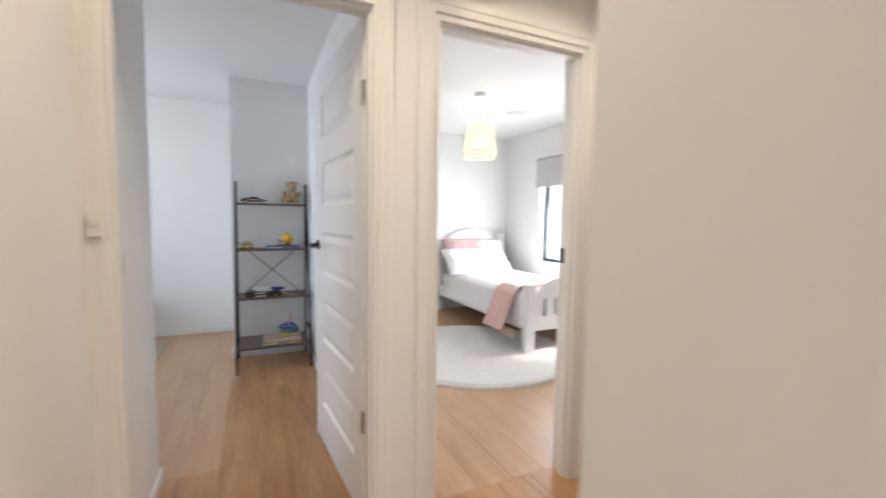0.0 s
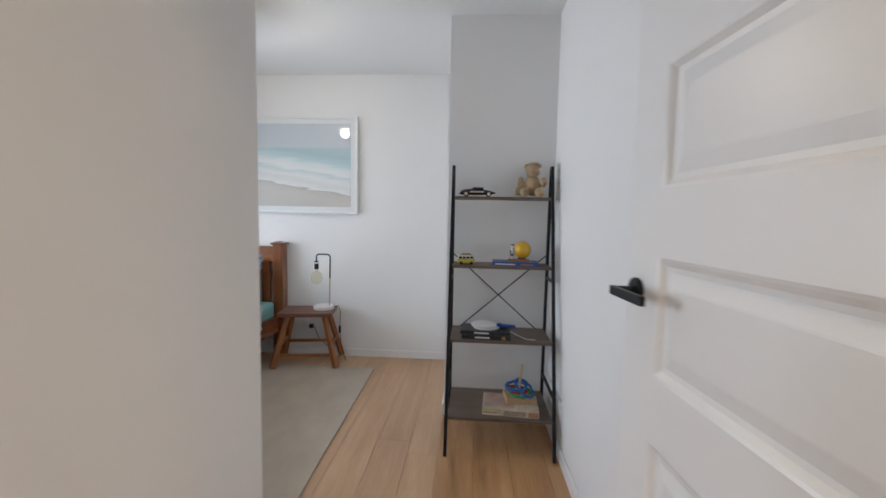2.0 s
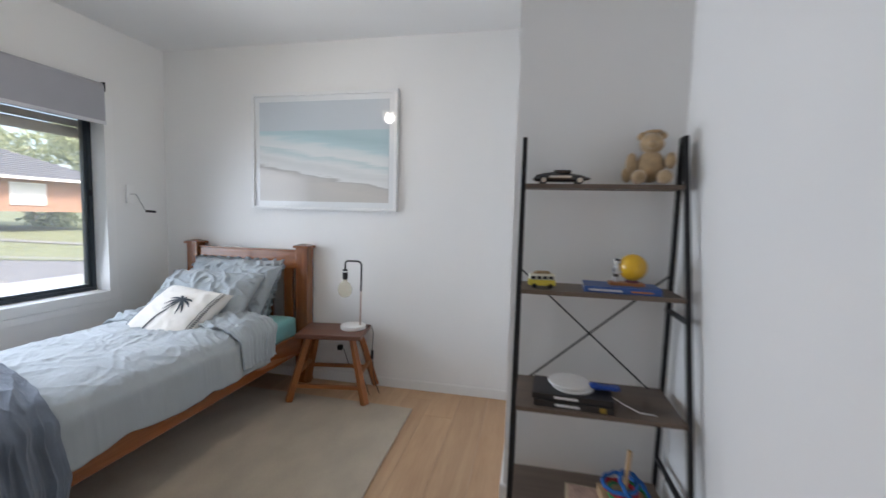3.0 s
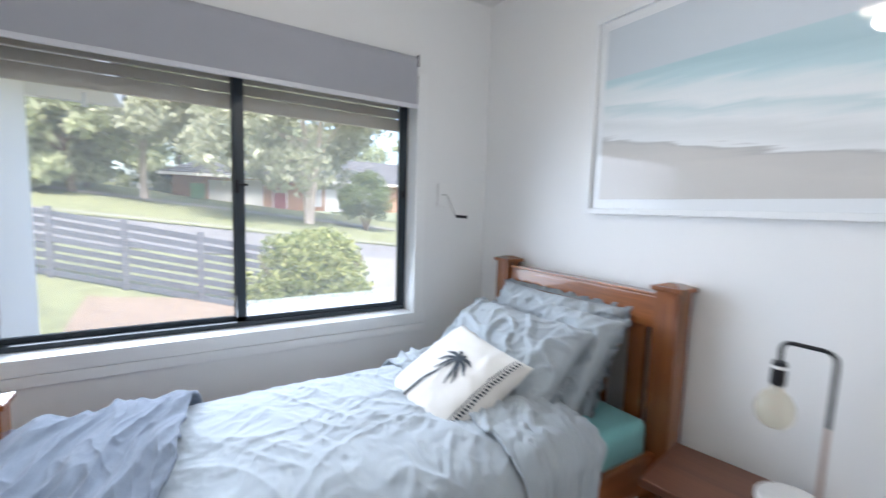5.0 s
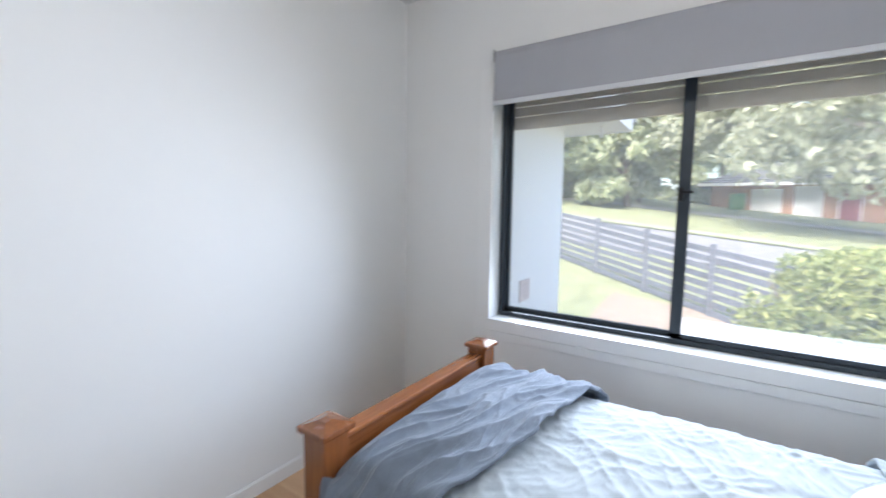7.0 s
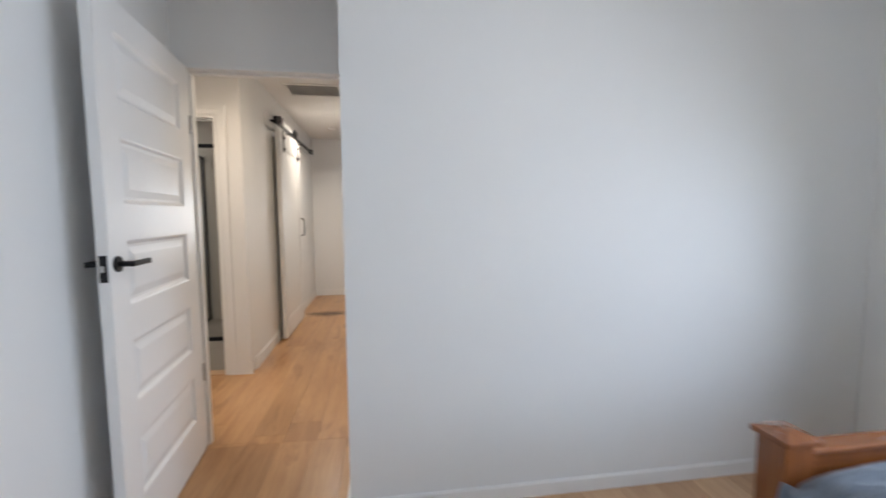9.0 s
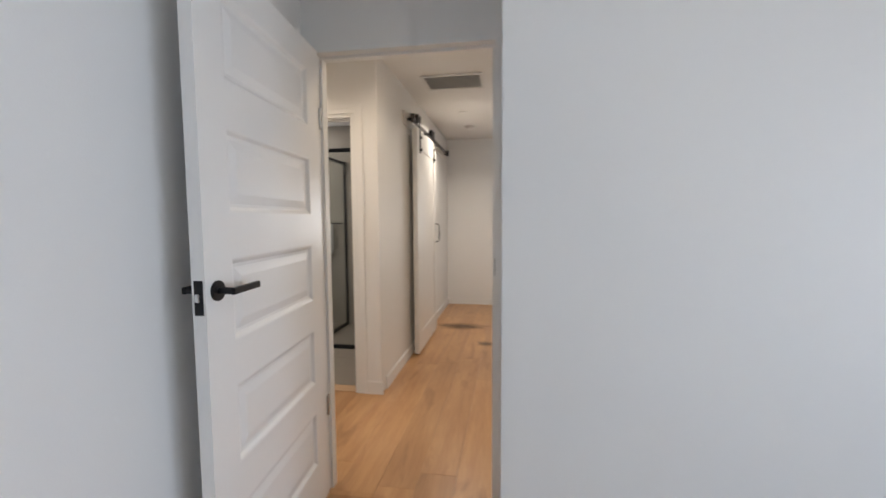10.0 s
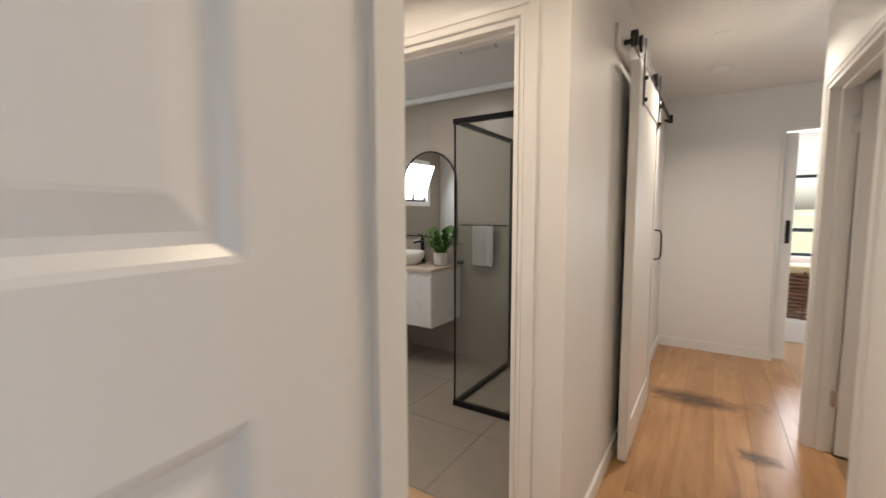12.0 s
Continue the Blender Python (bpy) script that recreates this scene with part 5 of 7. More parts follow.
for y in (-0.32, -1.0, -1.7, -2.38):
    bm = bmesh.new()
    rod(bm, (HX1 - 0.02, y, 2.17), (BDX - 0.012, y, 2.17), 0.012, seg=12)
    part("stand_off", bm, BLACK, bd)
part("end_stop", boxes((BDX - 0.022, BDX + 0.012, -0.335, -0.30, 2.145, 2.215), bevel=0.004), BLACK, bd)
part("end_stop", boxes((BDX - 0.022, BDX + 0.012, -2.40, -2.37, 2.145, 2.215), bevel=0.004), BLACK, bd)
for y in (BY_1 - 0.12, BY_0 + 0.12):
    bm = bmesh.new()
    rod(bm, (BDX - 0.016, y, 2.215), (BDX + 0.012, y, 2.215), 0.042, seg=24)
    wh = part("roller", bm, BLACK, bd, "black roller wheel")
    part("strap", boxes((BDX - 0.034, BDX - 0.028, y - 0.02, y + 0.02, 1.9, 2.235), bevel=0.002), BLACK, wh)
    for z in (1.93, 2.04):
        bm = bmesh.new()
        rod(bm, (BDX - 0.048, y, z), (BDX - 0.034, y, z), 0.011, seg=10)
        part("bolt", bm, BLACK, wh)
part("pull_handle", tube([(BDX - 0.02, BY_0 + 0.05, 1.02), (BDX - 0.062, BY_0 + 0.05, 1.03), (BDX - 0.07, BY_0 + 0.05, 1.06), (BDX - 0.07, BY_0 + 0.05, 1.19), (BDX - 0.062, BY_0 + 0.05, 1.22), (BDX - 0.02, BY_0 + 0.05, 1.23)], 0.006, 8), BLACK, bd, "slim black bow handle")

# ceiling vent
VENT = mat("vent_white", (0.72, 0.72, 0.70), 0.45, var=0.02, bump=0.0)
VDARK = mat("vent_inside", (0.03, 0.03, 0.03), 0.9)
vt = thing("ceiling_vent", "white louvred return-air grille in the hallway ceiling", "vent", pose(0.9, -0.205, H - 0.001))
part("backing", boxes((-0.235, 0.235, -0.165, 0.165, -0.003, 0)), VDARK, vt)
part("frame", boxes((-0.25, -0.225, -0.185, 0.185, -0.012, -0.0005), (0.225, 0.25, -0.185, 0.185, -0.012, -0.0005), (-0.225, 0.225, -0.185, -0.16, -0.012, -0.0005), (-0.225, 0.225, 0.16, 0.185, -0.012, -0.0005)), VENT, vt)
for i in range(11):
    y = -0.148 + i * 0.0296
    bm = boxes((-0.224, 0.224, -0.0075, 0.0075, -0.0012, 0.0012), m=pose(0, y, -0.0075, -12))
    part("slat", bm, VENT, vt)

sd = thing("smoke_detector", "round white smoke alarm on the hallway ceiling", "smoke alarm", pose(0.93, -1.95, H))
part("body", lathe([(0.001, -0.036), (0.038, -0.036), (0.05, -0.03), (0.056, -0.012), (0.058, 0), (0.001, 0)], 28), TRIM, sd, smooth=False)
part("base_ring", lathe([(0.057, -0.008), (0.066, -0.007), (0.068, 0), (0.057, 0)], 28), VENT, sd)
LED = glow("downlight_led", (1.0, 0.88, 0.7), 1.75)
# only the far hall fitting is known; the others are added with the fill
for hx, hy in HALL_LIGHTS + [(2.0, 0.98), (3.0, -0.5), (-0.7, 0.1)]:
    dl = thing("downlight", "small round recessed downlight, lit; most are added to go with fill lamps", "downlight", pose(hx, hy, H), "ceiling downlights")
    part("bezel", lathe([(0.034, -0.004), (0.05, -0.003), (0.052, 0), (0.034, 0)], 24), TRIM, dl)
    part("lens", lathe([(0.001, -0.003), (0.034, -0.003), (0.034, -0.001), (0.001, -0.001)], 24), LED, dl)

# cavity sliding door at the end of the hallway
cs = tagged(thing("sliding_door", "white sliding door pushed back into the wall, black flush pull showing", "door"), kind="structure")
part("door_panel", boxes((EX - 0.092, EX + 0.70, -2.878, -2.842, 0.012, 2.04), bevel=0.002), DOORP, cs)
part("flush_pull", boxes((EX - 0.075, EX - 0.040, -2.8425, -2.836, 1.07, 1.275), bevel=0.004), BLACK, cs, "black flush pull")

# darker patch on the floorboards
DARKPATCH = mat("floor_stain", (0.15, 0.095, 0.065), 0.45, var=0.35, scale=9, bump=0.0)


# flat irregular outline for a dark floor patch
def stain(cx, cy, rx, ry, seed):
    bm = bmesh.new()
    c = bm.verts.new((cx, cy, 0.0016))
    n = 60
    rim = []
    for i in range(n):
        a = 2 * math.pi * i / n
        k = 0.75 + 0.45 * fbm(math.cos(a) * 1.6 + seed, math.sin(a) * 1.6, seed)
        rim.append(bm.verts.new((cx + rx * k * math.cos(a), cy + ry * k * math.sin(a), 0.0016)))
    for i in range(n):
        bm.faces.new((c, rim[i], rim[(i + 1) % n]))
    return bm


# ---- bathroom ----
CAB = mat("cabinet_white", (0.78, 0.78, 0.77), 0.3, var=0.01, bump=0.0)
CER = mat("ceramic_white", (0.82, 0.82, 0.80), 0.12, var=0.01, bump=0.0, rvar=0.02)
SGLASS = glass_mat("shower_glass", (0.97, 0.98, 0.975))
VX0, VX1, VY = 2.9, 3.85, -0.95
va = thing("vanity_cabinet", "wall-hung white vanity cabinet with handleless drawers", "vanity")
part("body", boxes((VX0, VX1, BY0, VY, 0.36, 0.84), bevel=0.002), CAB, va)
part("drawer_front", boxes((VX0 + 0.003, (VX0 + VX1) / 2 - 0.002, VY + 0.001, VY + 0.019, 0.365, 0.80), bevel=0.002), CAB, va)
part("drawer_front", boxes(((VX0 + VX1) / 2 + 0.002, VX1 - 0.003, VY + 0.001, VY + 0.019, 0.365, 0.80), bevel=0.002), CAB, va)
ct = thing("bathroom_countertop", "pale timber-look top on the vanity cabinet", "countertop")
part("slab", boxes((VX0 - 0.005, VX1 + 0.005, BY0, VY + 0.025, 0.841, 0.868), bevel=0.003), wood("vanity_timber", (0.5, 0.4, 0.32), (0.62, 0.53, 0.45), 0.4, 0), ct)
bs = thing("wash_basin", "round white ceramic vessel basin", "basin", pose(3.36, -1.16, 0.868))
part("bowl", lathe([(0.001, 0.02), (0.10, 0.022), (0.165, 0.06), (0.185, 0.118), (0.19, 0.12), (0.195, 0.117), (0.185, 0.06), (0.15, 0.012), (0.13, 0), (0.001, 0)], 40), CER, bs, smooth=True)
tp = thing("basin_tap", "black tall mixer tap", "tap", pose(3.30, -1.37, 0.868))
part("body", tube([(0, 0, 0), (0, 0, 0.24)], 0.02, 16), BLACK, tp)
part("spout", tube([(0, 0, 0.21), (0, 0.13, 0.20)], 0.012, 12), BLACK, tp)
part("lever", tube([(0, 0, 0.24), (0, 0.01, 0.265), (0, 0.07, 0.275)], 0.007, 8), BLACK, tp)
# arched mirror
mr = thing("arched_mirror", "arched mirror in a thin black frame", "mirror")
MIR = bpy.data.materials.new("mirror_glass")
MIR.use_nodes = True
bs_ = MIR.node_tree.nodes["Principled BSDF"]
bs_.inputs["Metallic"].default_value, bs_.inputs["Roughness"].default_value, bs_.inputs["Base Color"].default_value = 1.0, 0.015, (0.86, 0.87, 0.86, 1)
mx0, mx1, mz0, mzs = 2.94, 3.56, 1.12, 1.62
mc, mrad = (mx0 + mx1) / 2, (mx1 - mx0) / 2
arch = [(mx0, mz0), (mx1, mz0)] + [(mc + mrad * math.cos(a), mzs + mrad * math.sin(a)) for a in np.linspace(0, math.pi, 25)]
bm = bmesh.new()
fv = [bm.verts.new((x, BY0 + 0.012, z)) for x, z in arch]
bk_ = [bm.verts.new((x, BY0 + 0.001, z)) for x, z in arch]
bm.faces.new(fv)
bm.faces.new(bk_[::-1])
for i in range(len(arch)):
    j = (i + 1) % len(arch)
    bm.faces.new((fv[i], fv[j], bk_[j], bk_[i]))
part("mirror_glass", bm, MIR, mr)
part("frame", tube([(x, BY0 + 0.012, z) for x, z in arch], 0.008, 8, closed=True), BLACK, mr, "thin black frame")
# plant
pt = thing("potted_fern", "green fern in a pale ceramic pot on the vanity", "plant", pose(2.99, -1.22, 0.868))
part("pot", lathe([(0.001, 0), (0.055, 0), (0.062, 0.02), (0.065, 0.12), (0.06, 0.122), (0.057, 0.10), (0.001, 0.10)], 28), mat("pot_cream", (0.66, 0.62, 0.55), 0.6, var=0.04), pt, "cream ceramic pot", smooth=True)
FERN = mat("fern_green", (0.07, 0.16, 0.03), 0.55, var=0.35, scale=30, bump=0.0)
bm = bmesh.new()
rf = random.Random(4)
for k in range(46):
    a, ln, up = rf.uniform(0, 6.28), rf.uniform(0.10, 0.2), rf.uniform(0.08, 0.26)
    prev = None
    for s in range(9):
        f = s / 8
        r = 0.015 + ln * f
        c = Vector((r * math.cos(a), r * math.sin(a), 0.11 + up * math.sin(f * 2.1)))
        if s:
            t_ = Vector((-math.sin(a), math.cos(a), 0))
            for sg in (-1, 1):
                w_ = 0.035 * (1 - f * 0.7)
                q0, q1 = c + sg * t_ * w_ + Vector((0, 0, -0.008)), (c - prev) * 0.45
                bm.faces.new([bm.verts.new(p) for p in (prev, q0 - q1 * 0.4, q0 + q1, c)])
        prev = c
part("fronds", bm, FERN, pt, "fine green fronds")
# shower screen
ss = tagged(thing("shower_screen", "black-framed clear glass shower screen in a corner", "shower"), kind="structure")
sx, sy = 2.385, -0.485
for nm, b in (("floor_rail", (HX1 + 0.101, sx + 0.015, sy - 0.015, sy + 0.015, 0.003, 0.04)), ("head_rail", (HX1 + 0.101, sx + 0.015, sy - 0.015, sy + 0.015, 1.93, 1.965)), ("floor_rail", (sx - 0.015, sx + 0.015, BY0 + 0.001, sy - 0.016, 0.003, 0.035)), ("head_rail", (sx - 0.015, sx + 0.015, BY0 + 0.001, sy - 0.016, 1.932, 1.962)), ("wall_channel", (sx - 0.012, sx + 0.012, BY0 + 0.001, BY0 + 0.025, 0.036, 1.93)), ("corner_post", (sx + 0.002, sx + 0.012, sy - 0.005, sy + 0.006, 0.041, 1.929))):
    part(nm, boxes(b, bevel=0.002), BLACK, ss)
for b in ((sx - 0.003, sx + 0.003, BY0 + 0.026, sy - 0.006, 0.036, 1.931), (HX1 + 0.102, sx - 0.001, sy - 0.003, sy + 0.003, 0.041, 1.929)):
    g = part("glass_panel", boxes(b), SGLASS, ss, "clear glass panel")
    g.visible_shadow = False
kb = bmesh.new()
rod(kb, (sx + 0.003, sy - 0.1, 1.0), (sx + 0.04, sy - 0.1, 1.0), 0.016, seg=14)
part("knob", kb, BLACK, ss, "black knob")
tr_ = thing("towel_rail", "black towel rail on the tiled wall", "towel rail")
part("bar", tube([(2.42, BY0 + 0.06, 1.235), (2.86, BY0 + 0.06, 1.235)], 0.008, 10), BLACK, tr_)
for x in (2.44, 2.84):
    part("bracket", tube([(x, BY0 + 0.001, 1.235), (x, BY0 + 0.06, 1.235)], 0.009, 10), BLACK, tr_)
tl = thing("hand_towel", "white hand towel folded over the rail", "towel")
bm = bmesh.new()
g_ = []
for j in range(41):
    s = j / 40 * 0.74
    row = []
    for i in range(21):
        x = 2.53 + 0.2 * i / 20
        if s < 0.37:
            y, z = BY0 + 0.072 + 0.006 * math.sin(x * 60), 1.245 - (0.37 - s)
        else:
            y, z = BY0 + 0.046, 1.245 - (s - 0.37) * 0.9
        row.append(bm.verts.new((x + 0.004 * noise.noise(Vector((z * 8, x * 4, 0))), y + 0.004 * noise.noise(Vector((x * 12, z * 6, 3))), z)))
    g_.append(row)
for a, b in zip(g_, g_[1:]):
    for i in range(20):
        bm.faces.new((a[i], a[i + 1], b[i + 1], b[i]))
bmesh.ops.solidify(bm, geom=bm.faces[:], thickness=0.006)
part("cloth", bm, mat("towel_white", (0.78, 0.78, 0.77), 0.95, var=0.03, bump=0.08, bscale=400, sheen=0.3), tl, smooth=True)
ef = thing("exhaust_fan", "square white exhaust fan cover in the bathroom ceiling", "exhaust fan", pose(2.3, -0.5, H))
part("gap_ring", boxes((-0.13, 0.13, -0.13, 0.13, -0.006, -0.0005)), VDARK, ef)
part("cover", boxes((-0.14, 0.1, -0.14, 0.1, -0.02, -0.007), bevel=0.003), VENT, ef)
setting("cornice_bath", boxes((HX1 + 0.1, BX1, BY0, BY0 + 0.05, H - 0.05, H), (BX1 - 0.05, BX1, BY0 + 0.05, 0.4, H - 0.05, H), bevel=0.012), CEIL, "white cornice round the bathroom ceiling", "cornice")
bw = tagged(thing("window_2", "small black-framed bathroom window", "window"), kind="structure")
part("window_frame", boxes((BX1 + 0.03, BX1 + 0.06, -0.45, -0.42, 1.5, 2.0), (BX1 + 0.03, BX1 + 0.06, 0.02, 0.05, 1.5, 2.0), (BX1 + 0.03, BX1 + 0.06, -0.42, 0.02, 1.5, 1.53), (BX1 + 0.03, BX1 + 0.06, -0.42, 0.02, 1.97, 2.0), (BX1 + 0.03, BX1 + 0.06, -0.215, -0.19, 1.53, 1.97)), WINF, bw)
part("reveal", boxes((BX1 - 0.012, BX1 - 0.001, -0.52, -0.452, 1.44, 2.06), (BX1 - 0.012, BX1 - 0.001, 0.052, 0.12, 1.44, 2.06), (BX1 - 0.012, BX1 - 0.001, -0.452, 0.052, 1.44, 1.498), (BX1 - 0.012, BX1 - 0.001, -0.452, 0.052, 2.002, 2.06)), TRIM, bw)
setting("tile_joints", boxes(*[(x, x + 0.003, BY0, BY0 + 0.0006, 0, H - 0.05) for x in (2.05, 2.65, 3.25, 3.85)], *[(HX1 + 0.1, BX1, BY0, BY0 + 0.0005, z, z + 0.003) for z in (1.2,)]), mat("grout", (0.26, 0.24, 0.21), 0.9), "grout lines of the wall tiles", "grout")
# dark patches on the hallway floor, fading out towards the rim
ST = DARKPATCH.node_tree
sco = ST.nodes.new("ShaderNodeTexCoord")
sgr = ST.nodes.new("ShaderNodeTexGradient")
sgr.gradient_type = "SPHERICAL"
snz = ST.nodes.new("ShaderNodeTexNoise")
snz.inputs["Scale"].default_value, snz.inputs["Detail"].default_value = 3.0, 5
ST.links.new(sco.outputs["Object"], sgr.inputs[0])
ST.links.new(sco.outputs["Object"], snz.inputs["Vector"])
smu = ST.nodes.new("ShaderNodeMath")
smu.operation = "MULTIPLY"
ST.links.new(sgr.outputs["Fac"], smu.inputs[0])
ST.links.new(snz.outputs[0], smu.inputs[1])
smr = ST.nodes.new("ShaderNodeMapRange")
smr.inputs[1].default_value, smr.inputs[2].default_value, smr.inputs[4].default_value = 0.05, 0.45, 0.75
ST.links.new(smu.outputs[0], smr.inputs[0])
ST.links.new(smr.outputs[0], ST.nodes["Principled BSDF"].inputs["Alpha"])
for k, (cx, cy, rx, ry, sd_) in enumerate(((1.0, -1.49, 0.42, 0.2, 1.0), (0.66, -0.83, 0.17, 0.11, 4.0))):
    so = tagged(link("floor_stain", stain(0, 0, 1.0, 1.0, sd_), DARKPATCH), "dark soft-edged patch on the floor planks", "stain", kind="structure")
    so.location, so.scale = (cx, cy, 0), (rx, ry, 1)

# canvas at the end of the side passage
cv = thing("canvas_painting", "abstract peach and lilac canvas in a thin frame", "painting", pose(NX - 0.001, 1.17, 1.47, 0, 0, -90))
CANV = bpy.data.materials.new("abstract_canvas")
CANV.use_nodes = True
ctree = CANV.node_tree
cco = ctree.nodes.new("ShaderNodeTexCoord")
cno = ctree.nodes.new("ShaderNodeTexNoise")
cno.inputs["Scale"].default_value, cno.inputs["Detail"].default_value, cno.inputs["Distortion"].default_value = 4.0, 5, 1.2
csp = ctree.nodes.new("ShaderNodeSeparateXYZ")
cad = ctree.nodes.new("ShaderNodeMath")
cad.operation = "MULTIPLY_ADD"
cad.inputs[1].default_value = 0.5
crm = ctree.nodes.new("ShaderNodeValToRGB")
crm.color_ramp.elements[0].position, crm.color_ramp.elements[0].color = 0.05, (0.45, 0.42, 0.42, 1)
crm.color_ramp.elements[1].position, crm.color_ramp.elements[1].color = 0.62, (0.58, 0.40, 0.30, 1)
for cp_, cc_ in ((0.12, (0.24, 0.22, 0.38)), (0.18, (0.46, 0.42, 0.46)), (0.24, (0.60, 0.38, 0.26)), (0.40, (0.58, 0.36, 0.24)), (0.46, (0.66, 0.55, 0.48))):
    ce_ = crm.color_ramp.elements.new(cp_)
    ce_.color = (*cc_, 1)
ctree.links.new(cco.outputs["Object"], cno.inputs["Vector"])
ctree.links.new(cco.outputs["Object"], csp.inputs[0])
ctree.links.new(cno.outputs[0], cad.inputs[0])
ctree.links.new(csp.outputs["Z"], cad.inputs[2])
ctree.links.new(cad.outputs[0], crm.inputs[0])
ctree.links.new(crm.outputs[0], ctree.nodes["Principled BSDF"].inputs["Base Color"])
ctree.nodes["Principled BSDF"].inputs["Roughness"].default_value = 0.8
part("canvas", boxes((-0.218, 0.218, -0.028, -0.002, -0.273, 0.273), bevel=0.002), CANV, cv)
for fb in ((-0.226, -0.219, -0.034, 0, -0.281, 0.281), (0.219, 0.226, -0.034, 0, -0.281, 0.281), (-0.219, 0.219, -0.034, 0, -0.281, -0.274), (-0.219, 0.219, -0.034, 0, 0.274, 0.281)):
    part("frame_strip", boxes(fb), wood("pale_frame", (0.35, 0.25, 0.16), (0.5, 0.38, 0.26), 0.5, 2), cv)

# ---- second bedroom ----
WB = mat("white_bed_paint", (0.82, 0.82, 0.82), 0.3, var=0.01, bump=0.0)
WLIN = mat("white_linen", (0.82, 0.82, 0.83), 0.9, var=0.02, bump=0.04, bscale=400, sheen=0.2)
PINK = mat("pink_knit", (0.68, 0.45, 0.41), 0.9, var=0.12, scale=20, bump=0.1, bscale=150, sheen=0.4)
B2X0, B2X1, B2Y0, B2Y1 = 3.15, 4.2, 3.14, 5.22
b2 = thing("white_bed", "white painted bed with an arched slotted footboard", "bed")


def arched_board(y, z_low, z_shoulder, z_top, t=0.03):
    """A board between the posts with an arched top and slots cut through it."""
    bm = bmesh.new()
    x0, x1 = B2X0 + 0.07, B2X1 - 0.07
    n = 42
    slots = [(0.12, 0.17), (0.26, 0.31), (0.70, 0.75), (0.84, 0.89)]
    cuts = sorted({0.0, 1.0, *[c for s in slots for c in s], *[i / n for i in range(n + 1)]})
    for a, b in zip(cuts, cuts[1:]):
        m = (a + b) / 2
        cut = any(s0 <= m <= s1 for s0, s1 in slots)

        def topz(f):
            return z_shoulder + (z_top - z_shoulder) * max(0.0, math.sin(math.pi * min(1, max(0, (f - 0.05) / 0.9)))) ** 0.7
        xa, xb = x0 + (x1 - x0) * a, x0 + (x1 - x0) * b
        segs = [(z_low, z_low + 0.13), (z_low + 0.30, None)] if cut else [(z_low, None)]
        for s0, s1 in segs:
            ta, tb_ = (s1, s1) if s1 else (topz(a), topz(b))
            v = [bm.verts.new(p) for p in ((xa, y - t / 2, s0), (xb, y - t / 2, s0), (xb, y - t / 2, tb_), (xa, y - t / 2, ta), (xa, y + t / 2, s0), (xb, y + t / 2, s0), (xb, y + t / 2, tb_), (xa, y + t / 2, ta))]
            for f in ((0, 1, 2, 3), (7, 6, 5, 4), (0, 4, 5, 1), (3, 2, 6, 7), (0, 3, 7, 4), (1, 5, 6, 2)):
                bm.faces.new([v[i] for i in f])
    bmesh.ops.remove_doubles(bm, verts=bm.verts[:], dist=0.0003)
    return bm


part("footboard", arched_board(B2Y0, 0.22, 0.58, 0.74), WB, b2)
part("headboard", arched_board(B2Y1, 0.35, 0.95, 1.12), WB, b2)
for x in (B2X0 + 0.035, B2X1 - 0.035):
    for y, z in ((B2Y0, 0.66), (B2Y1, 1.05)):
        part("post", boxes((x - 0.05, x + 0.05, y - 0.035, y + 0.035, 0, z), bevel=0.006), WB, b2)
    part("side_rail", boxes((x - 0.015, x + 0.015, B2Y0 + 0.036, B2Y1 - 0.036, 0.22, 0.36), bevel=0.004), WB, b2)
m2 = thing("mattress", "white mattress on the white bed", "mattress")
part("body", boxes((B2X0 + 0.06, B2X1 - 0.06, B2Y0 + 0.05, B2Y1 - 0.05, 0.33, 0.52), bevel=0.04, seg=3), WLIN, m2, smooth=True)


def soft_wr(x, y, s, side, v):
    return 0.01 * abs(fbm(y * 4, s * 3)), 0.012 * fbm(x * 4, y * 4) + 0.02 * max(0.0, ridge(x * 5, y * 6, 3) - 0.65)


d2 = thing("duvet", "white quilted cover over the white bed", "duvet")
part("cover", drape(B2X0 + 0.04, B2X1 - 0.04, B2Y0 + 0.06, 4.85, 0.55, 0.24, 0.3, 0.05, 60, 60, soft_wr), WLIN, d2, smooth=True)
t2 = thing("throw_blanket", "pink knitted throw with tassels over the bed side", "blanket")


def knit_wr(x, y, s, side, v):
    return 0.008 + 0.016 * abs(math.sin(y * 34 + 2 * x)), 0.02 + 0.010 * fbm(x * 8, y * 8)


part("cloth", drape(B2X0 + 0.02, B2X0 + 0.5, 3.32, 3.64, 0.58, 0.20, 0.575, 0.02, 60, 40, knit_wr), PINK, t2, smooth=True)
bm = bmesh.new()
for i in range(7):
    y = 3.335 + i * 0.048
    lathe([(0.001, 0.0), (0.016, 0.0), (0.011, 0.07), (0.006, 0.09), (0.001, 0.095)], 8, bm, Matrix.Translation((B2X0 - 0.018, y, 0.115)))
part("tassels", bm, mat("tassel_cream", (0.7, 0.58, 0.45), 0.95, var=0.1), t2, "cream tassels")


def pillow2(m, seed, material, w=0.62, h=0.44, label="white frilled pillow on the white bed"):
    p = thing("pillow", label, "pillow", m, "pillows on the white bed")
    part("case", pillow_mesh(w, h, 0.17, seed, n=22), material, p, smooth=True)


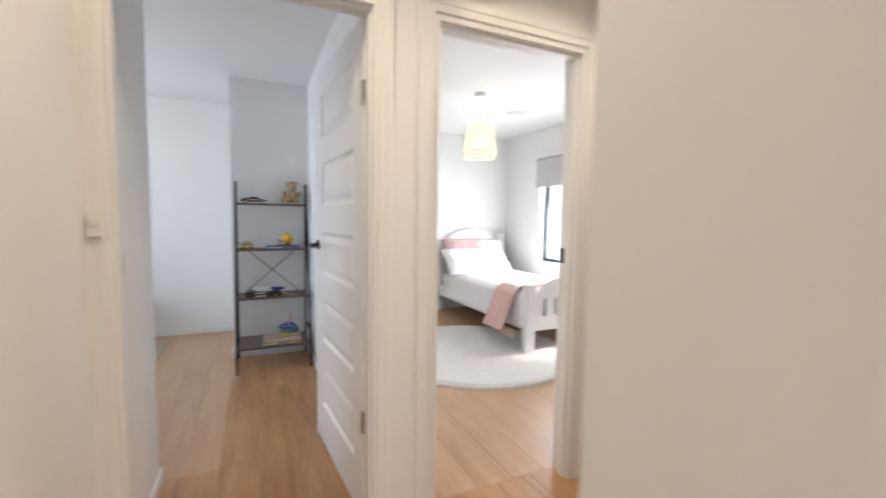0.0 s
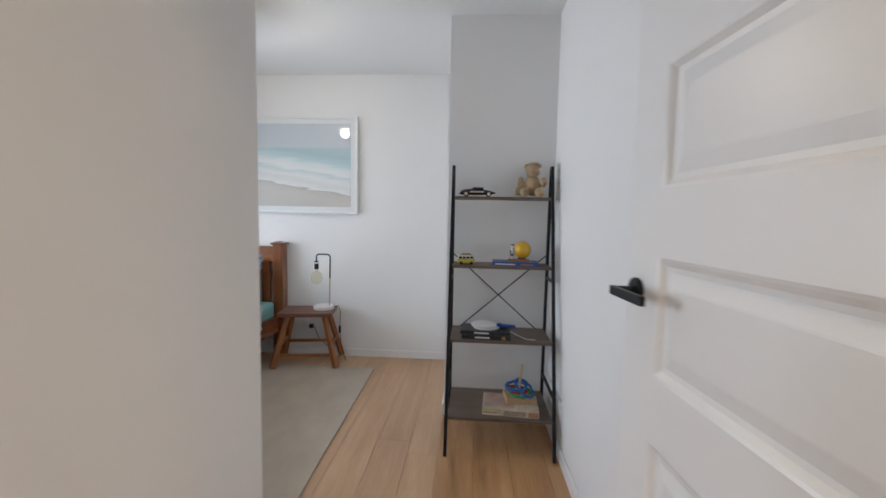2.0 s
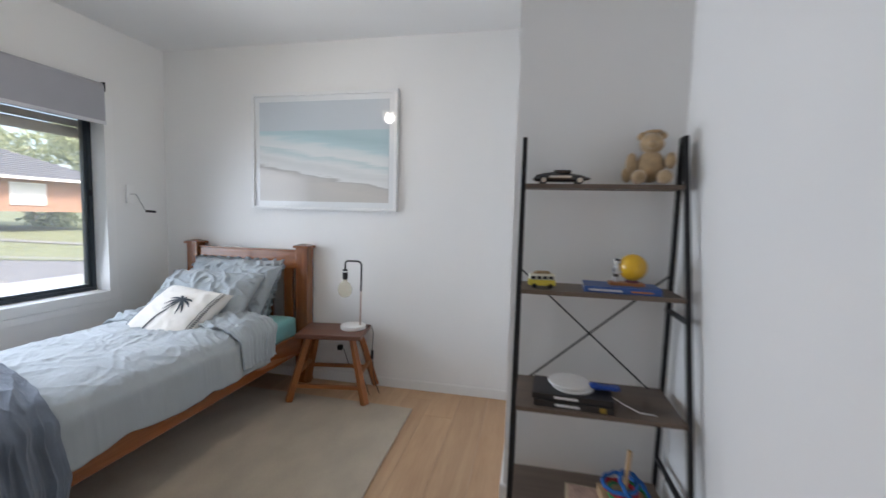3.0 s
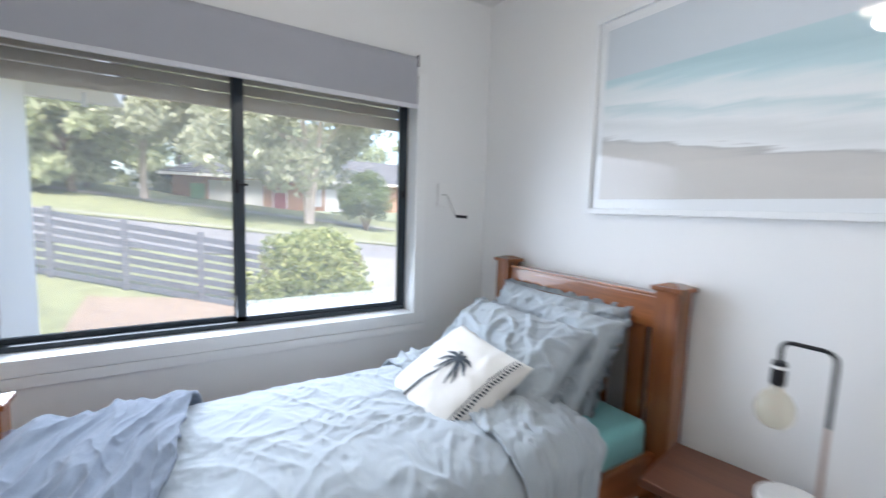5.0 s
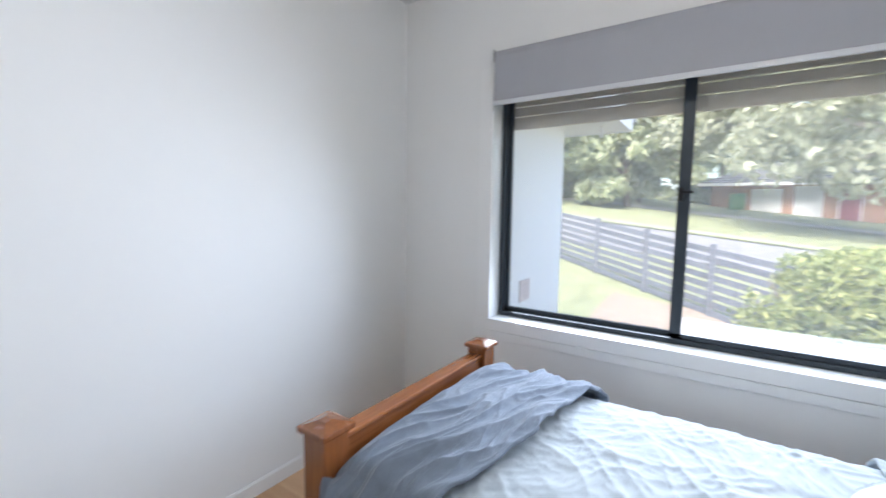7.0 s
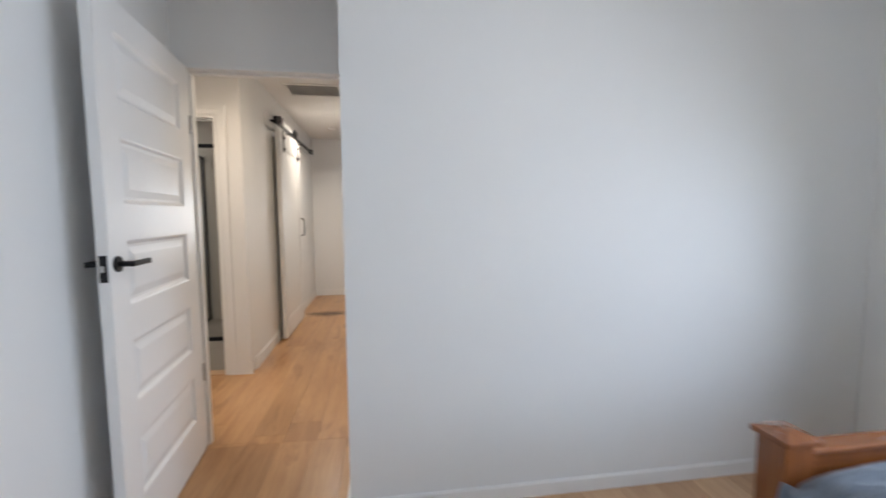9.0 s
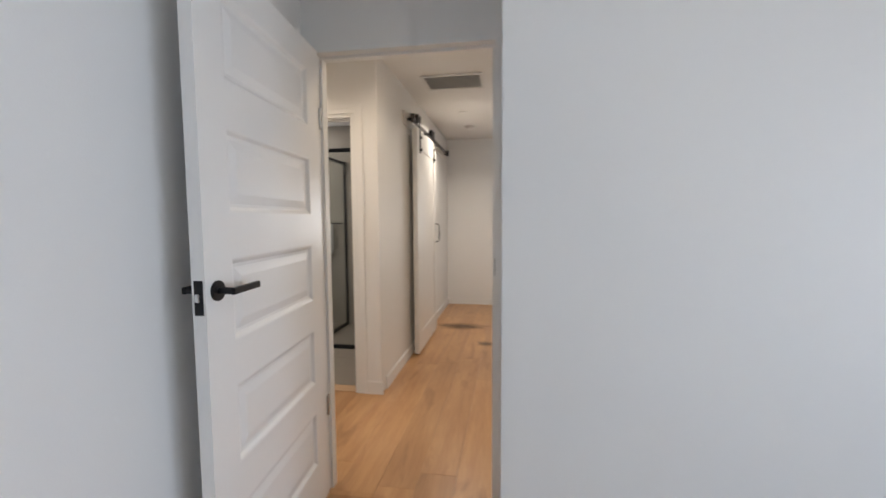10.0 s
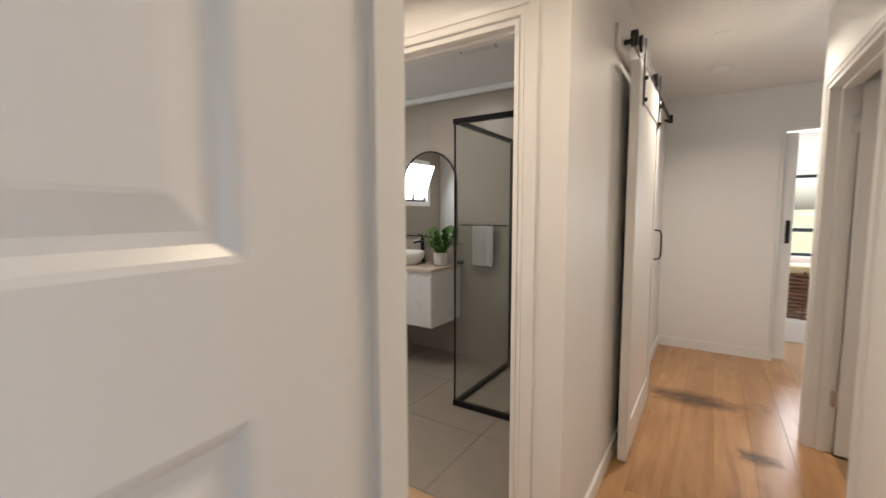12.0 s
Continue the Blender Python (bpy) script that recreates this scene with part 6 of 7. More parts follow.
pillow2(pose(3.5, 5.06, 0.80, 62), 2.0, PINK, label="pale pink pillow against the white headboard")
pillow2(pose(3.85, 5.07, 0.78, 62), 4.0, WLIN)
pillow2(pose(3.42, 4.86, 0.70, 45), 6.0, WLIN)
pillow2(pose(3.75, 4.82, 0.68, 42), 8.0, WLIN)
r2 = thing("round_rug", "round shaggy cream rug with a fringed edge", "rug", pose(2.78, 3.42, 0))
CRUG = mat("rug_cream", (0.66, 0.63, 0.59), 0.95, var=0.08, scale=18, bump=0.12, bscale=120, sheen=0.4)
bm = bmesh.new()
c = bm.verts.new((0, 0, 0.022))
prev = None
n = 150
rows_ = []
for r in (0.3, 0.6, 0.86, 0.9):
    rows_.append([bm.verts.new((r * (1 + (0.025 * noise.noise(Vector((i * 0.6, r, 0))) if r > 0.8 else 0)) * math.cos(2 * math.pi * i / n), r * (1 + (0.025 * noise.noise(Vector((i * 0.6, r, 0))) if r > 0.8 else 0)) * math.sin(2 * math.pi * i / n), 0.022 if r < 0.88 else 0.002)) for i in range(n)])
for i in range(n):
    bm.faces.new((c, rows_[0][i], rows_[0][(i + 1) % n]))
    for a, b in zip(rows_, rows_[1:]):
        bm.faces.new((a[i], b[i], b[(i + 1) % n], a[(i + 1) % n]))
part("shag_field", bm, CRUG, r2)
bm = bmesh.new()
for i in range(230):
    a = 2 * math.pi * i / 230 + 0.01 * rf.random()
    rod(bm, (0.89 * math.cos(a), 0.89 * math.sin(a), 0.008), (rf.uniform(0.93, 0.965) * math.cos(a + 0.02), rf.uniform(0.93, 0.965) * math.sin(a + 0.02), 0.004), 0.004, seg=4)
part("fringe", bm, CRUG, r2, "short cream fringe")
# woven pendant
wp = thing("pendant_lamp", "lit woven cream pendant lamp hanging in the second bedroom", "lamp", pose(2.83, 3.5, 0))
WOV = glow("woven_cane_lit", (1.0, 0.85, 0.6), 0.087, (0.75, 0.68, 0.55))
bm = bmesh.new()
prof = [(0.075, 2.16), (0.115, 2.13), (0.132, 2.05), (0.148, 1.96), (0.158, 1.88), (0.135, 1.835)]
for k in range(26):
    a = 2 * math.pi * k / 26
    tube([(r * math.cos(a), r * math.sin(a), z) for r, z in prof], 0.004, 5, bm)
for r, z in prof + [(0.124, 2.09), (0.14, 2.005), (0.153, 1.92)]:
    tube([(r * math.cos(a), r * math.sin(a), z) for a in np.linspace(0, 2 * math.pi, 25)[:-1]], 0.006, 5, bm, closed=True)
part("shade", bm, WOV, wp, "woven cane shade")
bm = bmesh.new()
ball(bm, (0, 0, 1.985), 0.045, seg=16)
part("bulb", bm, glow("bulb_lit", (1.0, 0.88, 0.7), 3.0), wp, "glowing bulb")
part("cord", tube([(0, 0, 2.02), (0, 0, 2.42)], 0.004, 6), TRIM, wp)
part("canopy", lathe([(0.001, 2.40), (0.05, 2.405), (0.055, 2.44), (0.001, 2.44)], 20), TRIM, wp)
v2 = thing("ceiling_vent", "round white ceiling vent in the second bedroom", "vent", pose(3.55, 3.95, H))
part("disc", lathe([(0.001, -0.012), (0.11, -0.012), (0.13, 0), (0.001, 0)], 28), VENT, v2)
part("centre", lathe([(0.001, -0.022), (0.07, -0.02), (0.075, -0.013), (0.001, -0.013)], 24), VENT, v2)
w3 = tagged(thing("window_3", "charcoal aluminium window of the second bedroom", "window"), kind="structure")
gx = R2X + 0.1
part("window_frame", boxes((gx - 0.03, gx + 0.03, 2.7, 2.74, 0.72, 1.98), (gx - 0.03, gx + 0.03, 4.43, 4.47, 0.72, 1.98), (gx - 0.03, gx + 0.03, 2.74, 4.43, 0.72, 0.765), (gx - 0.03, gx + 0.03, 2.74, 4.43, 1.94, 1.98), (gx - 0.025, gx + 0.025, 3.53, 3.585, 0.765, 1.94)), WINF, w3)
for y0, y1 in ((2.74, 3.53), (3.585, 4.43)):
    p = part("pane", boxes((gx - 0.002, gx + 0.002, y0, y1, 0.765, 1.94)), VEILED2, w3)
    p.visible_shadow = False
part("window_sill", boxes((R2X - 0.015, gx - 0.031, 2.68, 4.49, 0.702, 0.722), bevel=0.003), TRIM, w3)
part("latch", boxes((gx - 0.05, gx - 0.026, 3.54, 3.57, 1.28, 1.36), bevel=0.003), BLACK, w3)
b3 = thing("roller_blind", "pale grey roller blind over the second bedroom window", "blind")
LGF = mat("blind_pale", (0.5, 0.5, 0.52), 0.85, var=0.02, bump=0.03, bscale=600)
part("fabric", boxes((R2X - 0.055, R2X - 0.052, 2.7, 4.5, 1.70, 2.02)), LGF, b3)
bm = bmesh.new()
rod(bm, (R2X - 0.03, 2.69, 2.03), (R2X - 0.03, 4.51, 2.03), 0.028, seg=18)
part("roller", bm, LGF, b3)
part("bottom_rail", boxes((R2X - 0.06, R2X - 0.048, 2.69, 4.51, 1.685, 1.705), bevel=0.003), LGF, b3)
# paling fence outside that window
fn = thing("timber_fence", "low grey timber fence outside the second bedroom", "fence")
for k in range(4):
    part("rail", boxes((5.6, 5.63, 1.5, 7.0, 0.05 + k * 0.16, 0.19 + k * 0.16), bevel=0.004), mat("fence_grey", (0.23, 0.24, 0.25), 0.7, var=0.15, scale=8), fn)

# ---- room past the hallway ----
w4 = tagged(thing("window_4", "dark-framed window of the far room", "window"), kind="structure")
part("window_frame", boxes((-0.9, -0.86, -5.55, -5.5, 0.75, 1.85), (0.46, 0.5, -5.55, -5.5, 0.75, 1.85), (-0.86, 0.46, -5.55, -5.5, 0.75, 0.79), (-0.86, 0.46, -5.55, -5.5, 1.81, 1.85), (-0.86, 0.46, -5.55, -5.5, 1.08, 1.13)), WINF, w4)
part("window_sill", boxes((-0.95, 0.55, -5.47, -5.42, 0.70, 0.748), bevel=0.003), TRIM, w4)
lb = thing("low_bench", "low white painted bench under the far window", "bench")
part("top", boxes((-0.75, 0.55, -4.1, -3.5, 0.20, 0.24), bevel=0.004), TRIM, lb)
for bx in (-0.73, 0.5):
    part("side", boxes((bx, bx + 0.03, -4.08, -3.52, 0, 0.20), bevel=0.003), TRIM, lb)
part("front", boxes((-0.70, 0.50, -3.53, -3.51, 0.02, 0.20), bevel=0.003), TRIM, lb)
cb = thing("cane_basket", "brown woven cane basket with a straw cushion on a low bench", "basket", pose(0.04, -3.82, 0.24))
CANE = mat("cane_brown", (0.13, 0.055, 0.025), 0.6, var=0.3, scale=30)
bm = bmesh.new()
for k in range(12):
    z = 0.02 + k * 0.04
    tube([(0.3 * math.cos(a) * (1 + 0.03 * math.sin(14 * a + k * 3.14)), 0.22 * math.sin(a) * (1 + 0.03 * math.sin(14 * a + k * 3.14)), z) for a in np.linspace(0, 2 * math.pi, 57)[:-1]], 0.017, 6, bm, closed=True)
part("weave", bm, CANE, cb)
bm = bmesh.new()
for k in range(14):
    a = 2 * math.pi * k / 14
    rod(bm, (0.3 * math.cos(a), 0.22 * math.sin(a), 0.0), (0.3 * math.cos(a), 0.22 * math.sin(a), 0.5), 0.012, seg=6)
part("stakes", bm, CANE, cb)
part("cushion_top", boxes((-0.26, 0.26, -0.19, 0.19, 0.47, 0.55), bevel=0.03, seg=3), mat("cloth_straw", (0.5, 0.42, 0.25), 0.9), cb)

# ---- outdoors ----
def gz(x, y):
    """Height of the sloping ground."""
    xc, yc = min(-1.0, max(-34.0, x)), min(24.0, max(-4.0, y))
    return -0.709 - 0.083 * xc - 0.114 * yc


GRASS = mat("lawn", (0.16, 0.175, 0.09), 0.95, var=0.3, scale=3, bump=0.3, bscale=60)
MULCH = mat("mulch", (0.21, 0.165, 0.125), 0.95, var=0.4, scale=18, bump=0.3, bscale=60)
CONC = mat("concrete", (0.20, 0.195, 0.185), 0.85, var=0.12, scale=2.5, bump=0.05, bscale=120)
ASPH = mat("pale_asphalt", (0.15, 0.15, 0.152), 0.9, var=0.12, scale=2, bump=0.08, bscale=150)


def spread(n, lo, hi):
    return [lo + (hi - lo) * i / n for i in range(n + 1)]


def patch(xs, ys, lift, rough=0.0):
    bm = bmesh.new()
    g = [[bm.verts.new((x, y, gz(x, y) + lift + rough * noise.noise(Vector((x * 1.7, y * 1.7, 0))))) for x in xs] for y in ys]
    for a, b in zip(g, g[1:]):
        for i in range(len(xs) - 1):
            bm.faces.new((a[i], a[i + 1], b[i + 1], b[i]))
    return bm


tagged(link("ground", patch([-900, -400, -150, -80, -50] + spread(40, -34, -1) + [20, 80, 300], [-900, -300, -100, -40, -15] + spread(30, -4, 24) + [50, 120, 400], 0.0), GRASS), "sloping green lawn and verge", "ground", kind="structure")
setting("garden_bed", patch(spread(20, -8.3, -2.4), spread(20, 2.2, 9.5), 0.02, 0.03), MULCH, "brown bark mulch bed under the window", "garden bed")
setting("driveway", patch(spread(20, -14.0, -6.4), spread(10, 6.3, 10.6), 0.05), CONC, "pale concrete driveway", "driveway")
setting("road", patch(spread(12, -17.6, -12.6), [-120, -60, -30, -15] + spread(24, -4, 24) + [50, 100], 0.03), ASPH, "pale grey suburban street", "road")
setting("kerb", patch(spread(2, -18.0, -17.6), [-120, -60, -30, -15] + spread(24, -4, 24) + [50, 100], 0.13), CONC, "concrete kerb along the street", "kerb")
setting("footpath", patch(spread(2, -27.2, -25.8), [-120, -60, -30, -15] + spread(24, -4, 24) + [50, 100], 0.04), CONC, "concrete footpath across the verge", "path")

# projecting wing of the same house
WHR = mat("render_white", (0.80, 0.80, 0.79), 0.8, var=0.03, scale=2, bump=0.06, bscale=90)
ROOFG = mat("roof_grey", (0.13, 0.135, 0.15), 0.6, var=0.15, scale=6, bump=0.05)
wg = tagged(thing("house_wing", "white rendered wing of the house with boxed eaves", "house"), kind="structure")
part("wall", boxes((-3.75, -2.31, -3, 2.65, -1.2, 2.0)), WHR, wg)
part("soffit", boxes((-4.3, -2.31, -3, 3.08, 2.0, 2.03)), WHR, wg, "white soffit lining")
part("fascia", boxes((-4.32, -2.31, 3.08, 3.1, 1.99, 2.16), (-4.32, -4.3, -3, 3.08, 1.99, 2.16), bevel=0.003), WHR, wg)
part("gutter", boxes((-4.42, -4.322, -3, 3.12, 2.07, 2.18), bevel=0.015), mat("gutter_grey", (0.2, 0.22, 0.25), 0.5, var=0.05), wg, "grey gutter")
bm = bmesh.new()
v = [bm.verts.new(p) for p in ((-4.42, -3, 2.19), (-4.42, 3.12, 2.19), (-2.31, 3.12, 3.0), (-2.31, -3, 3.0))]
bm.faces.new(v)
bmesh.ops.solidify(bm, geom=bm.faces[:], thickness=0.03)
part("roof", bm, ROOFG, wg)
part("downpipe_spout", boxes((-3.95, -3.93, 2.9, 2.93, 1.9, 2.0), bevel=0.004), WHR, wg)
pq = thing("wall_plaque", "pinkish plaque on the white rendered wall", "plaque", pose(-2.95, 2.651, 0.66))
part("board", boxes((-0.085, 0.085, 0, 0.012, -0.08, 0.08), bevel=0.003), mat("plaque_pink", (0.62, 0.50, 0.46), 0.7, var=0.12, scale=20), pq)
for k in range(4):
    part("lettering_bar", boxes((-0.06, 0.06 - 0.02 * (k % 2), 0.012, 0.0135, 0.04 - k * 0.03, 0.05 - k * 0.03)), mat("plaque_ink", (0.45, 0.35, 0.32), 0.7), pq)
# eave and outer wall over the bedroom window
setting("eave_bedroom", boxes((-2.75, -2.31, 3.12, 6.0, 2.12, 2.15), (-2.78, -2.75, 3.12, 6.0, 2.08, 2.25)), WHR, "white eave above the bedroom window", "eave")

# slatted garden fence stepping down the slope
FEN = mat("fence_charcoal", (0.085, 0.092, 0.11), 0.6, var=0.2, scale=7, bump=0.03, bscale=80, rnd=0.12)
fe = thing("slatted_fence", "charcoal horizontal slat fence running down the slope", "fence")
fa, fb_ = Vector((-10.9, -0.6)), Vector((-6.7, 5.9))
fl = (fb_ - fa).length
npost = 6
FH = 1.2


def fpt(k):
    p = fa + (fb_ - fa) * k
    return p, gz(p.x, p.y) - 0.03


for i in range(npost + 1):
    p, z = fpt(i / npost)
    part("post", boxes((p.x - 0.045, p.x + 0.045, p.y - 0.045, p.y + 0.045, z, z + FH + 0.04), bevel=0.004), FEN, fe)
nrm = Vector((-(fb_ - fa).y, (fb_ - fa).x)).normalized() * 0.012
for i in range(npost):
    (p, z0), (q, z1) = fpt(i / npost), fpt((i + 1) / npost)
    for s in range(8):
        h0 = 0.06 + s * 0.145
        bm = bmesh.new()
        vs = []
        for pt_, zz in ((p, z0), (q, z1)):
            for sg in (-1, 1):
                for hh in (h0, h0 + 0.098):
                    vs.append(bm.verts.new((pt_.x + sg * nrm.x, pt_.y + sg * nrm.y, zz + hh)))
        for f in ((0, 1, 3, 2), (4, 6, 7, 5), (0, 4, 5, 1), (2, 3, 7, 6), (0, 2, 6, 4), (1, 5, 7, 3)):
            bm.faces.new([vs[k] for k in f])
        part("slat", bm, FEN, fe)


def leaf_cloud(blobs, count, size, seed, droop=0.0, hollow=0.55):
    """Many small leaf quads gathered in uneven clumps."""
    rl = random.Random(seed)
    verts, faces = [], []
    tot = sum(b[3] ** 2 for b in blobs)
    for (cx, cy, cz_, r, fz) in blobs:
        for _ in range(int(count * r * r / tot)):
            while True:
                d = Vector((rl.uniform(-1, 1), rl.uniform(-1, 1), rl.uniform(-1, 1)))
                if 0.05 < d.length < 1:
                    break
            rad = d.length ** (1 - hollow)
            d.normalize()
            nz = 0.75 + 0.5 * noise.noise(Vector((cx, cy, cz_)) + d * 2.2)
            p = Vector((cx, cy, cz_)) + Vector((d.x, d.y, d.z * fz)) * r * rad * nz
            s = size * rl.uniform(0.6, 1.35)
            a = Vector((rl.uniform(-1, 1), rl.uniform(-1, 1), rl.uniform(-1, 1) - droop)).normalized()
            b = a.cross(Vector((rl.uniform(-1, 1), rl.uniform(-1, 1), rl.uniform(-1, 1)))).normalized()
            k = len(verts)
            verts += [p - a * s, p + b * s * 0.42, p + a * s, p - b * s * 0.42]
            faces.append((k, k + 1, k + 2, k + 3))
    me = bpy.data.meshes.new("leaves")
    me.from_pydata([tuple(v) for v in verts], [], faces)
    return me


def leafmat(name, dark, light):
    m = bpy.data.materials.new(name)
    m.use_nodes = True
    t = m.node_tree
    b = t.nodes["Principled BSDF"]
    g = t.nodes.new("ShaderNodeNewGeometry")
    ramp = t.nodes.new("ShaderNodeValToRGB")
    ramp.color_ramp.elements[0].color, ramp.color_ramp.elements[1].color = (*dark, 1), (*light, 1)
    t.links.new(g.outputs["Random Per Island"], ramp.inputs[0])
    t.links.new(ramp.outputs[0], b.inputs["Base Color"])
    b.inputs["Roughness"].default_value = 0.5
    tl_ = t.nodes.new("ShaderNodeBsdfTranslucent")
    t.links.new(ramp.outputs[0], tl_.inputs[0])
    mx = t.nodes.new("ShaderNodeMixShader")
    mx.inputs[0].default_value = 0.5
    t.links.new(b.outputs[0], mx.inputs[1])
    t.links.new(tl_.outputs[0], mx.inputs[2])
    t.links.new(mx.outputs[0], t.nodes["Material Output"].inputs[0])
    return m


LSHRUB = leafmat("shrub_leaf", (0.16, 0.21, 0.06), (0.48, 0.50, 0.20))
LGUM = leafmat("gum_leaf", (0.28, 0.30, 0.21), (0.52, 0.54, 0.40))
LFAR = leafmat("far_leaf", (0.27, 0.31, 0.18), (0.52, 0.56, 0.36))
LBUSH = leafmat("bush_leaf", (0.11, 0.15, 0.07), (0.27, 0.33, 0.16))
BARK = mat("gum_bark", (0.46, 0.40, 0.35), 0.85, var=0.25, scale=5, bump=0.1, bscale=40, stretch=(1, 1, 0.3))
BARKD = mat("dark_bark", (0.16, 0.12, 0.09), 0.9, var=0.3, scale=6, bump=0.2, bscale=40)


def limb(bm, pts, r0, r1):
    n = len(pts)
    pts = [Vector(p) for p in pts]
    for i in range(n - 1):
        ra, rb = r0 + (r1 - r0) * i / (n - 1), r0 + (r1 - r0) * (i + 1) / (n - 1)
        rod(bm, pts[i], pts[i + 1] + (pts[i + 1] - pts[i]) * 0.03, ra, rb, seg=9)


def tree(label, x, y, height, spreadr, blobs, count, size, leaf, bark, seed, trunks=((0, 0),), r=0.22, low=0.34):
    z0 = gz(x, y) - 0.1
    t = thing("tree", label, "tree", pose(x, y, z0))
    rt_ = random.Random(seed)
    bm = bmesh.new()
    for tx, ty in trunks:
        top = [(tx * f * 3 + 0.15 * math.sin(f * 4 + seed), ty * f * 3 + 0.1 * math.cos(f * 5 + seed), height * 0.72 * f) for f in spread(7, 0, 1)]
        limb(bm, top, r, r * 0.3)
        for k in range(5):
            f = rt_.uniform(0.45, 0.9)
            s = Vector(top[int(f * 7)])
            a = rt_.uniform(0, 6.28)
            e = s + Vector((spreadr * 0.6 * math.cos(a), spreadr * 0.6 * math.sin(a), height * rt_.uniform(0.1, 0.25)))
            limb(bm, [s, s * 0.55 + e * 0.45 + Vector((0, 0, 0.15)), e], r * 0.35, r * 0.07)
    part("trunk", bm, bark, t)
    bl_ = []
    for k in range(blobs):
        a, q = rt_.uniform(0, 6.28), rt_.uniform(0.15, 1) ** 0.6
        bl_.append((spreadr * q * math.cos(a), spreadr * q * math.sin(a), height * rt_.uniform(low, 0.95), spreadr * rt_.uniform(0.22, 0.42), 0.7))
    me = leaf_cloud(bl_, count, size, seed, 0.6)
    me.materials.append(leaf)
    ob = new("crown", me)
    ob.parent = t
    return t


tree("tall gum tree with twin pale trunks and sparse grey-green crown", -24.0, 9.7, 9.0, 5.6, 44, 17000, 0.21, LGUM, BARK, 3, ((-0.05, -0.16), (0.05, 0.16)), 0.27)
tree("gum tree with a slim pale trunk across the street", -27.0, 1.9, 8.5, 4.2, 30, 9000, 0.2, LGUM, BARK, 8, ((0.0, 0.05),), 0.2)
for k, (x, y, h, s) in enumerate(((-36, -6, 8, 4.5), (-33, -10.5, 7, 4.5), (-40, -1, 9, 4.5), (-30, -4.2, 5.5, 3.6), (-24, -4.5, 6, 3.2), (-26, -1.0, 5.5, 2.8), (-40, 3.5, 8.5, 4.5), (-44, 10, 9, 5), (-46, 6, 10, 5), (-48, 14, 9, 5), (-46, 22, 10, 5), (-44, 32, 10, 6), (-27, -8, 4, 3), (-50, -8, 12, 6))):
    tree("leafy green tree beyond the street", x, y, h, s, 26, 5200, 0.3, LFAR, BARKD, 20 + k, ((0.0, 0.03),), 0.18, 0.08)


def shrub(name, label, x, y, rx, h, count, size, leaf, seed, m_blobs=16):
    z0 = gz(x, y)
    t = thing(name, label, "shrub", pose(x, y, z0))
    rt_ = random.Random(seed)
    bm = bmesh.new()
    for k in range(9):
        a = 2 * math.pi * k / 9
        limb(bm, [(0.05 * math.cos(a), 0.05 * math.sin(a), -0.02), (rx * 0.3 * math.cos(a), rx * 0.3 * math.sin(a), h * 0.4), (rx * 0.6 * math.cos(a), rx * 0.6 * math.sin(a), h * 0.75)], 0.03, 0.008)
    part("stems", bm, BARKD, t)
    bl_ = [(0, 0, h * 0.5, rx * 0.75, h / rx / 2)]
    for k in range(m_blobs):
        a, e = rt_.uniform(0, 6.28), rt_.uniform(-0.7, 1.5)
        bl_.append((rx * 0.62 * math.cos(a) * math.cos(e), rx * 0.62 * math.sin(a) * math.cos(e), h * 0.5 + h * 0.34 * math.sin(e), rx * rt_.uniform(0.22, 0.36), 0.9))
    me = leaf_cloud(bl_, count, size, seed, 0.0, 0.6)
    me.materials.append(leaf)
    ob = new("foliage", me)
    ob.parent = t
    return t


shrub("shrub", "rounded yellow-green leafy shrub outside the window", -5.65, 4.95, 1.12, 1.8, 20000, 0.042, LSHRUB, 5, 34)
shrub("clipped_bush", "rounded clipped dark green bush across the street", -24.0, 13.0, 2.0, 3.8, 12000, 0.085, LBUSH, 6, 34)
shrub("shrub", "green garden shrub beside the brick house", -29.5, -0.8, 1.6, 2.4, 3000, 0.14, LFAR, 7)

# brick house across the street
BRK = mat("house_brick", (0.36, 0.20, 0.13), 0.85, var=0.25, scale=14, bump=0.1, bscale=60)
hs = thing("brick_house", "single-storey brick house with a grey tiled hip roof", "house")
hz = gz(-33, 10) - 0.1
part("wall", boxes((-42, -33, 3.0, 30, hz, hz + 2.3)), BRK, hs)
bm = bmesh.new()
e0, e1, r0_, r1_ = hz + 2.28, hz + 4.6, -37.5, 4.0
vv = [bm.verts.new(p) for p in ((-32.2, 2.2, e0), (-42.8, 2.2, e0), (-42.8, 30.8, e0), (-32.2, 30.8, e0), (-37.5, 7.5, e1), (-37.5, 25.5, e1))]
for f in ((0, 4, 1), (1, 4, 5, 2), (2, 5, 3), (3, 5, 4, 0), (0, 1, 2, 3)):
    bm.faces.new([vv[i] for i in f])
rf_ = part("roof", bm, ROOFG, hs, "grey tiled roof")
bm = bmesh.new()
for k in range(14):
    f = (k + 0.5) / 14
    x, z = -32.2 - 5.3 * f, e0 + (e1 - e0) * f
    y0, y1 = 2.2 + 5.3 * f, 30.8 - 5.3 * f
    rod(bm, (x + 0.02, y0, z + 0.03), (x + 0.02, y1, z + 0.03), 0.05, seg=6)
part("tile_course", bm, ROOFG, rf_)
part("fascia", boxes((-32.2, -32.12, 2.2, 30.8, e0 - 0.12, e0 + 0.06)), WHR, hs, "pale fascia board")
PALE = mat("curtain_pale", (0.6, 0.6, 0.6), 0.8, var=0.1, scale=3, stretch=(1, 8, 1))
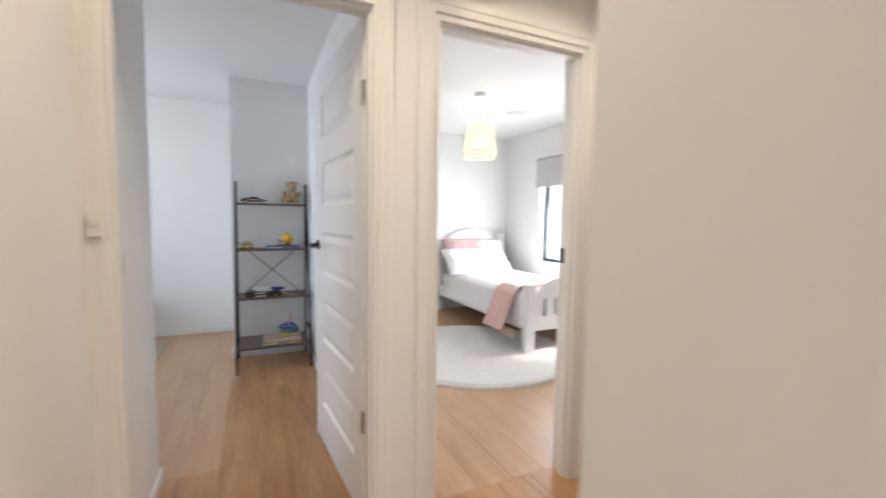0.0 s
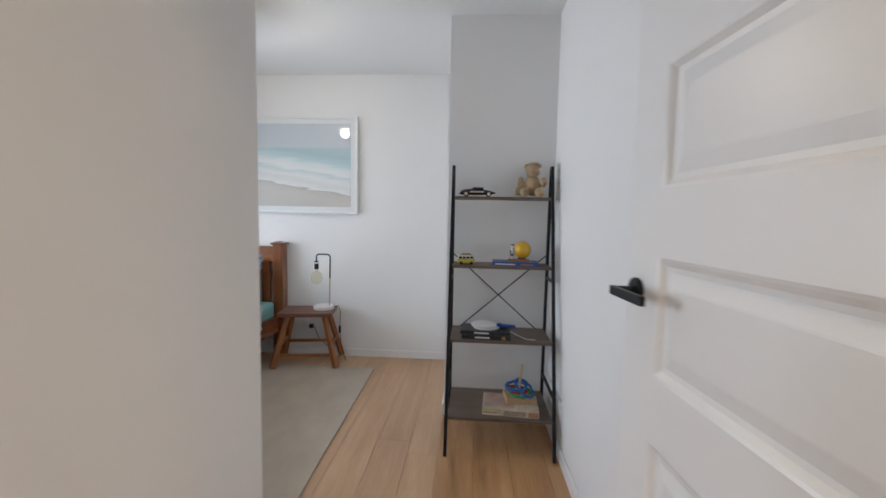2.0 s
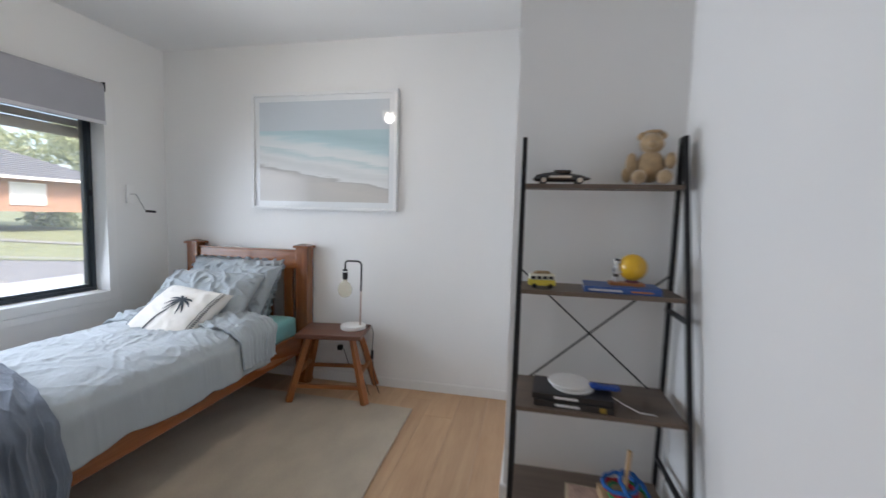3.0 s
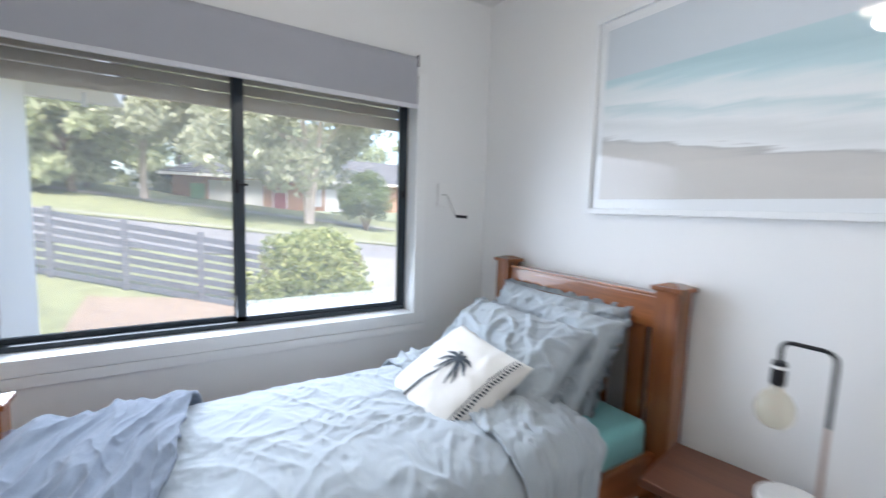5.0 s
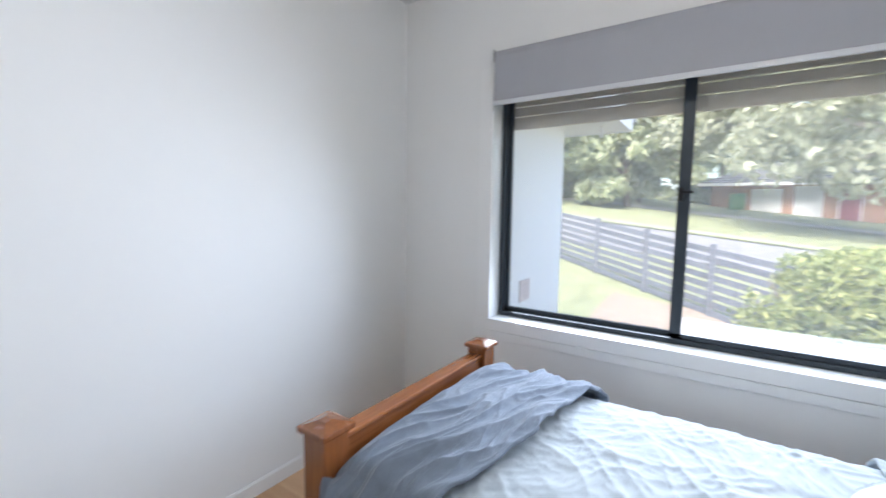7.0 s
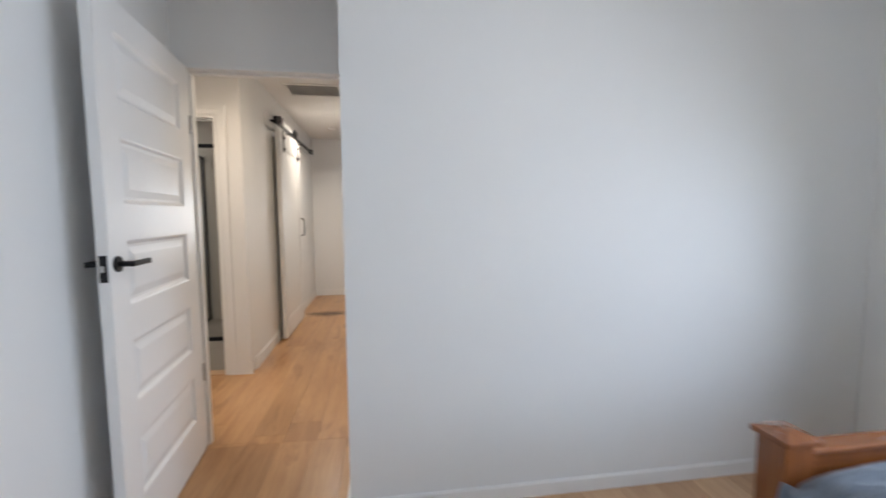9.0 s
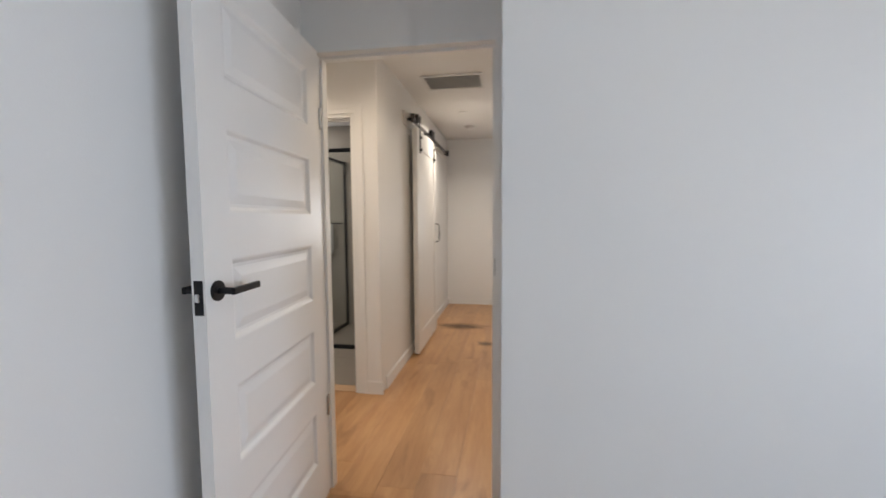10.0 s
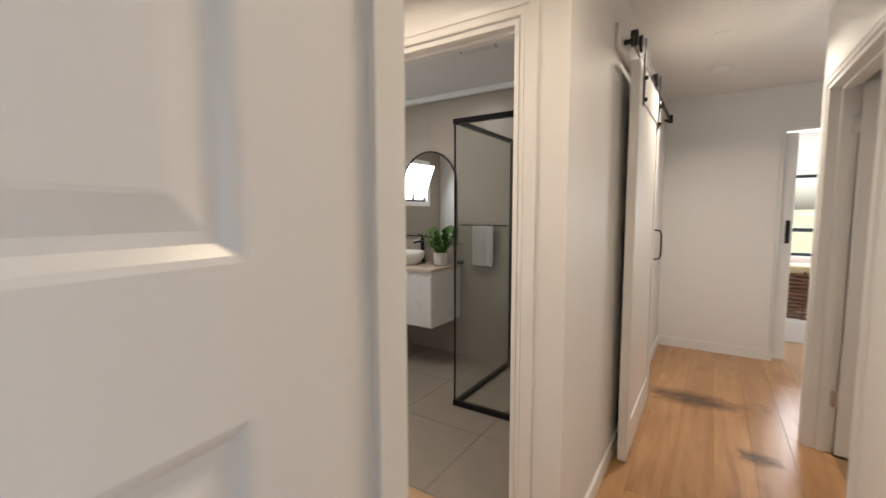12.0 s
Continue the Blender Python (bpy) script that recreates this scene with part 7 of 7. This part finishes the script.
RED = mat("door_red", (0.24, 0.05, 0.06), 0.5, var=0.1)
for y0, y1, z0, z1, m_, nm in ((5.2, 6.6, 0.5, 1.9, PALE, "window"), (7.3, 8.5, 0.3, 2.05, PALE, "window"), (9.3, 10.2, 0.05, 2.05, RED, "door"), (11.6, 12.8, 0.4, 1.9, PALE, "window"), (13.2, 17.6, 0.05, 2.1, PALE, "garage_door"), (19.6, 21.6, 0.5, 1.9, PALE, "window"), (23.5, 25.5, 0.5, 1.9, PALE, "window")):
    w_ = part(nm, boxes((-33.02, -32.96, y0, y1, hz + z0, hz + z1)), m_, hs)
    part("frame", boxes((-33.0, -32.93, y0 - 0.06, y0, hz + z0, hz + z1), (-33.0, -32.93, y1, y1 + 0.06, hz + z0, hz + z1), (-33.0, -32.93, y0 - 0.06, y1 + 0.06, hz + z1, hz + z1 + 0.06), (-33.0, -32.93, y0 - 0.06, y1 + 0.06, hz + z0 - 0.06, hz + z0)), WHR, w_)
bn = thing("wheelie_bin", "green wheelie bin standing by the brick house", "bin", pose(-31.4, 4.4, gz(-31.4, 4.4)))
part("body", boxes((-0.3, 0.3, -0.4, 0.4, 0.05, 0.95), bevel=0.04), mat("bin_green", (0.05, 0.14, 0.05), 0.5, var=0.1), bn)
part("lid", boxes((-0.33, 0.33, -0.43, 0.43, 0.95, 1.03), bevel=0.03), mat("bin_green", (0.05, 0.14, 0.05)), bn)

# ---- floor planks and tiles ----
floor_ob = bpy.data.objects["floor"]
PLANK_MESH = {}


def plank_mesh(w, l, key):
    k = (round(w, 4), round(l, 4), key)
    if k not in PLANK_MESH:
        bm = boxes((0, w, 0, l, -0.006, 0.0))
        top = [e for e in bm.edges if all(v.co.z > -0.001 for v in e.verts)]
        bmesh.ops.bevel(bm, geom=top, offset=0.0007, segments=1, affect="EDGES")
        me = bpy.data.meshes.new("plank")
        bm.to_mesh(me)
        bm.free()
        PLANK_MESH[k] = me
    return PLANK_MESH[k]


rp = random.Random(11)


def lay(x0, x1, y0, y1, w=0.185, l=1.75, timber=FLOORW):
    x, r = x0, 0
    while x < x1 - 0.01:
        ww = min(w, x1 - x)
        y = y0
        ll = l * (0.35 + 0.6 * rp.random())
        while y < y1 - 0.01:
            ll = min(ll, y1 - y)
            me = plank_mesh(ww - 0.001, round(ll, 2) - 0.001, timber.name)
            if not me.materials:
                me.materials.append(timber)
            ob = new("plank", me)
            ob.parent = floor_ob
            ob.location = (x, y, 0)
            y += round(ll, 2)
            ll = l
        x += ww
        r += 1


lay(X0, 0.69, Y1, Y2)
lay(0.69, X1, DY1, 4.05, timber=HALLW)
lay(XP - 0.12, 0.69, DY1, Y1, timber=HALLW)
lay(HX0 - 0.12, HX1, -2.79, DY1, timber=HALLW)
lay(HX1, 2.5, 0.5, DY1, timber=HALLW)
lay(X1 + 0.11, 4.3, DY1, 5.3, 0.185, 1.9)
lay(-1.2, HX0 - 0.12, -2.79, -1.3, 0.185, 1.9)
lay(-1.2, 0.8, -5.45, -2.79, 0.185, 1.9)
tile_me = None
for i in range(5):
    for j in range(4):
        x, y = 1.45 + i * 0.6, -1.42 + j * 0.6
        w, d = min(0.6, 4.3 - x), min(0.6, 0.4 - y)
        if w < 0.02 or d < 0.02:
            continue
        bm = boxes((0, w - 0.003, 0, d - 0.003, -0.006, 0.002))
        me = bpy.data.meshes.new("tile")
        bm.to_mesh(me)
        bm.free()
        me.materials.append(TILEF)
        ob = new("tile", me)
        ob.parent = floor_ob
        ob.location = (x, y, 0)
